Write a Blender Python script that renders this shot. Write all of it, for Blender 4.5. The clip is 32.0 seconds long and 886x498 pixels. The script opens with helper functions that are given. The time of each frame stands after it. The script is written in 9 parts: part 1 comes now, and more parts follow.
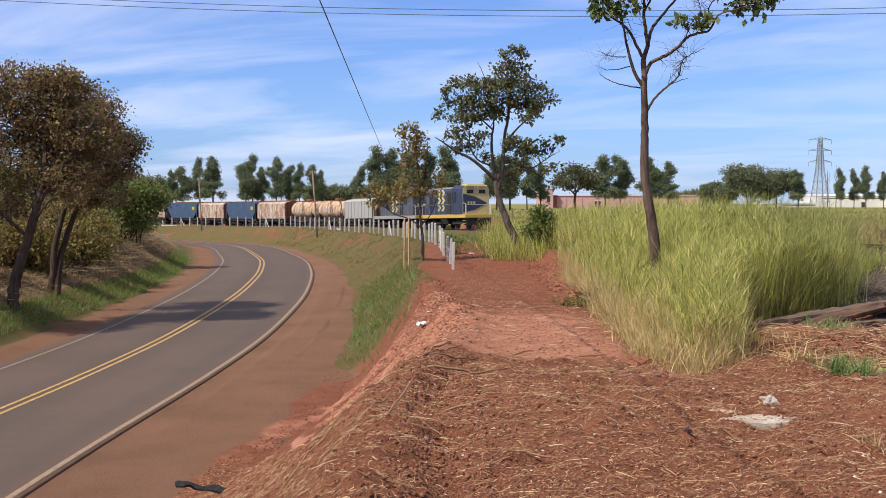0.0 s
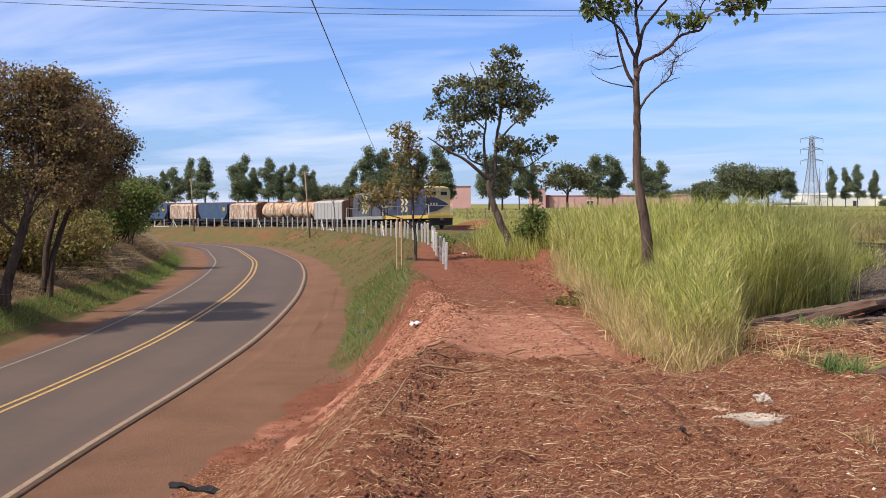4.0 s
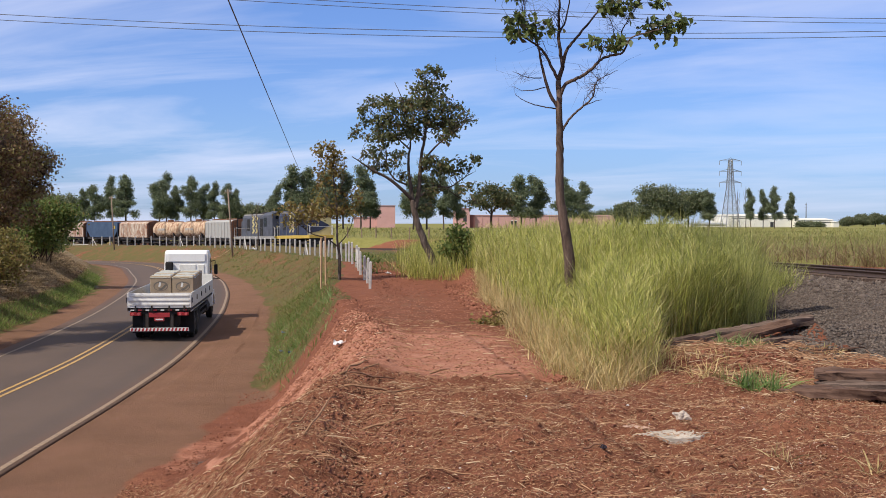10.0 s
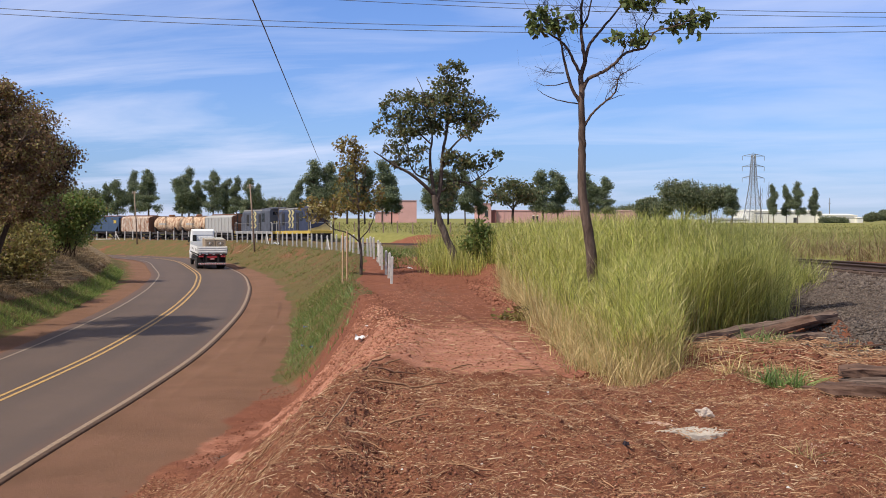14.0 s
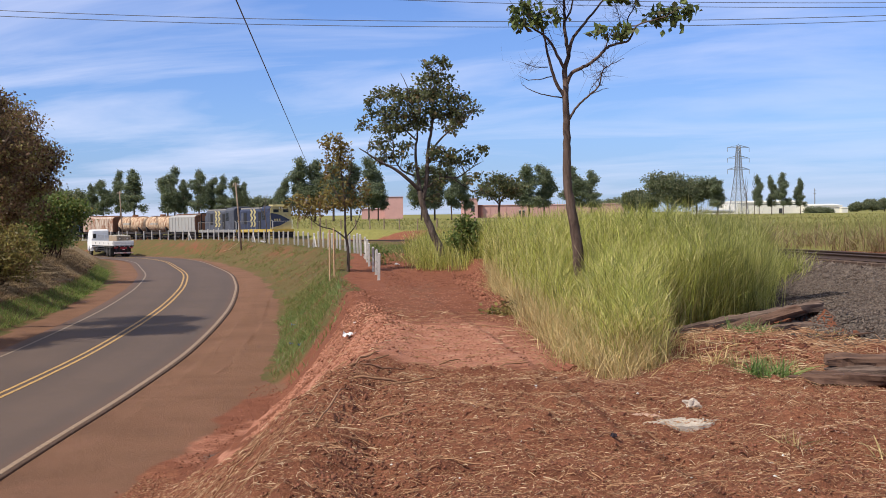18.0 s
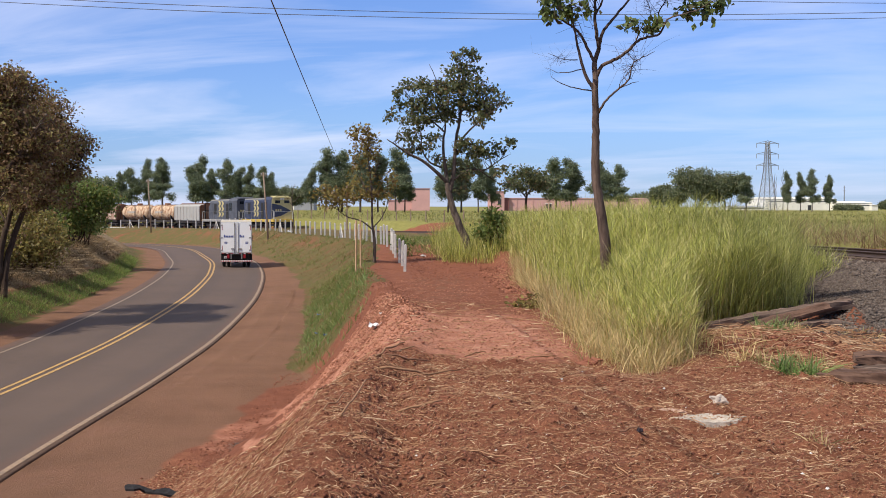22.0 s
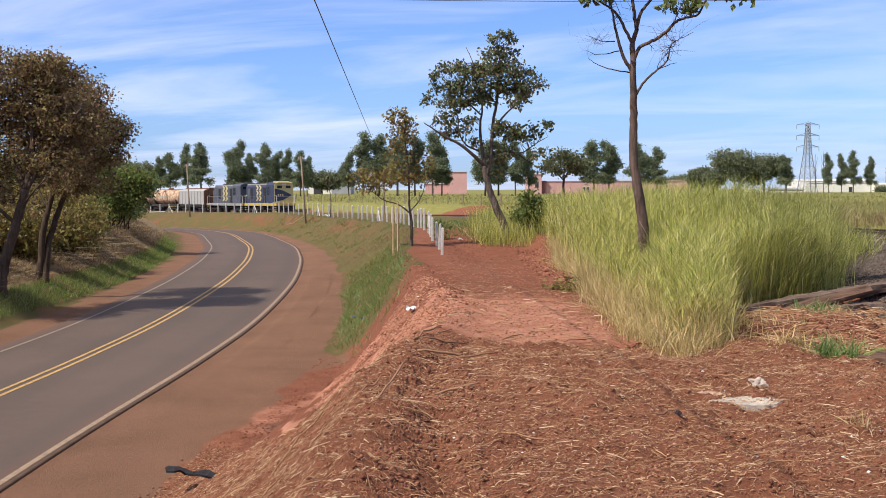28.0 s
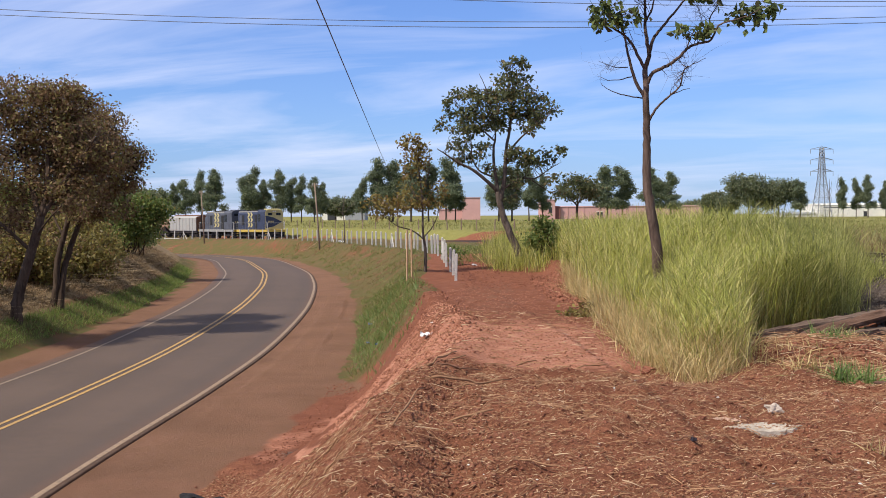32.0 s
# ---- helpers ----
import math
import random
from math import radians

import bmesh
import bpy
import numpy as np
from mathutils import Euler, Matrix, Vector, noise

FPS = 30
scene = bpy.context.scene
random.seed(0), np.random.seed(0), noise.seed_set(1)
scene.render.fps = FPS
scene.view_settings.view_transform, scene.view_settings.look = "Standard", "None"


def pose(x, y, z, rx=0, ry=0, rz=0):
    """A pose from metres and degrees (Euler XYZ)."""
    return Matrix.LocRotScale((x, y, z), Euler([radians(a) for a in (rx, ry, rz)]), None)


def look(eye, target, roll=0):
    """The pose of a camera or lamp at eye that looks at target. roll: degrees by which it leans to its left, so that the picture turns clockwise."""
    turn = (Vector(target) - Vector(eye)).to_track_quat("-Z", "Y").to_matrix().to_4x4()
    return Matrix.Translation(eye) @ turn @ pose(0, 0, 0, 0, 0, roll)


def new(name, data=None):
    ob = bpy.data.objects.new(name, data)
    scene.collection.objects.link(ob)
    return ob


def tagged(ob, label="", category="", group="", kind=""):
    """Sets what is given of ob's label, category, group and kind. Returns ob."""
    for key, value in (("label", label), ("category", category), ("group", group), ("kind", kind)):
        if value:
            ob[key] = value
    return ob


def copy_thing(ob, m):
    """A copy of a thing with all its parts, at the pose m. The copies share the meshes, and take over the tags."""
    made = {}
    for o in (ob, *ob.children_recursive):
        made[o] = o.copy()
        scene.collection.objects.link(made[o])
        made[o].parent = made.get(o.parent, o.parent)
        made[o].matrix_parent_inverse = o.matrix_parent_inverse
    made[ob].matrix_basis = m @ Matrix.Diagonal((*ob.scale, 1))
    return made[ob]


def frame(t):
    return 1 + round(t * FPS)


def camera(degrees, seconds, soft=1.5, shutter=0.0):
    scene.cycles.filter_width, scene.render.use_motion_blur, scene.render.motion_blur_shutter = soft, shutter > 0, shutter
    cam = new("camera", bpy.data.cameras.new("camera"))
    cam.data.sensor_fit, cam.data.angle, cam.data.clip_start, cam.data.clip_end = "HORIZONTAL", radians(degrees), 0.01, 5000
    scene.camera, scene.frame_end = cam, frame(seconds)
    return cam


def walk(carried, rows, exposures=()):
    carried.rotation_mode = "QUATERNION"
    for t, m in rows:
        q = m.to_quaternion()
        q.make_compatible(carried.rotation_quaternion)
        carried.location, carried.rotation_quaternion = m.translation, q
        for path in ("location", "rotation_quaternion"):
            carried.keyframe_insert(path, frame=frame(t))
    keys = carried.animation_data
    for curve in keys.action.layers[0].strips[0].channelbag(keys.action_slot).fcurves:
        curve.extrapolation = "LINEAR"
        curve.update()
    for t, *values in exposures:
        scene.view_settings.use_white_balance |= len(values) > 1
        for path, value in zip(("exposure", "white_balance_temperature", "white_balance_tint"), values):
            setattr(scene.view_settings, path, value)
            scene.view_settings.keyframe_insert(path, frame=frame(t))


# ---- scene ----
# ---- camera ----
cam = camera(40.0, 32.0, soft=0.9)
PATH = [
    (0, pose(-0.000, 0.000, 1.650, 87.872, 0.000, 0.000)), (0.5, pose(0.006, 0.010, 1.638, 88.187, 0.210, 0.183)),
    (1, pose(-0.009, -0.018, 1.639, 88.240, 0.172, 0.224)), (1.5, pose(-0.008, -0.008, 1.640, 87.826, 0.219, 0.405)),
    (2, pose(-0.008, 0.010, 1.639, 87.679, 0.253, 0.531)), (2.5, pose(-0.007, 0.010, 1.641, 87.817, 0.165, 0.548)),
    (3, pose(-0.000, 0.012, 1.636, 87.628, -0.010, 0.272)), (3.5, pose(-0.008, -0.003, 1.645, 87.724, 0.047, -0.140)),
    (5.5, pose(-0.009, -0.010, 1.645, 88.158, 0.628, -0.842)), (6, pose(-0.012, -0.045, 1.642, 87.582, 0.762, -1.147)),
    (6.5, pose(-0.003, -0.015, 1.641, 87.587, 0.354, -1.554)), (7, pose(0.007, 0.019, 1.645, 87.535, 0.249, -2.227)),
    (7.5, pose(-0.012, -0.027, 1.647, 87.967, 0.524, -3.347)), (8, pose(0.007, -0.020, 1.650, 88.088, 0.195, -4.227)),
    (8.5, pose(-0.006, -0.029, 1.645, 87.934, 0.165, -4.518)), (9, pose(0.001, -0.025, 1.646, 88.597, 0.075, -4.887)),
    (9.5, pose(-0.011, -0.034, 1.651, 88.672, 0.289, -4.334)), (10, pose(-0.005, -0.036, 1.645, 88.787, -0.070, -3.912)),
    (10.5, pose(-0.005, -0.026, 1.648, 88.976, 0.103, -3.558)), (11, pose(-0.009, -0.030, 1.649, 89.183, 0.031, -3.528)),
    (11.5, pose(-0.000, -0.013, 1.646, 88.818, 0.322, -3.145)), (12, pose(-0.009, -0.035, 1.641, 88.866, 0.011, -3.285)),
    (12.5, pose(-0.011, -0.040, 1.642, 88.532, -0.090, -3.591)), (13, pose(-0.003, -0.014, 1.642, 88.441, -0.105, -3.276)),
    (13.5, pose(-0.008, -0.013, 1.639, 88.551, -0.331, -3.154)), (14, pose(-0.009, -0.018, 1.648, 88.552, -0.163, -2.903)),
    (14.5, pose(-0.005, -0.028, 1.642, 88.581, -0.065, -2.765)), (16.5, pose(-0.011, -0.040, 1.646, 88.496, 0.100, -2.489)),
    (17, pose(-0.012, -0.039, 1.646, 88.554, 0.324, -2.521)), (17.5, pose(-0.011, -0.030, 1.640, 88.553, 0.600, -3.505)),
    (18, pose(-0.003, -0.043, 1.646, 88.346, 0.665, -3.536)), (18.5, pose(-0.011, -0.035, 1.646, 88.491, 0.471, -3.652)),
    (19, pose(-0.004, -0.013, 1.644, 88.288, 0.022, -3.201)), (19.5, pose(-0.012, -0.042, 1.641, 88.402, 0.092, -3.303)),
    (20, pose(-0.014, -0.050, 1.644, 88.426, 0.445, -3.801)), (20.5, pose(-0.009, -0.034, 1.643, 88.238, 0.774, -3.276)),
    (21, pose(-0.002, -0.025, 1.636, 87.963, 0.087, -3.222)), (21.5, pose(-0.011, 0.004, 1.646, 88.187, 0.035, -2.682)),
    (22, pose(-0.015, -0.024, 1.640, 87.985, -0.092, -2.286)), (22.5, pose(-0.011, -0.030, 1.642, 87.432, -0.890, -2.631)),
    (23, pose(0.001, -0.003, 1.643, 87.299, -0.624, -1.476)), (23.5, pose(-0.015, -0.039, 1.634, 87.252, -0.792, -0.835)),
    (24, pose(-0.012, -0.030, 1.639, 87.402, -0.293, -0.301)), (24.5, pose(-0.008, -0.011, 1.633, 87.526, -0.297, -0.994)),
    (25, pose(-0.016, -0.035, 1.643, 87.591, -0.162, -0.938)), (25.5, pose(-0.017, -0.018, 1.635, 87.373, -0.198, -0.940)),
    (27.5, pose(-0.010, -0.042, 1.635, 87.248, 0.011, -0.767)), (28, pose(-0.014, -0.018, 1.634, 87.208, 0.139, -0.542)),
    (28.5, pose(-0.013, -0.004, 1.641, 87.221, -0.057, -0.403)), (29, pose(-0.014, -0.011, 1.637, 87.295, -0.289, 0.201)),
    (29.5, pose(-0.007, -0.023, 1.635, 87.669, -0.270, 0.098)), (30, pose(-0.009, -0.003, 1.635, 87.898, -0.157, 0.028)),
    (30.5, pose(-0.009, -0.029, 1.642, 87.921, -0.219, -0.153)), (31, pose(-0.008, -0.021, 1.645, 88.414, -0.078, -0.288)),
    (31.5, pose(-0.021, -0.051, 1.646, 88.206, 0.099, -0.317)), (32, pose(-0.015, -0.032, 1.641, 88.417, 0.337, 0.095)),
]
# the camera stops down a little while the sky fills more of the picture
walk(cam, PATH, [(0, 0.12), (1, 0.11), (3, 0.15), (6, 0.10), (8.5, 0.02), (11, -0.03), (12.5, -0.02), (14, 0.0), (19.5, 0.02), (21, 0.03), (23, 0.12), (28, 0.21), (30, 0.18), (32, 0.08)])

# ---- sky, sun ----
SUN_FROM = Vector((-0.535, -0.355, 0.766)).normalized()
world = bpy.data.worlds.new("sky")
scene.world = world
world.use_nodes = True
wn, wl = world.node_tree.nodes, world.node_tree.links
wn.clear()
w_out = wn.new("ShaderNodeOutputWorld")
w_bg = wn.new("ShaderNodeBackground")
w_sky = wn.new("ShaderNodeTexSky")
w_sky.sky_type = "NISHITA"
w_sky.sun_disc = False
w_sky.sun_elevation = math.asin(SUN_FROM.z)
w_sky.sun_rotation = math.atan2(SUN_FROM.x, SUN_FROM.y)
w_sky.air_density, w_sky.dust_density, w_sky.ozone_density = 1.0, 0.0, 2.0
# thin streaked cloud: noise over the sky directions, drawn out sideways and shrinking towards the horizon
w_tc = wn.new("ShaderNodeTexCoord")
w_sep = wn.new("ShaderNodeSeparateXYZ")
wl.new(w_tc.outputs["Generated"], w_sep.inputs[0])


def wmath(op, a, b):
    n = wn.new("ShaderNodeMath")
    n.operation = op
    for i, v in enumerate((a, b)):
        if isinstance(v, (int, float)):
            n.inputs[i].default_value = v
        else:
            wl.new(v, n.inputs[i])
    return n.outputs[0]


w_h = wmath("ADD", wmath("MAXIMUM", w_sep.outputs["Z"], 0.0), 0.10)
w_u = wmath("DIVIDE", w_sep.outputs["X"], w_h)
w_v = wmath("DIVIDE", w_sep.outputs["Y"], w_h)
w_comb = wn.new("ShaderNodeCombineXYZ")
wl.new(wmath("ADD", wmath("MULTIPLY", w_u, 0.55), wmath("MULTIPLY", w_v, 0.16)), w_comb.inputs[0])
wl.new(wmath("ADD", wmath("MULTIPLY", w_v, 0.85), wmath("MULTIPLY", w_u, 0.22)), w_comb.inputs[1])
w_n1 = wn.new("ShaderNodeTexNoise")
w_n1.inputs["Scale"].default_value, w_n1.inputs["Detail"].default_value = 1.05, 7
w_n1.inputs["Roughness"].default_value, w_n1.inputs["Distortion"].default_value = 0.56, 0.5
wl.new(w_comb.outputs[0], w_n1.inputs["Vector"])
w_ramp = wn.new("ShaderNodeValToRGB")
w_ramp.color_ramp.elements[0].position, w_ramp.color_ramp.elements[1].position = 0.43, 0.74
wl.new(w_n1.outputs["Fac"], w_ramp.inputs[0])
w_mix = wn.new("ShaderNodeMix")
w_mix.data_type = "RGBA"
# an unseen warm-white cloud above the view is added to warm the fill light
w_high = wn.new("ShaderNodeMapRange")
w_high.interpolation_type = "SMOOTHSTEP"
w_high.inputs["From Min"].default_value, w_high.inputs["From Max"].default_value = 0.22, 0.55
wl.new(w_sep.outputs["Z"], w_high.inputs["Value"])
# less of the streaked cloud towards the east
w_east = wn.new("ShaderNodeMapRange")
w_east.inputs["From Min"].default_value, w_east.inputs["From Max"].default_value = -0.15, 0.45
w_east.inputs["To Min"].default_value, w_east.inputs["To Max"].default_value = 0.84, 0.36
wl.new(w_sep.outputs["X"], w_east.inputs["Value"])
w_cover = wmath("MAXIMUM", wmath("MULTIPLY", w_ramp.outputs[0], w_east.outputs["Result"]), wmath("MULTIPLY", w_high.outputs["Result"], 0.56))
wl.new(w_cover, w_mix.inputs["Factor"])
w_white = wn.new("ShaderNodeMix")
w_white.data_type = "RGBA"
w_white.inputs[6].default_value, w_white.inputs[7].default_value = (7.5, 7.9, 9.9, 1), (7.0, 6.65, 6.3, 1)
wl.new(w_high.outputs["Result"], w_white.inputs["Factor"])
wl.new(w_white.outputs[2], w_mix.inputs[7])
w_tint = wn.new("ShaderNodeMix")
w_tint.data_type, w_tint.blend_type = "RGBA", "MULTIPLY"
w_tint.inputs["Factor"].default_value = 1.0
w_gain = wn.new("ShaderNodeVectorMath")
w_gain.operation = "SCALE"
w_gain.inputs["Scale"].default_value = 1.28
wl.new(w_sky.outputs[0], w_gain.inputs[0])
wl.new(w_gain.outputs[0], w_tint.inputs[6])
# deeper blue low down
w_low = wn.new("ShaderNodeValToRGB")
w_low.color_ramp.elements[0].position, w_low.color_ramp.elements[0].color = 0.0, (0.30, 0.43, 0.86, 1)
w_low.color_ramp.elements[1].position, w_low.color_ramp.elements[1].color = 0.24, (0.53, 0.645, 1.0, 1)
w_mid = w_low.color_ramp.elements.new(0.07)
w_mid.color = (0.42, 0.55, 0.92, 1)
wl.new(w_sep.outputs["Z"], w_low.inputs[0])
wl.new(w_low.outputs[0], w_tint.inputs[7])
wl.new(w_tint.outputs[2], w_mix.inputs[6])
wl.new(w_mix.outputs[2], w_bg.inputs[0])
w_bg.inputs[1].default_value = 0.110
wl.new(w_bg.outputs[0], w_out.inputs[0])

sun_data = bpy.data.lights.new("sun", "SUN")
sun_data.energy, sun_data.angle, sun_data.color = 4.75, radians(0.55), (1.0, 0.92, 0.805)
sun = new("sun", sun_data)
sun.matrix_world = look(SUN_FROM * 50, (0, 0, 0))

# ---- plan: curves and levels, metres ----
def spline(points, step=0.5):
    """A smooth polyline through points, at even steps."""
    p = np.array(points, float)
    p = np.vstack([2 * p[0] - p[1], p, 2 * p[-1] - p[-2]])
    out = []
    for i in range(1, len(p) - 2):
        t = np.linspace(0, 1, 40, endpoint=False)[:, None]
        a, b, c, d = p[i - 1], p[i], p[i + 1], p[i + 2]
        out.append(0.5 * (2 * b + (c - a) * t + (2 * a - 5 * b + 4 * c - d) * t ** 2 + (3 * b - a - 3 * c + d) * t ** 3))
    q = np.vstack(out + [p[-2:-1]])
    s = np.concatenate([[0], np.cumsum(np.hypot(*(q[1:, :2] - q[:-1, :2]).T))])
    n = np.arange(0, s[-1], step)
    return np.stack([np.interp(n, s, q[:, k]) for k in range(q.shape[1])], 1), n


ROAD, ROAD_S = spline([(-11.6, -70), (-10.9, -35), (-10.25, 0), (-9.92, 20), (-9.42, 32), (-9.24, 42), (-9.7, 56), (-10.6, 68), (-11.62, 77.5),
                       (-13.3, 89), (-16.05, 102), (-19.7, 118.2), (-24.0, 130.5), (-30.6, 140.6), (-41.8, 149.6), (-65, 159), (-120, 172), (-300, 195)])
TRACK, TRACK_S = spline([(15.5, -400), (14.2, -150), (13.5, -40), (13.3, 0), (13.2, 18), (12.9, 30), (12.2, 46), (9.85, 76), (7.65, 96.5), (5.75, 106.4), (1.45, 117.7), (-3.7, 128.6), (-8.45, 139.6),
                         (-14.0, 150.3), (-19.85, 160.8), (-30.75, 177.8), (-43.2, 193.6), (-64.8, 214.5), (-100, 238), (-160, 262), (-300, 290), (-600, 312)])
FENCE, FENCE_S = spline([(0.44, 50), (-0.35, 63.5), (-1.6, 74), (-3.9, 88), (-9.4, 110), (-17.7, 134), (-27.5, 151), (-40, 165), (-58, 177), (-85, 188)], 0.1)
ROAD_S = ROAD_S - np.interp(0, ROAD[:200, 1], ROAD_S[:200])
TRACK_S = TRACK_S - np.interp(0, TRACK[:1000, 1], TRACK_S[:1000])


def along(line, s_line, s):
    """Place and heading (radians from +y, leftward positive) on a polyline."""
    x, y = np.interp(s, s_line, line[:, 0]), np.interp(s, s_line, line[:, 1])
    x2, y2 = np.interp(s + 0.6, s_line, line[:, 0]), np.interp(s + 0.6, s_line, line[:, 1])
    x1, y1 = np.interp(s - 0.6, s_line, line[:, 0]), np.interp(s - 0.6, s_line, line[:, 1])
    return x, y, np.arctan2(-(x2 - x1), y2 - y1)


def nearest(line, s_line, x, y):
    """Signed distance (right of the line's way positive) and arc length of the nearest point, for arrays x, y."""
    sx, sy = line[:-1, 0], line[:-1, 1]
    dx, dy = np.diff(line[:, 0]), np.diff(line[:, 1])
    ll = dx * dx + dy * dy
    d_out, s_out = np.empty(len(x)), np.empty(len(x))
    for a in range(0, len(x), 4000):
        px, py = x[a:a + 4000, None], y[a:a + 4000, None]
        t = np.clip(((px - sx) * dx + (py - sy) * dy) / ll, 0, 1)
        ex, ey = px - sx - t * dx, py - sy - t * dy
        k = np.argmin(ex * ex + ey * ey, 1)
        r = np.arange(len(k))
        side = np.sign(dy[k] * ex[r, k] - dx[k] * ey[r, k])
        d_out[a:a + 4000] = np.hypot(ex[r, k], ey[r, k]) * np.where(side == 0, 1, side)
        s_out[a:a + 4000] = s_line[k] + t[r, k] * np.sqrt(ll[k])
    return d_out, s_out


def hash2(ix, iy, seed):
    h = (ix.astype(np.int64) * 374761393 + iy.astype(np.int64) * 668265263 + seed * 974634777) & 0x7FFFFFFF
    h = ((h ^ (h >> 13)) * 1274126177) & 0x7FFFFFFF
    return ((h ^ (h >> 16)) & 0xFFFF) / 65535.0


def vnoise(x, y, seed=0):
    """Smooth value noise, 0 to 1."""
    ix, iy = np.floor(x), np.floor(y)
    fx, fy = x - ix, y - iy
    fx, fy = fx * fx * (3 - 2 * fx), fy * fy * (3 - 2 * fy)
    a, b = hash2(ix, iy, seed), hash2(ix + 1, iy, seed)
    c, d = hash2(ix, iy + 1, seed), hash2(ix + 1, iy + 1, seed)
    return (a * (1 - fx) + b * fx) * (1 - fy) + (c * (1 - fx) + d * fx) * fy


def fbm(x, y, octaves=4, seed=0):
    z, amp, tot = 0, 1.0, 0
    for i in range(octaves):
        z, tot = z + amp * vnoise(x * 2 ** i + 13.7 * i, y * 2 ** i - 7.1 * i, seed + i), tot + amp
        amp *= 0.5
    return z / tot


def ease(v):
    v = np.clip(v, 0, 1)
    return v * v * (3 - 2 * v)


def road_z(s):
    return np.interp(s, [-80, 0, 20, 33, 60, 85, 106, 128, 160, 400], [-3.2, -2.95, -2.9, -2.85, -2.65, -2.47, -2.45, -2.65, -2.9, -3.0])


def rail_z(s):
    return np.interp(s, [-400, 0, 28, 36, 72, 108, 130, 150, 180, 210, 700], [0.9, 0.62, 0.50, 0.44, -0.1, -0.60, -0.98, -1.33, -1.60, -1.70, -1.8])


def platform_z(y):
    return np.interp(y, [-60, 0, 12, 18, 30, 40, 50, 57, 66, 88, 134, 165, 250, 400], [0.2, 0, 0, -0.07, -0.4, -0.75, -1.05, -0.75, -0.45, -0.68, -0.85, -1.4, -1.4, -0.6])


def toe_of(s):
    """How far from the road's middle its outer bank begins."""
    return np.interp(s, [14, 18, 22, 25, 29, 32, 35, 50, 80, 110, 125, 160], [5.4, 6.0, 6.7, 7.1, 7.3, 7.0, 6.4, 5.9, 5.2, 4.45, 4.1, 4.4])


def crest_of(s):
    """How far from the road's middle that bank ends."""
    return np.interp(s, [8, 11, 16, 20, 25, 34, 50, 63, 75, 88, 110, 130, 145, 160], [9.4, 9.5, 10.0, 9.9, 9.58, 8.63, 7.8, 8.7, 9.2, 8.72, 7.55, 6.65, 7.8, 8.8])


def levels(x, y):
    """Ground level and the distances that it comes from, for arrays x, y."""
    x, y = np.atleast_1d(np.asarray(x, float)), np.atleast_1d(np.asarray(y, float))
    rd, rs = nearest(ROAD, ROAD_S, x, y)
    td, ts = nearest(TRACK, TRACK_S, x, y)
    zr = road_z(rs)
    toe = toe_of(rs) + 0.5 * (fbm(rs * 0.5, rs * 0 + 8.1, 3, 43) - 0.5)
    crest = crest_of(rs) + 0.55 * (fbm(rs * 0.6, rs * 0 + 3.3, 3, 47) - 0.5)
    zp = platform_z(y)
    f = np.clip((rd - toe) / (crest - toe), 0, 1)
    f = f ** np.interp(rs, [8, 18, 30, 40, 60, 100], [1.2, 1.35, 1.3, 1.5, 1.35, 1.1])
    right = (zr - 0.03) * (1 - f) + zp * f
    # the bank on the inner side of the bend
    ld = -rd
    steep = np.interp(rs, [20, 45, 70, 90], [0.0, 0.1, 1.0, 1.0])
    up_a = np.interp(ld, [4.8, 6.0, 7.5, 11, 17, 40], [0, 0.75, 1.15, 1.9, 2.5, 2.9])
    up_b = np.interp(ld, [5.3, 6.6, 8.2, 10, 17, 40], [0, 0.75, 1.75, 2.0, 2.1, 2.2])
    left = zr - 0.03 + up_a * (1 - steep) + up_b * steep
    base = np.where(rd > 0, right, left)
    base = np.where((rd < 0) & (rs > 150), zr + 2.6 * ease((ld - 4) / 10), base)
    # the railway's bed and the field beyond it
    zf = np.interp(ts, [0, 40, 80, 114, 200, 400], [0.42, 0.38, 0.15, 0.0, -0.1, 0.0])
    near_w = np.interp(ts, [0, 20, 40, 60, 110], [7.2, 6.9, 5.5, 4.2, 3.6])
    zt = rail_z(ts) - 0.24
    a = np.abs(td)
    near_side = zt + (base - zt) * ease((a - 1.7) / (near_w - 1.7))
    far_side = zt + (zf - zt) * ease((a - 2.6) / 3.0)
    z = np.where(td < 0, near_side, far_side)
    z = np.where((td < 0) & (a > near_w), base, z)
    far = ease((np.hypot(x, y) - 260) / 300)
    return z * (1 - far) + 0.0 * far, rd, rs, td, ts, toe, crest, near_w


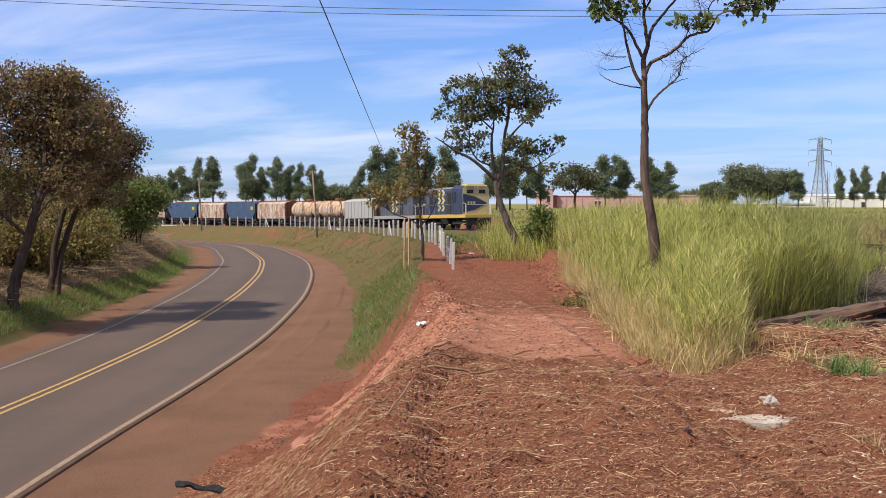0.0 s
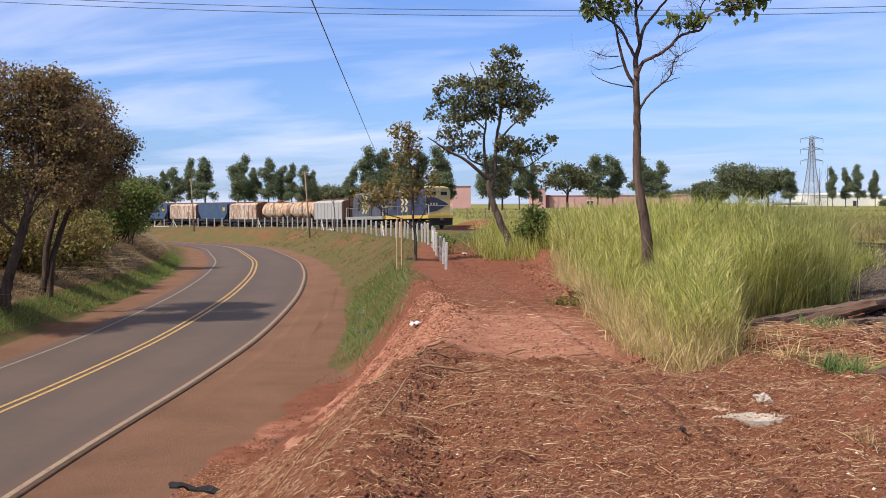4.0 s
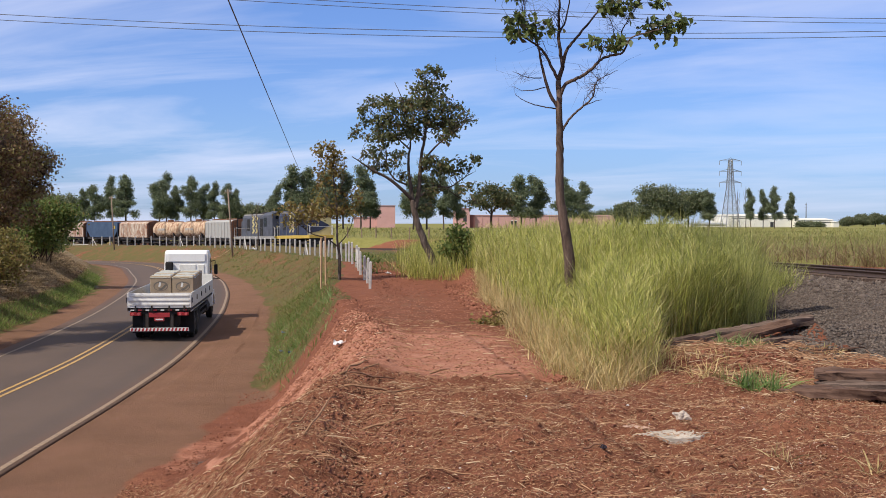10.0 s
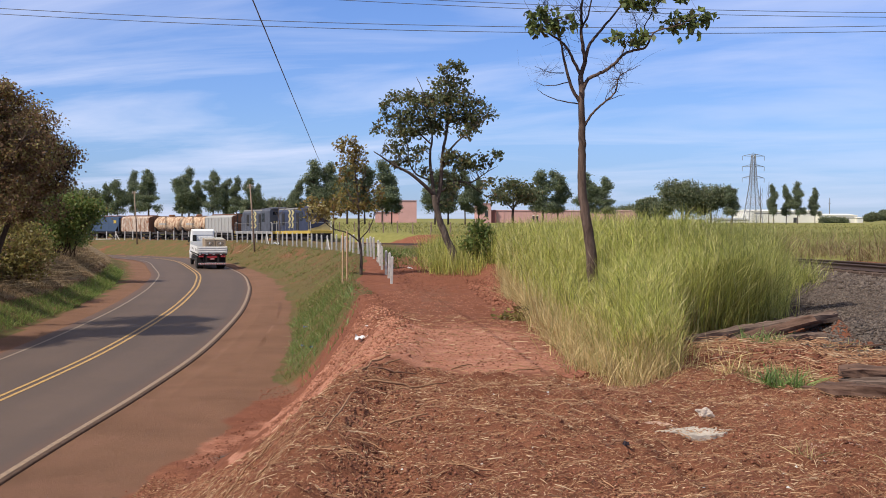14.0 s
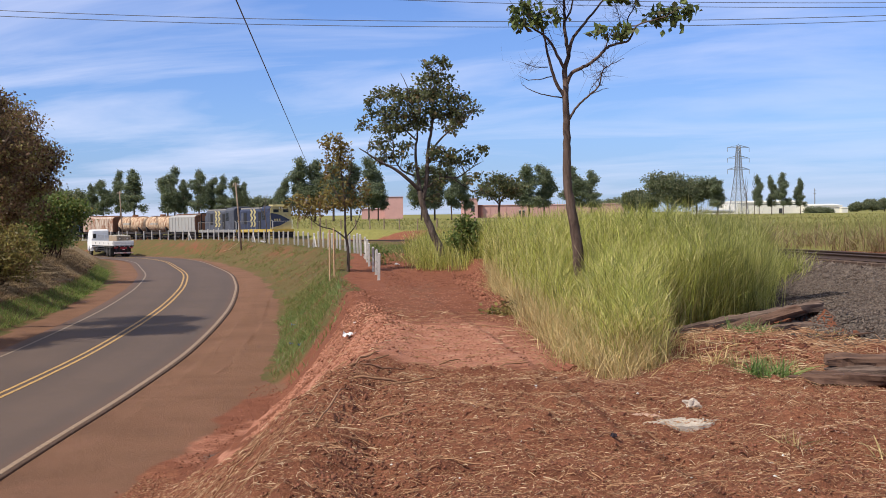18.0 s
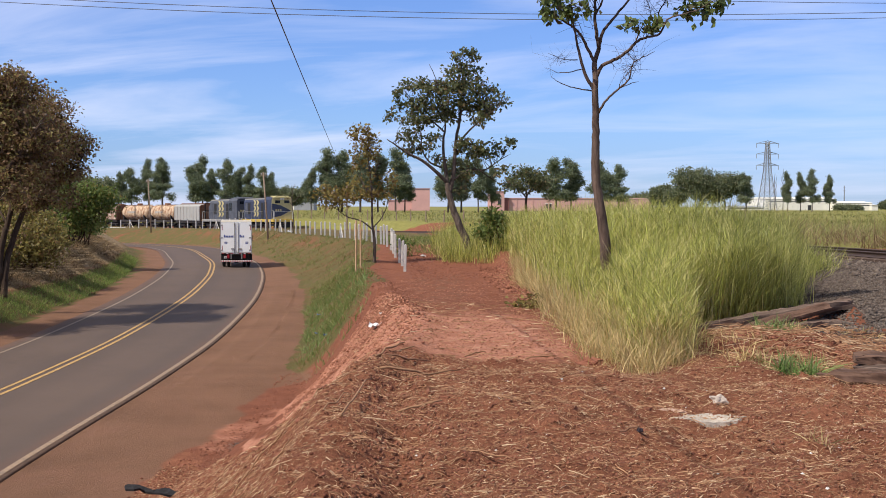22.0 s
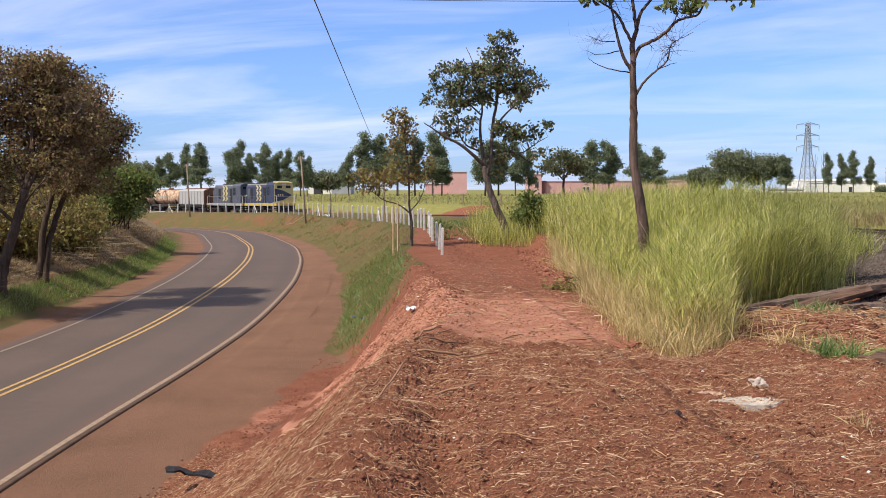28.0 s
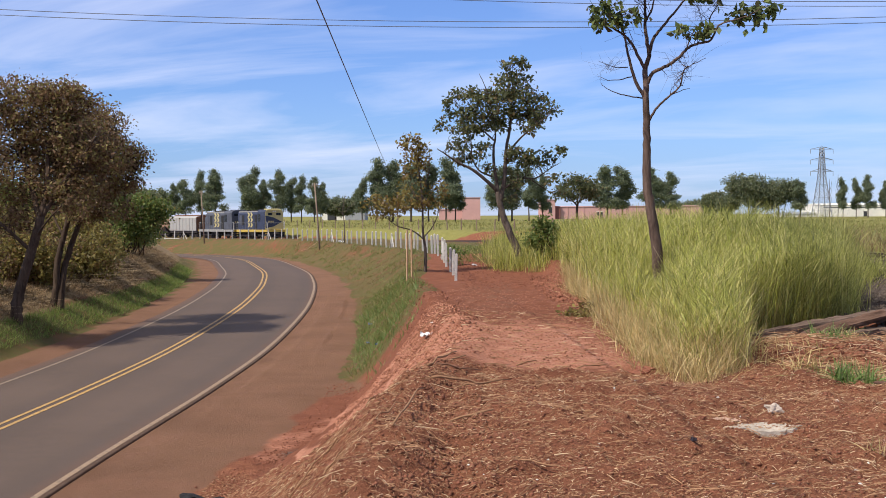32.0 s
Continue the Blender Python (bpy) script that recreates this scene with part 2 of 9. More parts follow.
# ---- mesh tools ----
class Build:
    """Gathers vertices and faces (with material slots) for one mesh."""

    def __init__(self):
        self.v, self.f, self.m = [], [], []

    def add(self, verts, faces, slot=0):
        n = len(self.v)
        self.v.extend(tuple(p) for p in verts)
        self.f.extend(tuple(i + n for i in f) for f in faces)
        self.m.extend([slot] * len(faces))
        return self

    def box(self, lo, hi, slot=0, c=0.0, m=None):
        """A box from lo to hi; c: chamfer of all edges; m: a pose."""
        (x0, y0, z0), (x1, y1, z1) = lo, hi
        if c <= 0:
            vs = [(x0, y0, z0), (x1, y0, z0), (x1, y1, z0), (x0, y1, z0), (x0, y0, z1), (x1, y0, z1), (x1, y1, z1), (x0, y1, z1)]
            fs = [(3, 2, 1, 0), (4, 5, 6, 7), (0, 1, 5, 4), (1, 2, 6, 5), (2, 3, 7, 6), (3, 0, 4, 7)]
        else:
            vs, key = [], {}
            for ix, x in enumerate((x0, x1)):
                for iy, y in enumerate((y0, y1)):
                    for iz, z in enumerate((z0, z1)):
                        sx, sy, sz = (c, -c)[ix], (c, -c)[iy], (c, -c)[iz]
                        for ax, p in enumerate(((x, y + sy, z + sz), (x + sx, y, z + sz), (x + sx, y + sy, z))):
                            key[ix, iy, iz, ax] = len(vs)
                            vs.append(p)
            k = lambda a, b, d, ax: key[a, b, d, ax]
            fs = []
            for i in (0, 1):
                for ax, idx in ((0, lambda a, b: (i, a, b)), (1, lambda a, b: (a, i, b)), (2, lambda a, b: (a, b, i))):
                    q = [k(*idx(0, 0), ax), k(*idx(1, 0), ax), k(*idx(1, 1), ax), k(*idx(0, 1), ax)]
                    fs.append(tuple(q))
            for a in (0, 1):
                for b in (0, 1):
                    fs.append((k(0, a, b, 1), k(1, a, b, 1), k(1, a, b, 2), k(0, a, b, 2)))
                    fs.append((k(a, 0, b, 0), k(a, 1, b, 0), k(a, 1, b, 2), k(a, 0, b, 2)))
                    fs.append((k(a, b, 0, 0), k(a, b, 1, 0), k(a, b, 1, 1), k(a, b, 0, 1)))
                    for d in (0, 1):
                        fs.append((k(a, b, d, 0), k(a, b, d, 1), k(a, b, d, 2)))
        if m is not None:
            vs = [m @ Vector(p) for p in vs]
        return self.add(vs, fs, slot)

    def tube(self, pts, radii, sides=8, slot=0, caps=True):
        """A tube along pts, one radius each."""
        pts = [Vector(p) for p in pts]
        if not hasattr(radii, "__len__"):
            radii = [radii] * len(pts)
        vs, up = [], None
        for i, p in enumerate(pts):
            d = (pts[min(i + 1, len(pts) - 1)] - pts[max(i - 1, 0)]).normalized()
            if up is None:
                up = d.orthogonal().normalized()
            else:
                up = (up - d * up.dot(d))
                up = up.normalized() if up.length > 1e-6 else d.orthogonal().normalized()
            w = d.cross(up)
            for k in range(sides):
                a = 2 * math.pi * k / sides
                vs.append(p + (up * math.cos(a) + w * math.sin(a)) * radii[i])
        fs = []
        for i in range(len(pts) - 1):
            for k in range(sides):
                a, b = i * sides + k, i * sides + (k + 1) % sides
                fs.append((a, b, b + sides, a + sides))
        if caps:
            fs.append(tuple(range(sides))[::-1])
            fs.append(tuple((len(pts) - 1) * sides + k for k in range(sides)))
        return self.add(vs, fs, slot)

    def cyl(self, a, b, r, sides=16, slot=0, c=0.0):
        """A solid cylinder from a to b, its rims chamfered by c."""
        a, b = Vector(a), Vector(b)
        if c > 0:
            d = (b - a).normalized() * c
            return self.tube([a, a + d, b - d, b], [r - c, r, r, r - c], sides, slot)
        return self.tube([a, b], [r, r], sides, slot)

    def plate(self, outline, t, axis, at, slot=0):
        """An outline of (u, v) pairs drawn out by t along an axis (0, 1, 2) from at."""
        n = len(outline)
        vs = []
        for w in (at, at + t):
            for u, v in outline:
                p = [u, v]
                p.insert(axis, w)
                vs.append(p)
        fs = [tuple(range(n))[::-1], tuple(range(n, 2 * n))] + [(i, (i + 1) % n, n + (i + 1) % n, n + i) for i in range(n)]
        return self.add(vs, fs, slot)

    def mesh(self, name, mats, smooth=False):
        me = bpy.data.meshes.new(name)
        me.from_pydata(self.v, [], self.f)
        for mt in (mats if isinstance(mats, (list, tuple)) else [mats]):
            me.materials.append(mt)
        if any(self.m):
            me.polygons.foreach_set("material_index", self.m)
        if smooth:
            me.polygons.foreach_set("use_smooth", [True] * len(self.f))
        bm = bmesh.new()
        bm.from_mesh(me)
        if len(bm.faces) < 20000:
            bmesh.ops.recalc_face_normals(bm, faces=bm.faces)
            bm.to_mesh(me)
        bm.free()
        me.update()
        return me


def part(name, build, mats, parent, label="", smooth=False):
    ob = new(name, build.mesh(name, mats, smooth))
    ob.parent = parent
    if label:
        ob["label"] = label
    return ob


def thing(name, label, category, group="", kind="", at=None):
    """An empty at the base of a thing, to hold its parts."""
    ob = tagged(new(name), label, category, group, kind)
    ob.empty_display_size = 0.2
    if at is not None:
        ob.matrix_basis = at
    return ob


def single(name, build, mats, label, category, group="", kind="", at=None, smooth=False):
    ob = tagged(new(name, build.mesh(name, mats, smooth)), label, category, group, kind)
    if at is not None:
        ob.matrix_basis = at
    return ob


def quads_mesh(name, verts, quads, mat, uv=None):
    """A mesh from arrays of vertices (n, 3) and quads (m, 4), fast."""
    me = bpy.data.meshes.new(name)
    me.vertices.add(len(verts))
    me.vertices.foreach_set("co", np.asarray(verts, np.float32).ravel())
    k = quads.shape[1]
    me.loops.add(quads.size)
    me.loops.foreach_set("vertex_index", quads.astype(np.int32).ravel())
    me.polygons.add(len(quads))
    me.polygons.foreach_set("loop_start", np.arange(0, quads.size, k, dtype=np.int32))
    me.polygons.foreach_set("loop_total", np.full(len(quads), k, np.int32))
    me.update(calc_edges=True)
    me.validate()
    me.materials.append(mat)
    return me


def ribbons(name, base, tip, bend, width, mat, segs=3, rng=None):
    """Many narrow bent blades: arrays of base, tip (n, 3), a sideways bend and a width for each."""
    n = len(base)
    t = np.linspace(0, 1, segs + 1)
    d = tip - base
    side = np.stack([-d[:, 1], d[:, 0], np.zeros(n)], 1) + rng.normal(0, 0.25, (n, 3)) * np.linalg.norm(d, axis=1)[:, None]
    side /= np.linalg.norm(side, axis=1)[:, None] + 1e-9
    vs = np.empty((n, segs + 1, 2, 3), np.float32)
    for i, tt in enumerate(t):
        c = base + d * tt + bend * (tt * tt)
        w = (width * (1.0 - 0.85 * tt ** 1.6) * (0.7 + 0.3 * min(1, tt * 4)))[:, None] * 0.5
        vs[:, i, 0], vs[:, i, 1] = c - side * w, c + side * w
    per = (segs + 1) * 2
    q = np.array([[2 * i, 2 * i + 1, 2 * i + 3, 2 * i + 2] for i in range(segs)])
    quads = (np.arange(n)[:, None, None] * per + q[None]).reshape(-1, 4)
    return quads_mesh(name, vs.reshape(-1, 3), quads, mat)

# ---- materials ----
def rgb(r, g, b):
    return (r, g, b, 1)


class Mat:
    """A small helper to wire a node material."""

    def __init__(self, name, rough=0.9, metal=0.0, spec=0.3):
        self.mat = bpy.data.materials.new(name)
        self.mat.use_nodes = True
        self.n, self.l = self.mat.node_tree.nodes, self.mat.node_tree.links
        self.b = self.n["Principled BSDF"]
        self.b.inputs["Roughness"].default_value = rough
        self.b.inputs["Metallic"].default_value = metal
        self.b.inputs["Specular IOR Level"].default_value = spec
        self.tc = self.n.new("ShaderNodeTexCoord")

    def put(self, v, sock):
        if isinstance(v, (int, float)):
            sock.default_value = v
        elif isinstance(v, tuple):
            sock.default_value = v
        else:
            self.l.new(v, sock)

    def noise(self, scale, detail=4, rough=0.55, dist=0.0, stretch=None, space="Object"):
        n = self.n.new("ShaderNodeTexNoise")
        n.inputs["Scale"].default_value, n.inputs["Detail"].default_value = scale, detail
        n.inputs["Roughness"].default_value, n.inputs["Distortion"].default_value = rough, dist
        src = self.tc.outputs[space]
        if stretch:
            m = self.n.new("ShaderNodeMapping")
            m.inputs["Scale"].default_value = stretch
            self.l.new(src, m.inputs[0])
            src = m.outputs[0]
        self.l.new(src, n.inputs["Vector"])
        return n.outputs["Fac"]

    def voronoi(self, scale, feature="F1", space="Object", out="Distance"):
        n = self.n.new("ShaderNodeTexVoronoi")
        n.feature = feature
        n.inputs["Scale"].default_value = scale
        self.l.new(self.tc.outputs[space], n.inputs["Vector"])
        return n.outputs[out]

    def ramp(self, fac, *stops):
        """stops: (position, value or colour)."""
        n = self.n.new("ShaderNodeValToRGB")
        e = n.color_ramp.elements
        while len(e) < len(stops):
            e.new(0.5)
        for el, (p, c) in zip(e, stops):
            el.position = p
            el.color = c if isinstance(c, tuple) else (c, c, c, 1)
        self.l.new(fac, n.inputs[0])
        return n.outputs[0]

    def mix(self, fac, a, b, mode="MIX"):
        n = self.n.new("ShaderNodeMix")
        n.data_type, n.blend_type = "RGBA", mode
        self.put(fac, n.inputs["Factor"])
        self.put(a, n.inputs[6])
        self.put(b, n.inputs[7])
        return n.outputs[2]

    def math(self, op, a, b=0.0, clamp=False):
        n = self.n.new("ShaderNodeMath")
        n.operation, n.use_clamp = op, clamp
        self.put(a, n.inputs[0])
        self.put(b, n.inputs[1])
        return n.outputs[0]

    def attr(self, name):
        n = self.n.new("ShaderNodeAttribute")
        n.attribute_name = name
        return n.outputs["Fac"]

    def island(self):
        return self.n.new("ShaderNodeNewGeometry").outputs["Random Per Island"]

    def rand(self):
        return self.n.new("ShaderNodeObjectInfo").outputs["Random"]

    def axis(self, k, space="Object"):
        n = self.n.new("ShaderNodeSeparateXYZ")
        self.l.new(self.tc.outputs[space], n.inputs[0])
        return n.outputs[k]

    def bump(self, height, strength=0.4, distance=0.02):
        n = self.n.new("ShaderNodeBump")
        n.inputs["Strength"].default_value, n.inputs["Distance"].default_value = strength, distance
        self.l.new(height, n.inputs["Height"])
        self.l.new(n.outputs[0], self.b.inputs["Normal"])
        return self

    def base(self, c):
        self.put(c, self.b.inputs["Base Color"])
        return self

    def rough(self, v):
        self.put(v, self.b.inputs["Roughness"])
        return self


def plain(name, colour, rough=0.6, metal=0.0, var=0.25, scale=6.0, spec=0.4, bump=0.0):
    """A surface of one colour with dirt at two scales."""
    m = Mat(name, rough, metal, spec)
    d = tuple(c * (1 - var) for c in colour[:3]) + (1,)
    l = tuple(min(1, c * (1 + var * 0.5)) for c in colour[:3]) + (1,)
    f = m.math("ADD", m.math("MULTIPLY", m.noise(scale, 5, 0.6), 0.6), m.math("MULTIPLY", m.noise(scale * 9, 3, 0.6), 0.4))
    m.base(m.ramp(f, (0.3, d), (0.7, l)))
    m.rough(m.ramp(f, (0.3, min(1, rough + 0.15)), (0.7, max(0.05, rough - 0.08))))
    if bump:
        m.bump(m.noise(scale * 12, 4, 0.6), bump, 0.01)
    return m.mat


def leaf(name, dark, light, other=None, share=0.15, trans=0.35, gloss=0.5):
    """Foliage: its colour differs from leaf to leaf, and light comes through."""
    m = Mat(name, gloss, 0, 0.35)
    i = m.island()
    c = m.ramp(i, (0.0, dark), (1.0, light))
    if other:
        w = m.n.new("ShaderNodeTexWhiteNoise")
        w.noise_dimensions = "1D"
        m.l.new(i, w.inputs["W"])
        c = m.mix(m.math("LESS_THAN", w.outputs["Value"], share), c, other)
    big = m.noise(0.5, 3)
    c = m.mix(m.ramp(big, (0.35, 0.0), (0.7, 0.35)), c, tuple(v * 0.6 for v in light[:3]) + (1,))
    m.base(c)
    tr = m.n.new("ShaderNodeBsdfTranslucent")
    m.l.new(c, tr.inputs[0])
    mx = m.n.new("ShaderNodeMixShader")
    mx.inputs[0].default_value = trans
    m.l.new(m.b.outputs[0], mx.inputs[1])
    m.l.new(tr.outputs[0], mx.inputs[2])
    m.l.new(mx.outputs[0], m.n["Material Output"].inputs[0])
    return m.mat


def ground_material():
    """Red latosol with zones given by vertex attributes: mulch, packed pink earth, turf, dry grass, gravel."""
    m = Mat("ground_earth", 0.95, 0, 0.12)
    n_big, n_mid, n_fine = m.noise(0.35, 5, 0.6), m.noise(2.2, 6, 0.62), m.noise(26, 6, 0.7)
    red = m.mix(m.ramp(n_mid, (0.3, 0.0), (0.7, 1.0)), rgb(0.150, 0.054, 0.031), rgb(0.250, 0.098, 0.057))
    red = m.mix(m.ramp(n_fine, (0.35, 0.0), (0.75, 0.75)), red, rgb(0.265, 0.104, 0.060))
    mulch = m.mix(m.ramp(n_fine, (0.3, 0.0), (0.7, 1.0)), rgb(0.165, 0.063, 0.034), rgb(0.408, 0.168, 0.095))
    chips = m.ramp(m.noise(85, 4, 0.8, 0.6, (1, 0.4, 1)), (0.56, 0.0), (0.66, 0.85))
    mulch = m.mix(chips, mulch, rgb(0.659, 0.334, 0.174))
    mulch = m.mix(m.ramp(n_mid, (0.35, 0.65), (0.65, 0.0)), mulch, rgb(0.150, 0.055, 0.032))
    pink = m.mix(m.ramp(n_mid, (0.3, 0.0), (0.7, 1.0)), rgb(0.360, 0.133, 0.076), rgb(0.530, 0.255, 0.167))
    pink = m.mix(m.ramp(n_fine, (0.4, 0.0), (0.8, 0.7)), pink, rgb(0.594, 0.319, 0.222))
    pink = m.mix(m.ramp(m.noise(5.5, 6, 0.75, 0.4), (0.50, 0.0), (0.64, 0.5)), pink, rgb(0.276, 0.112, 0.072))
    shoulder = m.mix(m.ramp(n_big, (0.3, 0.0), (0.7, 1.0)), rgb(0.156, 0.083, 0.051), rgb(0.212, 0.114, 0.070))
    shoulder = m.mix(m.ramp(n_fine, (0.4, 0.0), (0.8, 0.4)), shoulder, rgb(0.265, 0.148, 0.088))
    shoulder = m.mix(m.ramp(m.noise(0.7, 6, 0.7, 0.5), (0.46, 0.0), (0.68, 0.75)), shoulder, rgb(0.218, 0.113, 0.072))
    turf = m.mix(m.ramp(n_mid, (0.3, 0.0), (0.65, 1.0)), rgb(0.125, 0.088, 0.038), rgb(0.098, 0.098, 0.032))
    turf = m.mix(m.ramp(n_fine, (0.45, 0.0), (0.75, 0.6)), turf, rgb(0.175, 0.13, 0.055))
    turf = m.mix(m.ramp(m.noise(0.9, 6, 0.72), (0.50, 0.0), (0.62, 0.75)), turf, rgb(0.19, 0.095, 0.052))
    dry = m.mix(m.ramp(n_fine, (0.3, 0.0), (0.7, 1.0)), rgb(0.16, 0.105, 0.055), rgb(0.36, 0.27, 0.15))
    gravel = m.mix(m.ramp(m.voronoi(26, out="Color"), (0.1, 0.0), (0.9, 1.0)), rgb(0.065, 0.050, 0.043), rgb(0.17, 0.14, 0.118))
    field = m.mix(m.ramp(n_mid, (0.3, 0.0), (0.7, 1.0)), rgb(0.165, 0.162, 0.046), rgb(0.26, 0.24, 0.075))
    wob = m.math("MULTIPLY", m.math("SUBTRACT", m.noise(1.6, 5, 0.65), 0.5), 0.9)
    c = red
    for name, col in (("z_mulch", mulch), ("z_pink", pink), ("z_shoulder", shoulder), ("z_turf", turf), ("z_dry", dry), ("z_gravel", gravel), ("z_field", field)):
        f = m.ramp(m.math("ADD", m.attr(name), wob), (0.36, 0.0), (0.64, 1.0))
        c = m.mix(f, c, col)
    m.base(c)
    h = m.math("ADD", m.math("MULTIPLY", n_fine, 0.5), m.math("MULTIPLY", m.noise(110, 4, 0.75), 0.5))
    m.bump(h, 1.0, 0.04)
    return m.mat


def asphalt_material():
    m = Mat("asphalt", 0.82, 0, 0.35)
    n1, n2 = m.noise(0.22, 4, 0.6), m.noise(3.0, 5, 0.65)
    c = m.mix(m.ramp(n1, (0.3, 0.0), (0.7, 1.0)), rgb(0.080, 0.055, 0.042), rgb(0.108, 0.073, 0.055))
    c = m.mix(m.ramp(n2, (0.35, 0.0), (0.75, 0.5)), c, rgb(0.120, 0.079, 0.057))
    c = m.mix(m.ramp(m.noise(160, 2, 0.8), (0.45, 0.0), (0.75, 0.45)), c, rgb(0.159, 0.117, 0.088))
    # worn wheel paths and red dust along the edges
    u = m.attr("across")
    rut = m.ramp(m.math("ABSOLUTE", m.math("SUBTRACT", m.math("ABSOLUTE", u), 1.55)), (0.55, 0.0), (0.95, 0.35))
    c = m.mix(rut, c, rgb(0.072, 0.052, 0.042))
    edge = m.math("MULTIPLY", m.ramp(m.math("MULTIPLY", m.math("ABSOLUTE", u), 0.25), (0.70, 0.0), (0.90, 1.0)), m.ramp(m.noise(1.2, 5, 0.7), (0.3, 0.2), (0.7, 1.0)))
    c = m.mix(edge, c, rgb(0.190, 0.080, 0.042))
    m.base(c).bump(m.noise(220, 3, 0.8), 0.35, 0.006)
    return m.mat


def paint_line(name, colour):
    """Road paint, rubbed off in places."""
    m = Mat(name, 0.7, 0, 0.3)
    wear = m.ramp(m.noise(9, 6, 0.75), (0.40, 0.0), (0.62, 0.65))
    m.base(m.mix(wear, colour, rgb(0.12, 0.095, 0.08)))
    return m.mat


def rail_steel():
    m = Mat("rail_steel", 0.55, 0.6, 0.4)
    m.base(m.ramp(m.noise(30, 4), (0.3, rgb(0.07, 0.042, 0.03)), (0.7, rgb(0.14, 0.095, 0.075))))
    return m.mat


def rusty(name, base, rust_amount=0.5):
    """Old wagon paint, streaked with rust from the top down."""
    m = Mat(name, 0.75, 0.0, 0.3)
    streak = m.noise(1.3, 6, 0.72, 0.6, (1.5, 1.5, 0.6))
    spots = m.noise(3.2, 6, 0.75)
    f = m.math("ADD", m.math("MULTIPLY", streak, 0.65), m.math("MULTIPLY", spots, 0.35))
    rust = m.mix(m.ramp(spots, (0.35, 0.0), (0.65, 1.0)), rgb(0.13, 0.045, 0.020), rgb(0.30, 0.125, 0.055))
    lo = 0.62 - 0.28 * rust_amount
    m.base(m.mix(m.ramp(f, (lo, 0.0), (lo + 0.14, 1.0)), base, rust)).bump(spots, 0.25, 0.02)
    return m.mat


def bark(name, dark, light, scale=9):
    m = Mat(name, 0.95, 0, 0.15)
    f = m.noise(scale, 6, 0.7, 0.8, (1, 1, 0.22))
    m.base(m.ramp(f, (0.3, dark), (0.68, light))).bump(f, 0.9, 0.03)
    return m.mat


def wood(name, dark, light):
    m = Mat(name, 0.9, 0, 0.2)
    f = m.noise(7, 6, 0.7, 0.5, (0.16, 1.6, 1.6))
    m.base(m.ramp(f, (0.3, dark), (0.7, light))).bump(f, 0.8, 0.02)
    return m.mat


M_GROUND = ground_material()
M_ASPHALT = asphalt_material()
M_YELLOW = paint_line("yellow_road_paint", rgb(0.52, 0.31, 0.095))
M_WHITE_LINE = paint_line("white_road_paint", rgb(0.29, 0.215, 0.15))
M_DUSTY_LINE = paint_line("dusty_beige_road_paint", rgb(0.35, 0.245, 0.155))
M_EDGE_SHADE = plain("shaded_asphalt_step", rgb(0.105, 0.066, 0.046), 0.9, 0, 0.35, 3, 0.2, 0.3)
M_CONCRETE = plain("pale_concrete", rgb(0.54, 0.51, 0.47), 0.85, 0, 0.3, 5, 0.25, 0.3)
M_RAIL = rail_steel()
M_WIRE = plain("grey_wire", rgb(0.10, 0.10, 0.11), 0.6, 0.3)
M_STRAW = leaf("dead_straw", rgb(0.20, 0.090, 0.045), rgb(0.50, 0.285, 0.155), rgb(0.66, 0.48, 0.30), 0.12, 0.05, 0.8)

# ---- ground, one sheet to the horizon ----
def axis_steps(*runs):
    """Grid lines from runs of (start, end, step)."""
    out = []
    for a, b, s in runs:
        out.extend(np.arange(a, b, s))
    return np.array(out)


def grown(start, end, first, ratio):
    out, s = [], first
    while start < end:
        out.append(start)
        start, s = start + s, s * ratio
    return np.array(out + [end])


GX = np.concatenate([-grown(120, 4200, 6, 1.3)[::-1], axis_steps((-119, -32, 2.6), (-32, -14.5, 0.6), (-14.5, -5.5, 0.25), (-5.5, 5.2, 0.075), (5.2, 10, 0.15), (10, 20, 0.4), (20, 60, 2.5)), grown(60, 4200, 4, 1.3)])
GY = np.concatenate([-grown(12, 4200, 4, 1.35)[::-1], axis_steps((-10, 5, 1.0), (5, 17, 0.075), (17, 26, 0.12), (26, 60, 0.35), (60, 150, 0.9), (150, 260, 2.6)), grown(260, 4200, 5, 1.25)])


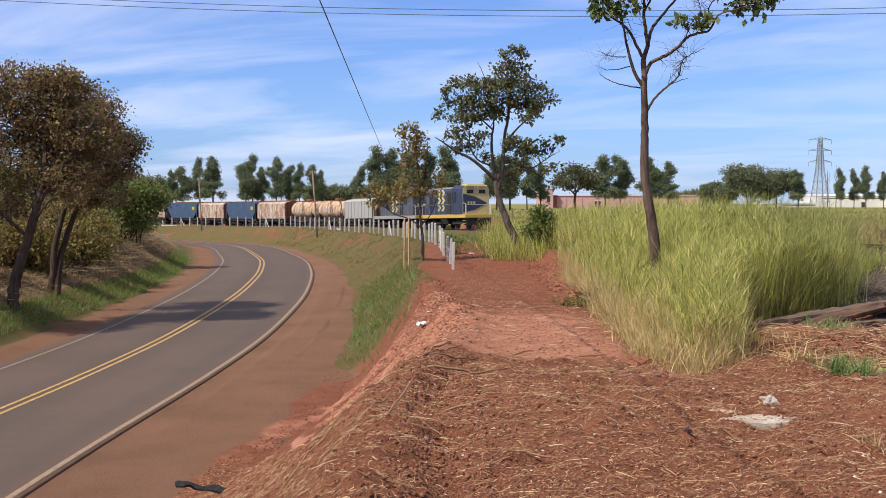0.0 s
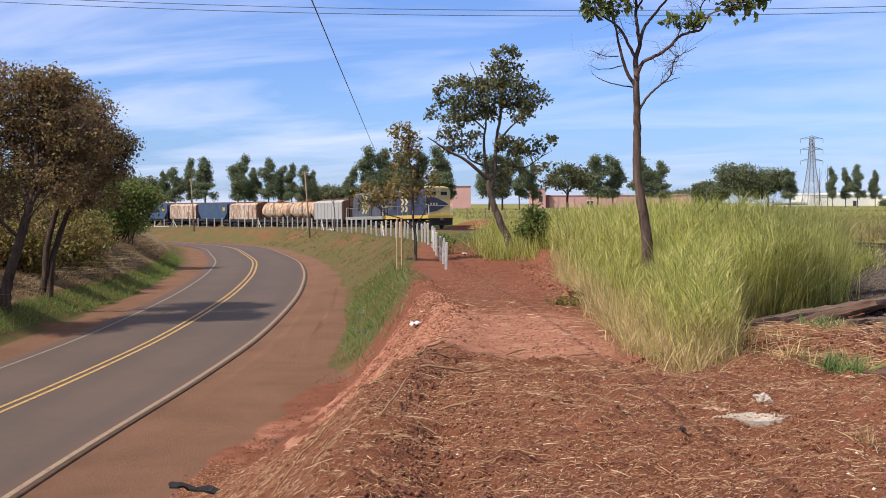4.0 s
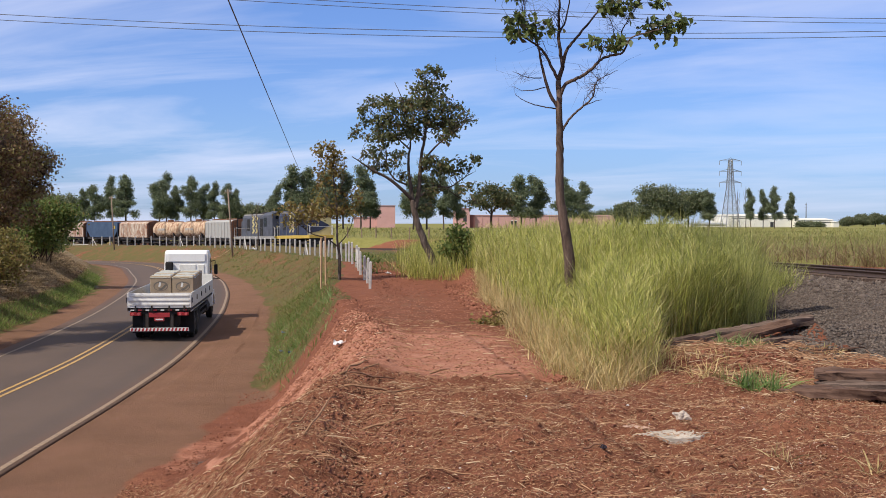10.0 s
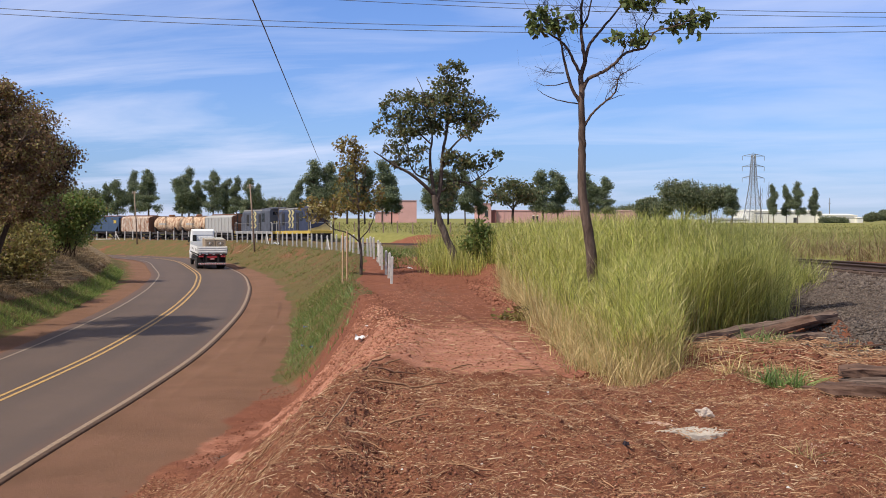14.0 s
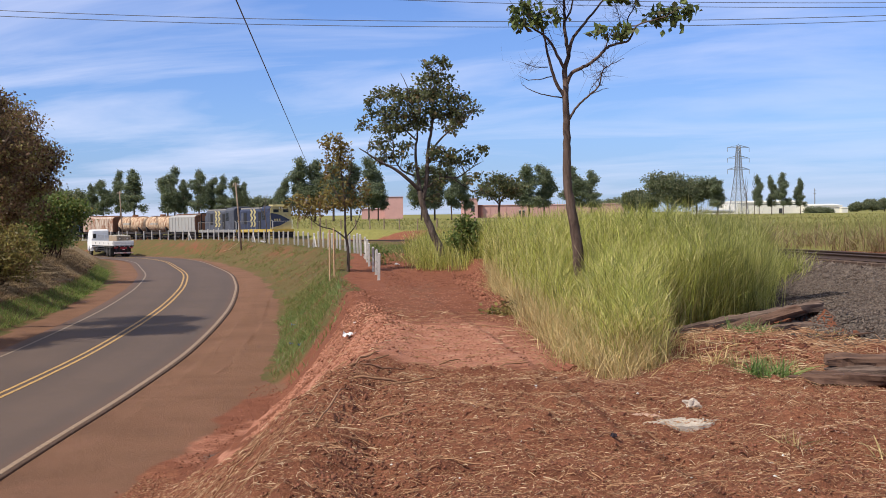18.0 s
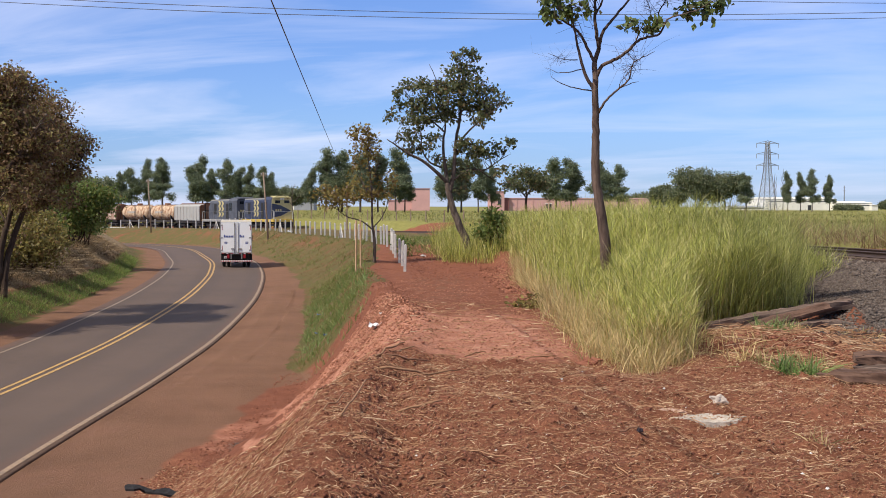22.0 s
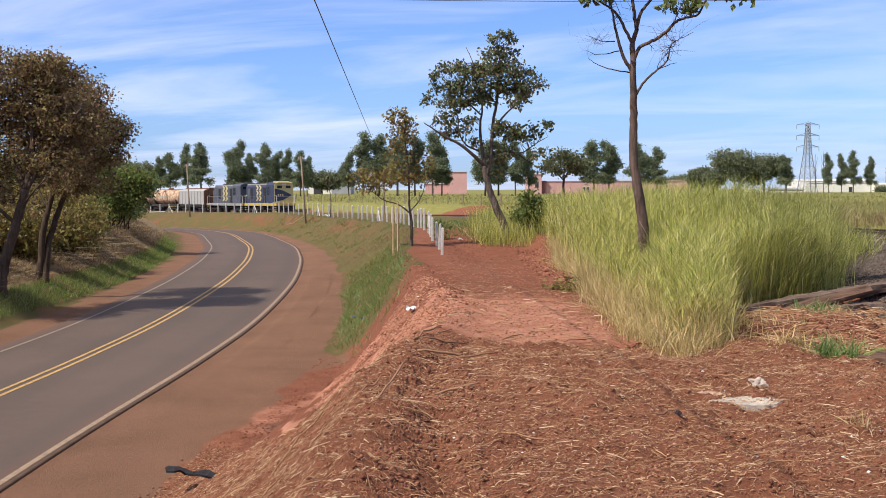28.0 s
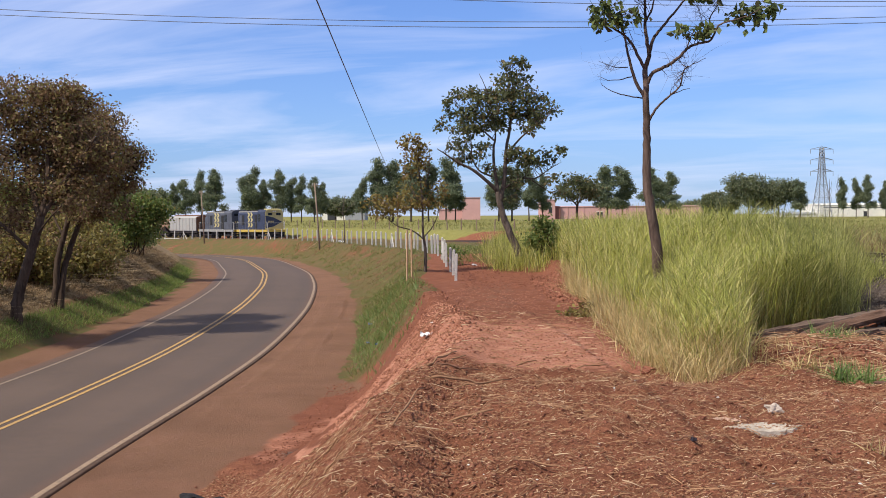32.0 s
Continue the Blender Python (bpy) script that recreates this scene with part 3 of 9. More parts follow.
def build_ground():
    gx, gy = np.meshgrid(GX, GY)
    x, y = gx.ravel(), gy.ravel()
    z, rd, rs, td, ts, toe, crest, near_w = levels(x, y)
    d = np.hypot(x, y)
    on_road = np.abs(rd) < 3.6
    shoulder = (rd > 3.0) & (rd < toe + 0.4) | (rd < -2.8) & (rd > -4.9)
    plat = (rd > toe) & (td < -near_w + 0.5)
    near = np.clip((60 - d) / 40, 0, 1)
    # clods and ruts on the worked earth
    lump = (fbm(x * 0.9, y * 0.9, 3, 5) - 0.5) * 0.22 + (fbm(x * 4.5, y * 4.5, 3, 11) - 0.5) * 0.11
    clod = np.maximum(fbm(x * 7, y * 7, 2, 21) - 0.60, 0) * 0.24
    rough = plat * near * ease((rd - toe) / 1.2)
    flat = np.exp(-((x - 1.3) / 1.6) ** 2) * ease((y - 12.5) / 2) * ease((30 - y) / 6)
    z = z + rough * (lump + clod) * (1 - 0.75 * flat)
    # a low crumbled ridge along the crest of the cut, and the cut beside the path further on
    z = z + 0.09 * np.exp(-((rd - crest - 0.25) / 0.3) ** 2) * near * (y > 4) * (0.4 + 1.2 * vnoise(x * 1.3, y * 1.3, 3))
    side_bank = 0.42 * ease((x - (3.0 + 0.020 * y)) / 0.8) * ease((y - 17) / 6) * ease((62 - y) / 8) * (td < -near_w)
    z = z + side_bank
    z = z + (np.abs(rd) > 5) * (d < 400) * (fbm(x * 0.25, y * 0.25, 3, 31) - 0.5) * 0.25 * ease((d - 25) / 30)
    z = z + shoulder * (fbm(x * 1.1, y * 1.1, 3, 41) - 0.5) * 0.05
    cap = road_z(rs) - 0.072 + 0.5 * ease((np.abs(rd) - 3.65) / 2.0)
    z = np.where(np.abs(rd) < 5.6, np.minimum(z, cap), z)
    z = z + 0.16 * np.exp(-((x - 4.3) / 0.9) ** 2 - ((y - 14.3) / 1.1) ** 2) + 0.26 * np.exp(-((x - 6.7) / 1.3) ** 2 - ((y - 17.3) / 1.0) ** 2)
    # the torn furrow of a machine's track, and its broken edge
    z = z - 0.055 * np.exp(-((x - 0.02 - 0.06 * np.sin(y * 1.7)) / 0.20) ** 2) * (y > 5) * ease((12.8 - y) / 0.6) * (0.3 + 1.2 * vnoise(x * 2.5, y * 3.5, 15))
    z = z + rough * (y > 5) * (y < 13.2) * (fbm(x * 11, y * 11, 2, 17) - 0.5) * 0.022
    # zones
    zone = {k: np.zeros(len(x)) for k in ("z_mulch", "z_pink", "z_shoulder", "z_turf", "z_dry", "z_gravel", "z_field")}
    ragged = np.interp(rs, [14, 19, 24, 29, 31.5, 34], [5.5, 5.65, 6.3, 6.5, 6.9, 7.0]) + 1.5 * (fbm(x * 0.5, y * 0.5, 4, 83) - 0.5)
    ragged = np.where(rs < 34, ragged, toe + 0.35)
    zone["z_shoulder"] = ease((ragged - np.abs(rd)) / 0.9 + 0.5) * (rd > -5.0)
    # the mulch hangs over the cut; below it lies a chute of pale crumbled earth, then the scraped foot
    slant = np.interp(rd, [5.8, 6.3, 8.0, 9.0, 9.7, 10.3], [23.0, 22.0, 16.8, 14.0, 12.6, 13.2]) + 2.6 * (fbm(x * 0.9, y * 0.9, 4, 77) - 0.5)
    zone["z_mulch"] = ease((slant - rs) / 0.9 + 0.5) * (rd > ragged - 0.3) * (td < -near_w + 0.5)
    pinkish = np.exp(-((x - 0.9 - 0.3 * np.sin(y * 0.3)) / 1.9) ** 2) * ease((y - 12.4) / 1.2) * ease((25 - y) / 9) * (0.35 + 1.0 * fbm(x * 0.9, y * 0.45, 4, 51))
    chute = np.interp(rd, [7.4, 8.0, 8.8, 9.6, 10.4], [0.2, 1.0, 3.4, 6.5, 9.0]) + 1.6 * (fbm(x * 1.3, y * 1.3, 3, 58) - 0.5)
    face = ease((rs - slant) / 0.6) * ease((slant + chute - rs) / 1.2 + 0.5) * (rd < crest + 0.4) * (rd > 7.3) * (0.62 + 0.6 * fbm(x * 1.1, y * 1.1, 4, 55))
    apron = (rd > 5.5) * (rd < crest - 0.3) * ease((rs - slant) / 1.5) * ease((30 - rs) / 3) * (0.95 * fbm(x * 0.9, y * 0.6, 4, 57) - 0.02)
    apron = np.maximum(apron, 1.0 * np.exp(-((rd - 5.8) / 0.22) ** 2 - ((rs - 26.0) / 1.3) ** 2))
    zone["z_pink"] = np.maximum(np.maximum(pinkish * (rd > crest - 0.2), face), apron)
    flat_dark = ease((y - 18) / 4) * ease((52 - y) / 6) * ease((x + 0.2) / 0.8) * ease((1.9 + 0.045 * (y - 20) - x) / 0.8) * 0.40
    zone["z_shoulder"] = np.maximum(zone["z_shoulder"], flat_dark)
    bank = (rd > toe - 0.2) & (rd < crest + 0.6)
    zone["z_turf"] = bank * ease((y - 31) / 4) * 0.95 + (rd > crest) * (td < -near_w) * ease((y - 62) / 8)
    bare = ease((rd - crest + 2.2) / 1.0) * ease((crest + 0.6 - rd) / 0.6) * ease((y - 70) / 20) * ease((fbm(x * 0.5, y * 0.5, 3, 59) - 0.36) / 0.12)
    zone["z_turf"] = zone["z_turf"] * (1 - 0.46 * bare)
    zone["z_turf"] = np.maximum(zone["z_turf"], (rd < -4.6) * (rd > -6.6) * 0.9)
    zone["z_dry"] = (rd < -6.1 - 0.5 * fbm(x * 0.7, y * 0.7, 3, 88)) * (d < 250) * 0.8
    zone["z_gravel"] = ease((near_w - 0.4 - np.abs(td)) / 0.5) * (td < 0) + ease((2.9 - td) / 0.4) * (td >= 0)
    zone["z_field"] = ease((td - np.interp(ts, [55, 80, 122, 128], [3.2, 6.0, 6.0, 3.0])) / 1.0) * 1.0
    zone["z_gravel"] = np.maximum(zone["z_gravel"], 1.2 * ease((x - 6.2) / 0.5) * ease((10 - x) / 1.0) * ease((y - 13.6) / 0.8) * ease((21 - y) / 1.0))
    zone["z_gravel"] = np.maximum(zone["z_gravel"], 0.62 * np.exp(-((rd - 7.0) / 0.5) ** 2 - ((rs - 23.4) / 1.1) ** 2))
    zone["z_field"] = np.maximum(zone["z_field"], (d > 320) * 1.0)
    ny, nx = gx.shape
    i = np.arange(ny * nx).reshape(ny, nx)
    quads = np.stack([i[:-1, :-1], i[:-1, 1:], i[1:, 1:], i[1:, :-1]], -1).reshape(-1, 4)
    me = quads_mesh("ground", np.stack([x, y, z], 1), quads, M_GROUND)
    me.polygons.foreach_set("use_smooth", np.ones(len(quads), bool))
    for k, v in zone.items():
        a = me.attributes.new(k, "FLOAT", "POINT")
        a.data.foreach_set("value", v.astype(np.float32))
    tagged(new("ground", me), "red earth with mulch, turf banks and field", "ground", kind="structure")
    return gx, gy, z.reshape(gx.shape)


GRID_X, GRID_Y, GRID_Z = build_ground()


def on_ground(x, y):
    """Levels of the finished ground sheet at arrays x, y."""
    x, y = np.atleast_1d(np.asarray(x, float)), np.atleast_1d(np.asarray(y, float))
    i = np.clip(np.searchsorted(GX, x) - 1, 0, len(GX) - 2)
    j = np.clip(np.searchsorted(GY, y) - 1, 0, len(GY) - 2)
    fx, fy = (x - GX[i]) / (GX[i + 1] - GX[i]), (y - GY[j]) / (GY[j + 1] - GY[j])
    g = GRID_Z
    return (g[j, i] * (1 - fx) + g[j, i + 1] * fx) * (1 - fy) + (g[j + 1, i] * (1 - fx) + g[j + 1, i + 1] * fx) * fy


def gz(x, y):
    return float(on_ground(x, y)[0])


# ---- road ----
def strip(name, offsets, z_up, mat, s0, s1, step, line=ROAD, s_line=ROAD_S, zfun=road_z, thick=0.0, camber=0.012):
    """A band along a curve between two or more sideways offsets (right positive)."""
    s = np.arange(s0, s1, step)
    x, y, h = along(line, s_line, s)
    nx, ny = np.cos(h), np.sin(h)
    vs = []
    for o in offsets:
        vs.append(np.stack([x + nx * o, y + ny * o, zfun(s) + z_up - camber * abs(o)], 1))
    if thick:
        for o in offsets[::-1]:
            vs.append(np.stack([x + nx * o, y + ny * o, zfun(s) + z_up - camber * abs(o) - thick], 1))
        vs.append(vs[0])
    k = len(vs)
    v = np.stack(vs, 1).reshape(-1, 3)
    i = np.arange(len(s) * k).reshape(len(s), k)
    q = np.stack([i[:-1, :-1], i[:-1, 1:], i[1:, 1:], i[1:, :-1]], -1).reshape(-1, 4)
    me = quads_mesh(name, v, q, mat)
    if mat is M_ASPHALT:
        a = me.attributes.new("across", "FLOAT", "POINT")
        a.data.foreach_set("value", np.tile(np.array(list(offsets) + [0] * (k - len(offsets)), np.float32), len(s)))
    return me


road = tagged(new("road", strip("road", [-3.3, -2.4, -1.6, -0.8, 0, 0.8, 1.6, 2.4, 3.25], 0.0, M_ASPHALT, -60, 400, 0.8)),
              "two-lane grey asphalt road in a bend", "road", kind="structure")
for nm, o, w, mt, lab in (("yellow_line", -0.13, 0.11, M_YELLOW, "yellow centre line"), ("yellow_line", 0.13, 0.11, M_YELLOW, "yellow centre line"),
                          ("white_line", -2.75, 0.11, M_WHITE_LINE, "worn white edge line"), ("white_line", 3.165, 0.12, M_DUSTY_LINE, "dusty beige edge line")):
    ob = new(nm, strip(nm, [o - w / 2, o + w / 2], 0.007, mt, -60, 400, 0.8))
    ob.parent = road
    ob["label"] = lab
# the shade of the asphalt's step is put into this strip's dark colour
ob = new("asphalt_edge", strip("asphalt_edge", [3.245, 3.28, 3.34], 0.004, M_EDGE_SHADE, -60, 170, 0.8, camber=0.014, thick=0.08))
ob.parent = road
ob["label"] = "brown edge step of the asphalt, darkened for its shade"

# ---- trees ----
M_BARK_GREY = bark("grey_brown_bark", rgb(0.032, 0.022, 0.017), rgb(0.185, 0.142, 0.115))
M_BARK_DARK = bark("dark_bark", rgb(0.030, 0.020, 0.014), rgb(0.115, 0.080, 0.058))
M_LEAF_BIG = leaf("dull_green_leaves", rgb(0.055, 0.070, 0.028), rgb(0.19, 0.205, 0.088), rgb(0.24, 0.17, 0.08), 0.14, 0.4)
M_BARK_PALE = bark("pale_pinkish_bark", rgb(0.018, 0.011, 0.009), rgb(0.175, 0.120, 0.094), 7)
M_LEAF_FRESH = leaf("leathery_green_leaves", rgb(0.055, 0.085, 0.028), rgb(0.22, 0.27, 0.085), rgb(0.10, 0.085, 0.05), 0.2, 0.35)
M_LEAF_BROWN = leaf("brownish_leaves", rgb(0.070, 0.045, 0.024), rgb(0.33, 0.205, 0.112), rgb(0.27, 0.24, 0.08), 0.28, 0.45)
M_LEAF_YELLOW = leaf("yellowing_leaves", rgb(0.12, 0.095, 0.028), rgb(0.38, 0.30, 0.09), rgb(0.22, 0.13, 0.05), 0.3, 0.45)
M_LEAF_GREEN = leaf("fresh_green_leaves", rgb(0.058, 0.094, 0.022), rgb(0.235, 0.295, 0.078), rgb(0.28, 0.23, 0.07), 0.15, 0.5)
M_SCRUB = leaf("olive_scrub_leaves", rgb(0.085, 0.074, 0.024), rgb(0.43, 0.36, 0.11), rgb(0.22, 0.125, 0.055), 0.22, 0.5)
M_LEAF_EUC = leaf("blue_green_leaves", rgb(0.085, 0.115, 0.070), rgb(0.25, 0.30, 0.17), rgb(0.33, 0.33, 0.20), 0.15, 0.4)


def leaf_mesh(name, centres, spread, per, size, mat, rng, flat=0.7, droop=0.25):
    """Leaves (pointed quads) round clump centres: each leaf has its own size and tilt."""
    c = np.repeat(np.asarray(centres, float), per, 0)
    n = len(c)
    sp = np.repeat(np.broadcast_to(np.asarray(spread, float), (len(centres),)), per)[:, None]
    p = c + rng.normal(0, 1, (n, 3)) * np.array([1, 1, flat]) * sp * 0.5
    d = rng.normal(0, 1, (n, 3)) + np.array([0, 0, -droop])
    d /= np.linalg.norm(d, axis=1)[:, None]
    s = np.cross(d, rng.normal(0, 1, (n, 3)))
    s /= np.linalg.norm(s, axis=1)[:, None] + 1e-9
    ln = size * rng.uniform(0.65, 1.3, n)[:, None]
    up = np.cross(d, s) * ln * 0.12
    v = np.stack([p, p + d * ln * 0.5 + s * ln * 0.30 + up, p + d * ln, p + d * ln * 0.5 - s * ln * 0.30 + up], 1)
    return quads_mesh(name, v.reshape(-1, 3), np.arange(n * 4).reshape(n, 4), mat)


def wander(a, b, k, rng, amount=0.12, lift=0.0):
    """A crooked line from a to b."""
    a, b = np.asarray(a, float), np.asarray(b, float)
    ln = np.linalg.norm(b - a)
    out = []
    for i in range(k + 1):
        t = i / k
        j = rng.normal(0, amount * ln / k, 3) if 0 < i < k else 0
        out.append(a * (1 - t) + b * t + j + np.array([0, 0, lift * ln * 4 * t * (1 - t)]))
    return out


def spline3(pts, n=4):
    p = np.array(pts, float)
    p = np.vstack([2 * p[0] - p[1], p, 2 * p[-1] - p[-2]])
    out = []
    for i in range(1, len(p) - 2):
        for t in np.linspace(0, 1, n, endpoint=False):
            a, b, c, d = p[i - 1], p[i], p[i + 1], p[i + 2]
            out.append(0.5 * (2 * b + (c - a) * t + (2 * a - 5 * b + 4 * c - d) * t ** 2 + (3 * b - a - 3 * c + d) * t ** 3))
    out.append(p[-2])
    return np.array(out)


def tree(name, at, limbs, blobs, label, mats, seed, leaf_size=0.2, per=40, spread=0.5, category="tree", bare=(), sides=9, group="", twig_r=0.02, full=1.0):
    """A tree from limbs ([points, r0, r1], metres from its foot) and leafy blobs (centre, radii, clumps).
    Each clump hangs on a twig that leaves the nearest limb; bare: blobs that only get twigs."""
    rng = np.random.default_rng(seed)
    top = thing(name, label, category, group, at=pose(*at))
    wood_b, nodes = Build(), []
    for pts, r0, r1 in limbs:
        q = spline3(pts, 5)
        q[1:-1] += rng.normal(0, 0.08 * r1 + 0.003, (len(q) - 2, 3))
        r = np.interp(np.linspace(0, 1, len(q)), [0, 0.5, 1], [r0, (r0 + r1) * 0.5, r1])
        wood_b.tube(q, list(r), sides if r0 > 0.06 else 5)
        k0 = len(q) // 3 if len(nodes) == 0 else 1
        for i in range(k0, len(q)):
            nodes.append((q[i], r[i]))
    node_p = np.array([p for p, _ in nodes])
    node_r = np.array([r for _, r in nodes])
    clumps = []
    for leafy, group_of in ((True, blobs), (False, bare)):
        for c, rad, n in group_of:
            n = max(1, round(n * full))
            d = rng.normal(0, 1, (n, 3))
            d /= np.linalg.norm(d, axis=1)[:, None]
            pts = np.array(c) + d * np.array(rad) * (rng.uniform(0.12, 1, n) ** 0.45)[:, None]
            for p in pts:
                low = node_p.copy()
                low[:, 2] += np.where(node_p[:, 2] > p[2] + 0.2, 3.0, 0.0)
                k = int(np.argmin(np.linalg.norm(low - p, axis=1) + rng.uniform(0, 0.5, len(low))))
                w = wander(node_p[k], p, 4, rng, 0.22, 0.06)
                r = min(twig_r, node_r[k] * 0.6)
                wood_b.tube(w, [r, r * 0.8, r * 0.6, r * 0.45, r * 0.25], 4, caps=False)
                if leafy:
                    clumps.append(p)
                else:
                    for _ in range(2):
                        e = w[2 + rng.integers(0, 2)]
                        wood_b.tube(wander(e, e + rng.normal(0, 0.22, 3) + np.array([0, 0, 0.12]), 2, rng, 0.3), [r * 0.5, r * 0.35, r * 0.15], 3, caps=False)
    part("trunk", wood_b, mats[0], top, smooth=True)
    if clumps:
        ob = new("crown", leaf_mesh("crown", clumps, spread, per, leaf_size, mats[1], rng))
        ob.parent = top
    return top


def flat_limb(k, pts, depth=()):
    """Limb points given as across and up, with a depth for each."""
    return [(a * k, (depth[i] if i < len(depth) else 0.0), b * k) for i, (a, b) in enumerate(pts)]


# the leafy tree beside the path: limbs and leafy clumps, metres from its foot
LEAFY = [
    ([(0.17, 0, -0.12), (-0.12, 0, 0.82), (-0.47, 0, 1.63), (-0.74, 0, 2.3), (-0.93, 0, 2.97), (-1.03, 0, 3.56)], 0.200, 0.130),
    ([(-1.03, 0, 3.56), (-1.54, -0.24, 4.04), (-2.21, -0.48, 4.57), (-2.88, -0.72, 4.89), (-3.41, -0.96, 5.24), (-3.87, -1.2, 5.53)], 0.100, 0.020),
    ([(-1.01, 0, 3.45), (-1.09, 0.12, 4.17), (-1.19, 0.24, 4.9), (-1.19, 0.36, 5.65), (-1.09, 0.48, 6.32), (-1.3, 0.6, 7.09)], 0.100, 0.025),
    ([(-1.28, 0, 4.25), (-1.89, 0.23, 4.57), (-2.21, 0.45, 5.16), (-2.26, 0.68, 5.91), (-2.48, 0.9, 6.66)], 0.050, 0.015),
    ([(-0.93, 0, 3.02), (-0.71, 0.03, 4.04), (-0.66, 0.06, 4.84), (-0.6, 0.09, 5.65), (-0.42, 0.11, 6.59), (-0.33, 0.14, 7.66), (-0.28, 0.17, 8.59), (-0.44, 0.2, 9.45)], 0.115, 0.020),
    ([(-0.63, 0, 5.11), (-0.2, -0.3, 5.78), (0.34, -0.6, 6.32), (0.88, -0.9, 6.72), (1.33, -1.2, 7.05)], 0.060, 0.015),
    ([(-1.19, 0, 5.97), (-1.68, 0.3, 6.45), (-2.21, 0.6, 6.85), (-2.64, 0.9, 7.46), (-3.06, 1.2, 8.04)], 0.050, 0.012),
    ([(-0.39, 0, 6.85), (0.07, 0.3, 7.39), (0.61, 0.6, 7.93), (0.88, 0.9, 8.33)], 0.045, 0.012),
    ([(-0.69, 0, 3.72), (0.07, 0.25, 4.18), (0.79, 0.5, 4.18), (1.41, 0.75, 4.58), (1.95, 1, 4.9)], 0.060, 0.015),
    ([(0.47, 0, 4.18), (1.14, 0.25, 3.72), (1.76, 0.5, 3.37)], 0.030, 0.012),
    ([(-1.09, 0, 6.4), (-1.27, -0.2, 7.38), (-1.54, -0.4, 8.32), (-1.89, -0.6, 9.06)], 0.040, 0.012),
]
LEAFY_CROWN = [ ((-0.2, -0.56, 9.45), (0.64, 0.84, 0.27), 11), ((-0.39, 0, 8.86), (0.96, 0.98, 0.38), 23), ((-0.74, 0.56, 8.19), (1.29, 1.13, 0.38), 31), ((0.15, -0.28, 8.06), (1.13, 1.05, 0.43), 31),
    ((-2.74, 0.28, 8.23), (0.75, 0.89, 0.24), 11), ((-1.81, -0.56, 7.92), (0.75, 0.89, 0.35), 17), ((-3.41, 0, 7.77), (0.27, 0.67, 0.21), 4), ((-2.48, 0.56, 7.25), (0.96, 0.98, 0.43), 26),
    ((-1.14, -0.28, 7.31), (1.13, 1.05, 0.54), 38), ((0.2, 0.28, 7.26), (1.02, 1.01, 0.54), 35), ((1.17, -0.56, 7.53), (0.48, 0.77, 0.24), 7), ((1.68, 0, 7.32), (0.24, 0.66, 0.19), 3),
    ((-3.6, 0.56, 6.79), (0.38, 0.72, 0.19), 4), ((-2.61, -0.28, 6.5), (0.91, 0.96, 0.32), 19), ((-1.09, 0.28, 6.66), (0.96, 0.98, 0.29), 18), ((0.47, -0.56, 6.56), (0.64, 0.84, 0.29), 12),
    ((-2.88, 0, 5.77), (0.54, 0.79, 0.38), 13), ((-2.48, 0.56, 5.08), (0.7, 0.86, 0.27), 12), ((-1.68, -0.28, 5.43), (0.35, 0.71, 0.4), 9), ((-1.38, 0.28, 4.71), (0.24, 0.66, 0.29), 4),
    ((-0.34, -0.56, 5.51), (0.38, 0.72, 0.29), 7), ((0.07, 0, 4.98), (0.75, 0.89, 0.54), 25), ((1.06, 0.56, 5.17), (0.7, 0.86, 0.35), 15), ((1.82, -0.28, 5.39), (0.32, 0.69, 0.24), 5),
    ((-0.17, 0.28, 4.17), (0.46, 0.75, 0.48), 14), ((1.58, -0.56, 4.18), (0.38, 0.72, 0.24), 6), ((1.82, 0, 3.45), (0.32, 0.69, 0.19), 4), ((-0.34, 0.56, 3.37), (0.32, 0.69, 0.32), 7),
    ((0.69, -0.28, 6.99), (0.43, 0.74, 0.21), 6)]
tree("leafy_tree", (3.51, 57.7, gz(3.51, 57.7) - 0.05), LEAFY, LEAFY_CROWN,
    "tall tree with a leaning grey trunk and open dull-green crown", (M_BARK_GREY, M_LEAF_BIG), 11, 0.19, 19, 0.28, full=0.88)

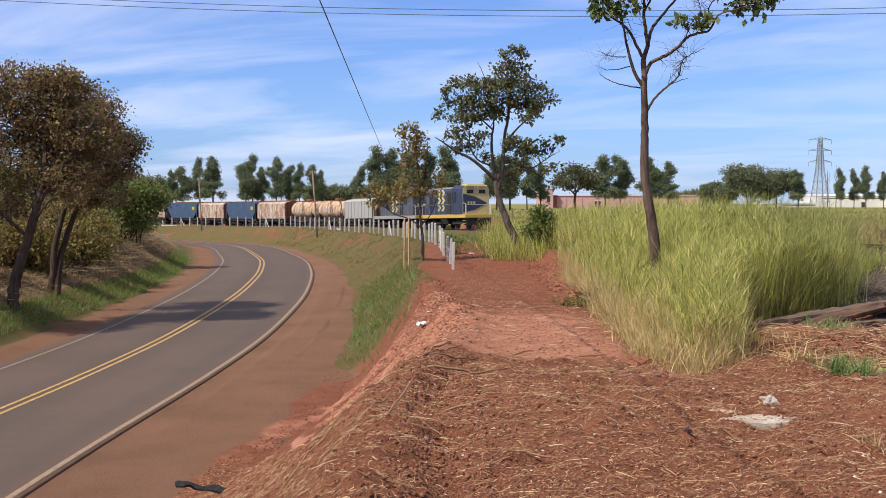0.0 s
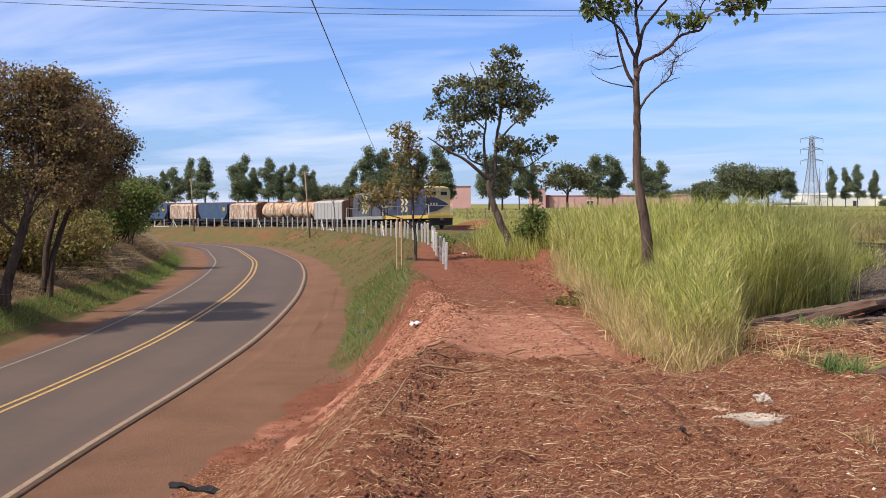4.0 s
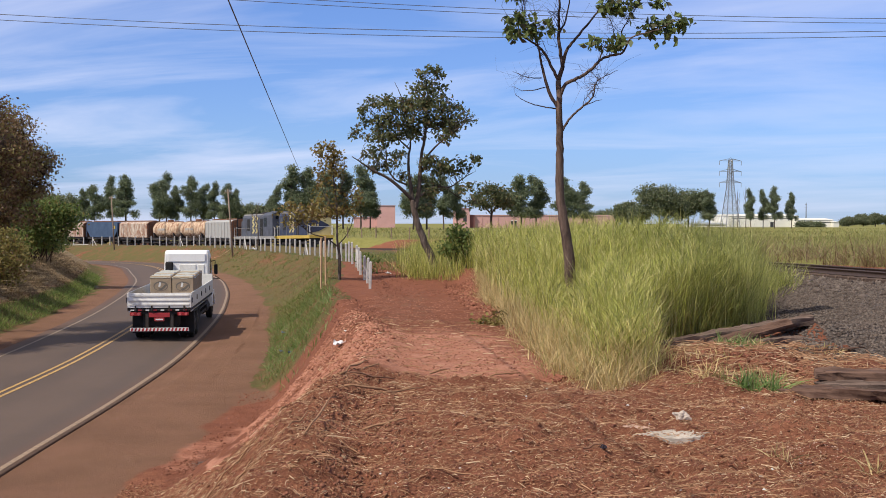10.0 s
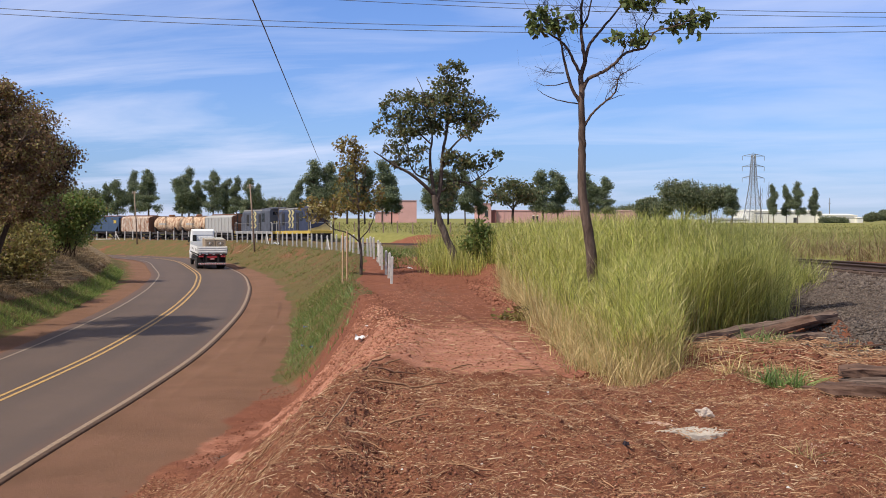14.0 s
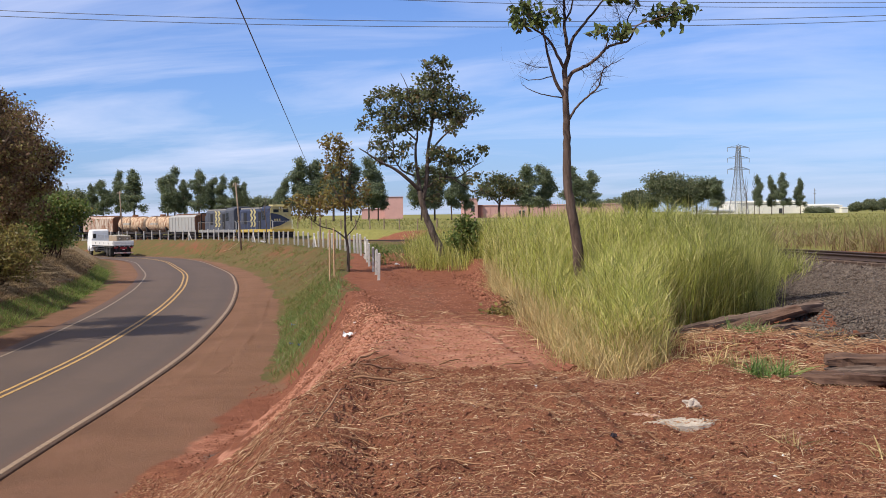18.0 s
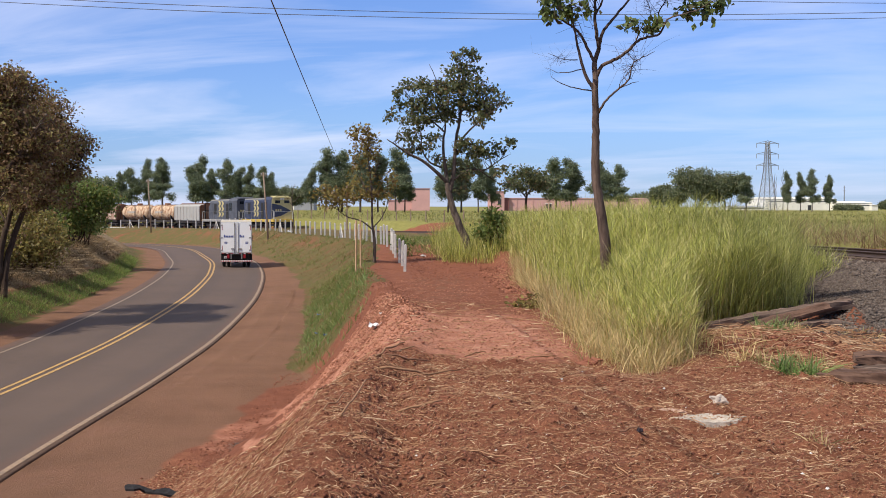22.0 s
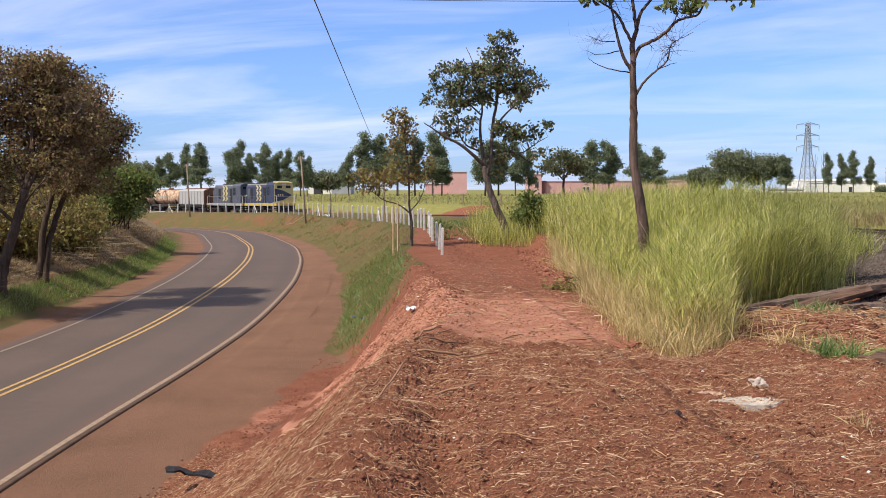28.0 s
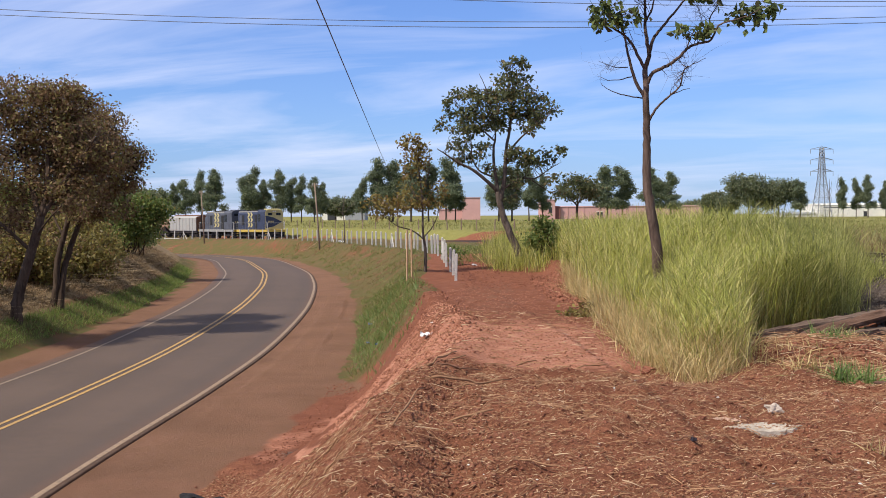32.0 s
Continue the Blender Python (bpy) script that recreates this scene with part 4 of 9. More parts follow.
# the tall thin tree standing in the grass
BARE = [
    ([(0.02, 0, 0.15), (-0.02, 0, 0.84), (-0.07, 0, 1.37), (-0.15, 0, 1.9), (-0.22, 0, 2.33), (-0.22, 0, 2.89), (-0.22, 0, 3.37), (-0.24, 0, 3.85), (-0.25, 0, 4.24)], 0.105, 0.045),
    ([(-0.24, 0, 3.74), (-0.42, -0.06, 4.04), (-0.52, -0.12, 4.33), (-0.59, -0.18, 4.62), (-0.64, -0.24, 4.85), (-0.69, -0.3, 5.11)], 0.034, 0.009),
    ([(-0.25, 0, 4.24), (-0.39, -0.04, 4.5), (-0.55, -0.08, 4.75), (-0.76, -0.12, 4.89), (-0.97, -0.16, 5), (-1.19, -0.2, 5.07)], 0.030, 0.008),
    ([(-0.25, 0, 4.24), (-0.18, 0.02, 4.48), (-0.21, 0.03, 4.72), (-0.24, 0.05, 5), (-0.23, 0.07, 5.38), (-0.22, 0.08, 5.77), (-0.25, 0.1, 6.2)], 0.042, 0.012),
    ([(-0.18, 0, 4.48), (-0.1, 0.06, 4.76), (0.06, 0.12, 4.96), (0.26, 0.17, 5.2), (0.45, 0.23, 5.43), (0.59, 0.29, 5.7), (0.69, 0.35, 6.02)], 0.032, 0.008),
    ([(-0.24, 0, 5.04), (-0.13, 0.07, 5.24), (-0.06, 0.15, 5.48), (-0.01, 0.22, 5.77), (0.02, 0.3, 6.08)], 0.020, 0.006),
    ([(-0.22, 0, 3.98), (-0.13, -0.05, 4.18), (0.11, -0.09, 4.29), (0.3, -0.14, 4.43), (0.45, -0.18, 4.58), (0.61, -0.23, 4.64), (0.79, -0.27, 4.68), (0.87, -0.32, 4.85), (0.94, -0.36, 4.94), (1.18, -0.41, 5), (1.37, -0.45, 5.06), (1.65, -0.5, 5.21)], 0.034, 0.006),
    ([(0.87, 0, 4.84), (0.81, -0.13, 5.06), (0.93, -0.27, 5.3), (1.08, -0.4, 5.57)], 0.014, 0.005),
    ([(-0.18, 0, 3.39), (-0.08, -0.05, 3.57), (0.11, -0.1, 3.76), (0.31, -0.15, 3.95), (0.36, -0.2, 4.19), (0.5, -0.25, 4.29), (0.71, -0.3, 4.39)], 0.024, 0.004),
    ([(0.13, 0, 3.78), (0.31, -0.1, 3.86), (0.46, -0.2, 3.9)], 0.010, 0.004),
    ([(-0.28, 0, 3.76), (-0.47, -0.05, 3.78), (-0.71, -0.1, 3.83), (-0.89, -0.15, 3.9), (-1.01, -0.2, 3.98)], 0.013, 0.004),
    ([(-0.54, 0, 4.28), (-0.76, -0.1, 4.27), (-0.9, -0.2, 4.3), (-1.07, -0.3, 4.35)], 0.010, 0.003),
    ([(-0.47, 0, 4.12), (-0.81, 0.1, 4.07), (-1.02, 0.2, 4.16)], 0.010, 0.003),
    ([(-0.69, 0, 4.9), (-0.81, 0.03, 5.19), (-0.86, 0.07, 5.47), (-0.78, 0.1, 5.71)], 0.012, 0.004),
    ([(0.45, 0, 4.58), (0.52, -0.1, 4.82), (0.65, -0.2, 4.99), (0.59, -0.3, 5.2)], 0.012, 0.004),
]
BARE_LEAVES = [ ((-1.38, -0.3, 5.68), (0.13, 0.12, 0.08), 4), ((-1.1, -0.3, 5.62), (0.13, 0.12, 0.08), 5), ((-1, -0.3, 5.26), (0.12, 0.12, 0.06), 4), ((-1.07, -0.3, 5.01), (0.11, 0.12, 0.09), 5),
    ((-0.81, -0.3, 5), (0.13, 0.12, 0.07), 5), ((-0.71, -0.3, 5.15), (0.08, 0.12, 0.05), 2), ((-0.45, -0.3, 5.11), (0.09, 0.12, 0.05), 3), ((-0.35, -0.3, 5.73), (0.13, 0.12, 0.06), 4),
    ((0.55, -0.3, 5.43), (0.12, 0.12, 0.11), 8), ((0.35, -0.3, 4.83), (0.09, 0.12, 0.06), 4), ((0.6, -0.3, 4.78), (0.11, 0.12, 0.06), 4), ((0.73, -0.3, 4.84), (0.06, 0.12, 0.07), 2),
    ((0.9, -0.3, 5.5), (0.08, 0.12, 0.05), 3), ((0.98, -0.3, 5.74), (0.17, 0.12, 0.06), 6), ((1.23, -0.3, 5.17), (0.06, 0.12, 0.07), 2), ((1.32, -0.3, 5.04), (0.09, 0.12, 0.05), 3),
    ((1.51, -0.3, 5.19), (0.1, 0.12, 0.07), 4), ((1.57, -0.3, 5.02), (0.07, 0.12, 0.05), 2), ((1.74, -0.3, 5.19), (0.1, 0.12, 0.07), 4), ((1.37, -0.3, 5.5), (0.06, 0.12, 0.05), 2),
    ((1.41, -0.3, 5.63), (0.05, 0.12, 0.04), 2), ((0.89, -0.3, 5.32), (0.06, 0.12, 0.04), 1), ((-0.28, -0.3, 6.05), (0.25, 0.12, 0.15), 12), ((-0.86, -0.3, 5.97), (0.28, 0.12, 0.13), 12),
    ((0.59, -0.3, 6.06), (0.32, 0.12, 0.15), 14), ((0.21, -0.3, 6.23), (0.28, 0.12, 0.13), 10), ((1.18, -0.3, 5.97), (0.23, 0.12, 0.11), 8)]
BARE_TWIGS = [ ((-0.81, -0.2, 5.38), (0.23, 0.2, 0.25), 20), ((-0.9, -0.2, 4.18), (0.19, 0.2, 0.19), 14), ((0.26, -0.2, 4.1), (0.23, 0.2, 0.25), 18), ((0.55, -0.2, 5.15), (0.23, 0.2, 0.21), 16),
    ((0.89, -0.2, 5.35), (0.23, 0.2, 0.25), 14), ((-0.42, -0.2, 5.43), (0.23, 0.2, 0.23), 10), ((0.5, -0.2, 4.34), (0.19, 0.2, 0.1), 8), ((-0.47, -0.2, 4.71), (0.17, 0.2, 0.19), 8)]
tree("bare_tree", (3.61, 20.5, gz(3.61, 20.5) - 0.05), BARE, BARE_LEAVES,
    "tall slender tree, nearly leafless, standing in tall grass", (M_BARK_PALE, M_LEAF_FRESH), 5, 0.135, 12, 0.13, twig_r=0.008, bare=BARE_TWIGS)

# brown-leaved trees on the inner bank
kl = 0.0200
la = lambda *p, depth=(): flat_limb(kl, [(a - 22, 545 - b) for a, b in p], depth)
tree("roadside_tree", (-15.3, 43.2, gz(-15.3, 43.2) - 0.05), [
    (la((22, 552), (24, 510), (36, 460), (56, 400), (68, 355)), 0.22, 0.15),
    (la((66, 360), (40, 290), (10, 230), (-10, 170), depth=(0, 0.6, 1.2, 1.5)), 0.12, 0.03),
    (la((68, 356), (75, 290), (70, 220), (80, 140), depth=(0, 0.4, 0.8, 1.0)), 0.13, 0.03),
    (la((68, 358), (100, 300), (140, 250), (170, 215), depth=(0, 0.3, 0.2, -0.2)), 0.10, 0.03),
    (la((50, 415), (10, 370), (-25, 330), (-50, 300), depth=(0, -0.5, -0.9, -1.2)), 0.07, 0.02),
    (la((60, 390), (95, 360), (130, 335), depth=(0, -0.8, -1.5)), 0.05, 0.02)],
    [((kl * 40, 1.2, kl * 390), (1.7, 1.5, 0.95), 72), ((kl * -35, 1.0, kl * 405), (1.7, 1.3, 0.75), 44), ((kl * 75, 1.0, kl * 412), (1.1, 1.1, 0.6), 22), ((kl * -50, 1.2, kl * 330), (1.6, 1.5, 1.3), 66), ((kl * 60, 1.4, kl * 320), (1.7, 1.6, 1.2), 76), ((kl * 70, 3.2, kl * 350), (1.5, 1.2, 1.0), 44),
     ((kl * 120, 1.2, kl * 310), (1.4, 1.5, 1.2), 54), ((kl * 15, 0.9, kl * 250), (1.9, 1.4, 0.8), 50), ((kl * -30, 0.6, kl * 190), (1.3, 1.3, 0.7), 26), ((kl * 90, 0.8, kl * 240), (1.2, 1.3, 0.8), 32)],
    "roadside tree with a wide crown of brownish leaves", (M_BARK_DARK, M_LEAF_BROWN), 21, 0.130, 46, 0.40, group="trees on the inner bank", full=1.2)
lb = lambda *p, depth=(): flat_limb(0.0228, [(a - 92, 520 - b) for a, b in p], depth)
kb = 0.0228
tree("roadside_tree", (-15.75, 49.1, gz(-15.75, 49.1) - 0.05), [
    (lb((84, 526), (92, 480), (96, 430), (108, 385), (120, 330)), 0.16, 0.09),
    (lb((100, 524), (101, 470), (112, 420), (130, 370), (150, 310), depth=(0, 0.1, 0.2, 0.3, 0.5)), 0.15, 0.08),
    (lb((120, 332), (115, 270), (135, 200), depth=(0, -0.4, -0.5)), 0.08, 0.025),
    (lb((148, 315), (180, 260), (205, 215), depth=(0.5, 0.2, 0)), 0.08, 0.02),
    (lb((135, 360), (180, 320), (225, 290), (245, 265), depth=(0.3, 0.3, 0, -0.3)), 0.06, 0.02),
    (lb((106, 390), (80, 350), (60, 310), depth=(0, 0.5, 1.0)), 0.06, 0.02)],
    [((kb * 60, 0, kb * 325), (1.6, 1.8, 1.1), 70), ((kb * 88, 0, kb * 270), (1.6, 1.8, 1.2), 75), ((kb * 116, 0, kb * 240), (1.0, 1.4, 1.0), 42), ((kb * 20, 0.3, kb * 270), (1.3, 1.8, 1.3), 50),
     ((kb * 86, -0.4, kb * 190), (1.5, 1.6, 0.85), 50), ((kb * 130, -0.2, kb * 270), (0.45, 0.6, 0.7), 10), ((kb * 45, 0, kb * 180), (1.1, 1.2, 0.6), 22)],
    "roadside tree with a forked trunk and brownish leaves", (M_BARK_DARK, M_LEAF_BROWN), 22, 0.130, 46, 0.40, group="trees on the inner bank", full=1.2)
tree("roadside_tree", (-18.6, 40.5, gz(-18.6, 40.5) - 0.05), [
    ([(0, 0, -0.1), (0.1, 0, 1.6), (-0.2, 0.2, 3.2), (-0.1, 0, 5.0)], 0.20, 0.07), ([(-0.1, 0.1, 3.0), (-1.0, 0.5, 4.4), (-1.6, 0.6, 5.8)], 0.09, 0.03), ([(0, 0.1, 3.2), (0.9, -0.5, 4.6), (1.4, -0.6, 6.0)], 0.09, 0.03)],
    [((0, 0, 6.4), (2.2, 2.0, 1.6), 110), ((-1.2, 0.2, 5.0), (1.7, 1.7, 1.3), 60), ((1.2, -0.2, 5.0), (1.7, 1.7, 1.3), 60)],
    "roadside tree with a wide crown of brownish leaves", (M_BARK_DARK, M_LEAF_BROWN), 23, 0.130, 46, 0.40, group="trees on the inner bank", full=1.2)

# the staked sapling by the fence
ks = 0.0250
sp = lambda *p, depth=(): flat_limb(ks, [(a - 748, 463 - b) for a, b in p], depth)
tree("young_tree", (-0.90, 54.0, gz(-0.90, 54.0) - 0.03), [
    (sp((748, 468), (748, 420), (744, 390), (743, 330), (737, 270), (738, 215)), 0.075, 0.015),
    (sp((747, 405), (725, 388), (700, 380), (675, 362), (650, 350), depth=(0, -0.3, -0.5, -0.7, -0.8)), 0.035, 0.01),
    (sp((746, 400), (762, 380), (772, 350), (768, 300), depth=(0, 0.3, 0.5, 0.6)), 0.03, 0.008),
    (sp((743, 340), (722, 310), (712, 270), (715, 240), depth=(0, 0.2, 0.3, 0.3)), 0.025, 0.007),
    (sp((742, 320), (755, 285), (757, 250), depth=(0, -0.2, -0.3)), 0.022, 0.007)],
    [((ks * -20, 0, ks * 200), (0.75, 0.7, 1.1), 34), ((ks * -75, -0.6, ks * 118), (1.25, 0.7, 0.45), 34), ((ks * -15, 0, ks * 130), (0.9, 0.8, 0.6), 20), ((ks * -30, 0, ks * 235), (0.25, 0.3, 0.4), 6), ((ks * 15, 0.2, ks * 140), (0.5, 0.5, 0.7), 12)],
    "thin young tree with yellowing leaves beside a wooden stake", (M_BARK_GREY, M_LEAF_YELLOW), 31, 0.17, 14, 0.32, twig_r=0.014, full=1.15,
    bare=[((ks * -10, 0, ks * 210), (0.55, 0.5, 0.9), 26), ((ks * 12, 0, ks * 110), (0.6, 0.5, 0.6), 12)])
# the small tree at the far edge of the grass
tree("small_tree", (9.78, 90.0, gz(9.78, 90.0) - 0.05), [
    ([(0, 0, -0.1), (0.05, 0, 1.2), (-0.05, 0, 2.4), (0.05, 0, 3.2)], 0.12, 0.08), ([(0, 0, 2.9), (-0.6, 0.2, 3.6), (-1.0, 0.2, 4.2)], 0.06, 0.02), ([(0, 0, 3.0), (0.5, -0.2, 3.8), (1.0, -0.3, 4.4)], 0.06, 0.02), ([(0, 0, 3.0), (0.05, 0.1, 4.0), (0, 0.1, 4.9)], 0.06, 0.02)],
    [((0.1, 0, 4.3), (1.5, 1.4, 0.95), 62), ((-0.9, 0, 3.9), (0.6, 0.7, 0.5), 12), ((0.9, 0, 4.0), (0.6, 0.7, 0.5), 12)],
    "small round-headed tree beyond the tall grass", (M_BARK_DARK, M_LEAF_BIG), 41, 0.22, 30, 0.5)


def bush(at, blobs, label, mat, seed, leaf_size=0.16, per=40, spread=0.55, name="bush", group=""):
    rng = np.random.default_rng(seed)
    limbs = []
    for c, rad, n in blobs:
        for _ in range(3):
            f = np.array([c[0] * 0.4 + rng.normal(0, 0.25), c[1] * 0.4 + rng.normal(0, 0.2), -0.1])
            limbs.append((wander(f, np.array(c) + rng.normal(0, 0.2, 3) * np.array(rad), 3, rng, 0.2, 0.05), 0.045, 0.012))
    return tree(name, at, limbs, blobs, label, (M_BARK_DARK, mat), seed, leaf_size, per, spread, "bush", sides=5, group=group, twig_r=0.012)


bush((-20.4, 78.0, gz(-20.4, 78.0)), [((-0.3, 0, 2.3), (1.7, 1.8, 1.6), 90), ((1.9, 0, 2.75), (1.0, 1.3, 0.8), 46), ((0.9, 0, 1.6), (1.0, 1.2, 0.9), 40), ((-1.4, 0, 2.8), (1.5, 1.5, 1.5), 60), ((0.9, 0, 3.2), (0.8, 0.8, 0.8), 20)],
     "fresh green bush on the bank at the bend", M_LEAF_GREEN, 51, 0.2, 44, 0.6, group="bushes on the inner bank")
bush((-19.0, 62.0, gz(-19.0, 62.0)), [((0, 0, 1.5), (2.0, 1.5, 1.1), 80), ((1.5, -0.5, 1.0), (1.3, 1.1, 0.8), 46), ((-1.8, 0, 1.9), (1.6, 1.5, 1.2), 60)],
     "olive-green bush under the roadside trees", M_SCRUB, 52, 0.16, 44, 0.55, group="bushes on the inner bank")
bush((-22.6, 60.0, gz(-22.6, 60.0)), [((0, 0, 1.6), (2.2, 1.5, 1.3), 80), ((-2.2, 0.5, 1.9), (1.8, 1.5, 1.4), 60), ((1.6, 0, 1.3), (1.4, 1.2, 1.0), 46)],
     "olive-green bush under the roadside trees", M_SCRUB, 53, 0.16, 44, 0.55, group="bushes on the inner bank")
bush((-23.5, 70.0, gz(-23.5, 70.0)), [((0, 0, 2.6), (2.6, 2.0, 2.0), 110), ((2.6, 0.5, 2.0), (1.8, 1.5, 1.5), 70), ((-3.0, 0, 2.9), (2.4, 2.0, 2.0), 90)],
     "dark green thicket behind the roadside trees", M_LEAF_GREEN, 54, 0.22, 44, 0.7, group="bushes on the inner bank")
bush((-30.5, 74.0, gz(-30.5, 74.0)), [((0, 0, 2.6), (3.0, 2.0, 2.2), 110), ((3.0, 0.5, 2.0), (2.0, 1.5, 1.6), 70), ((-3.2, 0, 2.9), (2.6, 2.0, 2.2), 90)],
     "dark green thicket behind the roadside trees", M_LEAF_GREEN, 55, 0.22, 44, 0.7, group="bushes on the inner bank")
bush((4.55, 56.3, gz(4.55, 56.3)), [((0.0, 0, 1.0), (0.75, 0.6, 0.7), 34), ((0.6, 0, 0.6), (0.6, 0.6, 0.5), 22), ((-0.15, 0, 1.75), (0.35, 0.4, 0.4), 12), ((0.35, 0.1, 1.5), (0.4, 0.4, 0.4), 12)],
     "bright green bush at the foot of the leafy tree", M_LEAF_GREEN, 56, 0.18, 24, 0.34)
bush((0.5, 57.5, gz(0.5, 57.5)), [((-0.1, 0, 0.45), (0.35, 0.5, 0.4), 10)], "small green weed bush by the fence", M_LEAF_GREEN, 57, 0.14, 26, 0.3)

for k, (x_, y_, w_, h_, mt, lab) in enumerate(((-17.9, 52.5, 1.5, 2.2, M_SCRUB, "olive-green undergrowth beneath the roadside trees"), (-19.6, 47.5, 1.7, 2.4, M_LEAF_BROWN, "brown undergrowth beneath the roadside trees"), (-21.5, 52.0, 1.8, 2.6, M_SCRUB, "olive-green undergrowth beneath the roadside trees"),
                                            (-17.6, 58.0, 1.5, 2.0, M_SCRUB, "olive-green undergrowth beneath the roadside trees"), (-20.2, 68.0, 1.8, 2.4, M_LEAF_GREEN, "green undergrowth beneath the roadside trees"), (-19.2, 56.0, 1.6, 2.3, M_LEAF_BROWN, "brown undergrowth beneath the roadside trees"))):
    bush((x_, y_, gz(x_, y_)), [((0, 0, h_ * 0.55), (w_, w_ * 0.8, h_ * 0.5), 70), ((w_ * 0.6, 0.3, h_ * 0.4), (w_ * 0.6, w_ * 0.6, h_ * 0.4), 34), ((-w_ * 0.6, -0.2, h_ * 0.5), (w_ * 0.6, w_ * 0.6, h_ * 0.45), 34)], lab, mt, 620 + k, 0.17, 30, 0.5, group="bushes on the inner bank")

for k, (rs_, o_, w_, h_, mt, lab) in enumerate(((47, -9.6, 1.5, 1.0, M_SCRUB, "olive-green scrub on the inner bank"), (53, -9.4, 1.6, 1.1, M_LEAF_BROWN, "brown dry scrub on the inner bank"), (59, -9.2, 1.5, 1.0, M_SCRUB, "olive-green scrub on the inner bank"), (64, -9.0, 1.4, 1.0, M_LEAF_BROWN, "brown dry scrub on the inner bank"),
                                                 (69, -9.3, 1.6, 1.2, M_LEAF_GREEN, "green scrub on the inner bank"), (85, -9.6, 1.8, 1.5, M_LEAF_GREEN, "green scrub on the inner bank"), (92, -9.8, 1.9, 1.6, M_LEAF_GREEN, "green scrub on the inner bank"), (40, -10.4, 1.5, 1.0, M_SCRUB, "olive-green scrub on the inner bank"))):
    x_, y_, a_ = along(ROAD, ROAD_S, rs_)
    x_, y_ = float(x_ + math.cos(a_) * o_), float(y_ + math.sin(a_) * o_)
    bush((x_, y_, gz(x_, y_)), [((0, 0, h_ * 0.6), (w_, w_, h_ * 0.6), 60), ((w_ * 0.5, 0.3, h_ * 0.4), (w_ * 0.7, w_ * 0.7, h_ * 0.45), 34)], lab, mt, 580 + k, 0.15, 34, 0.5, group="bushes on the inner bank")

# far tree lines
EUC = []
for v in range(4):
    rng = np.random.default_rng(100 + v)
    h = 16.0
    blobs = [((rng.normal(0, 0.75), rng.normal(0, 0.7), zc + rng.normal(0, 0.3)), (r * rng.uniform(0.7, 1.1), r * 0.9, rng.uniform(1.3, 1.9)), int(26 * r)) for zc, r in ((5.0, 2.2), (7.2, 2.7), (9.4, 2.6), (11.4, 2.1), (13.4, 1.6), (14.9, 0.9))]
    blobs += [((rng.choice([-1, 1]) * rng.uniform(1.6, 2.6), 0, zc), (1.1, 1.0, 1.0), 14) for zc in (4.5, 8.0, 10.5)]
    EUC.append(tree("eucalyptus_tree", (0, 0, 0), [([(0, 0, -0.3), (0.1, 0, 5), (-0.1, 0.1, 10), (0, 0, 15)], 0.26, 0.05)], blobs,
                    "distant tall eucalyptus with a narrow blue-green crown", (M_BARK_GREY, M_LEAF_EUC), 200 + v, 0.42, 30, 0.85, group="far row of trees", sides=6, twig_r=0.05))
# across over depth, depth, height, width
for k, (a, d, h, w) in enumerate(((-0.2137, 330, 12.5, 0.95), (-0.2000, 336, 14.5, 0.75), (-0.1886, 330, 15.5, 1.0), (-0.2217, 335, 11.5, 0.7), (-0.1620, 332, 14.0, 1.0), (-0.1565, 338, 15.5, 0.85), (-0.1488, 333, 12.5, 0.8), (-0.1366, 330, 15.0, 0.8),
                                  (-0.1263, 334, 13.0, 0.75), (-0.1180, 330, 12.8, 0.75), (-0.1075, 328, 13.0, 0.95), (-0.1020, 336, 11.5, 0.7), (-0.0680, 330, 12.5, 0.8), (-0.0560, 332, 17.5, 1.0), (-0.0430, 334, 18.0, 1.0), (-0.0280, 330, 17.5, 1.0), (-0.0135, 332, 17.0, 0.9),
                                  (0.0010, 330, 17.5, 1.0), (0.0085, 336, 14.5, 0.8), (0.0440, 330, 15.5, 1.0), (0.0550, 333, 16.0, 1.1), (0.0690, 331, 15.0, 0.8), (0.0800, 334, 14.0, 0.7), (0.1330, 330, 15.5, 1.15), (0.1455, 333, 15.8, 0.95), (0.1700, 331, 14.5, 1.05), (0.1855, 330, 14.0, 1.0),
                                  (0.3267, 420, 14.7, 0.60), (0.3374, 424, 14.7, 0.62), (0.3472, 420, 14.9, 0.82), (0.3619, 424, 13.8, 0.68), (0.2918, 400, 13.6, 1.0))):
    src = EUC[k % 4]
    m = pose(a * d, d, 0, 0, 0, 77 * k)
    o = copy_thing(src, m)
    sc = h * 0.94 / 16.0
    o.scale = (sc * w * 1.18, sc * w * 1.18, sc)
for o in EUC:
    for c in list(o.children):
        bpy.data.objects.remove(c)
    bpy.data.objects.remove(o)


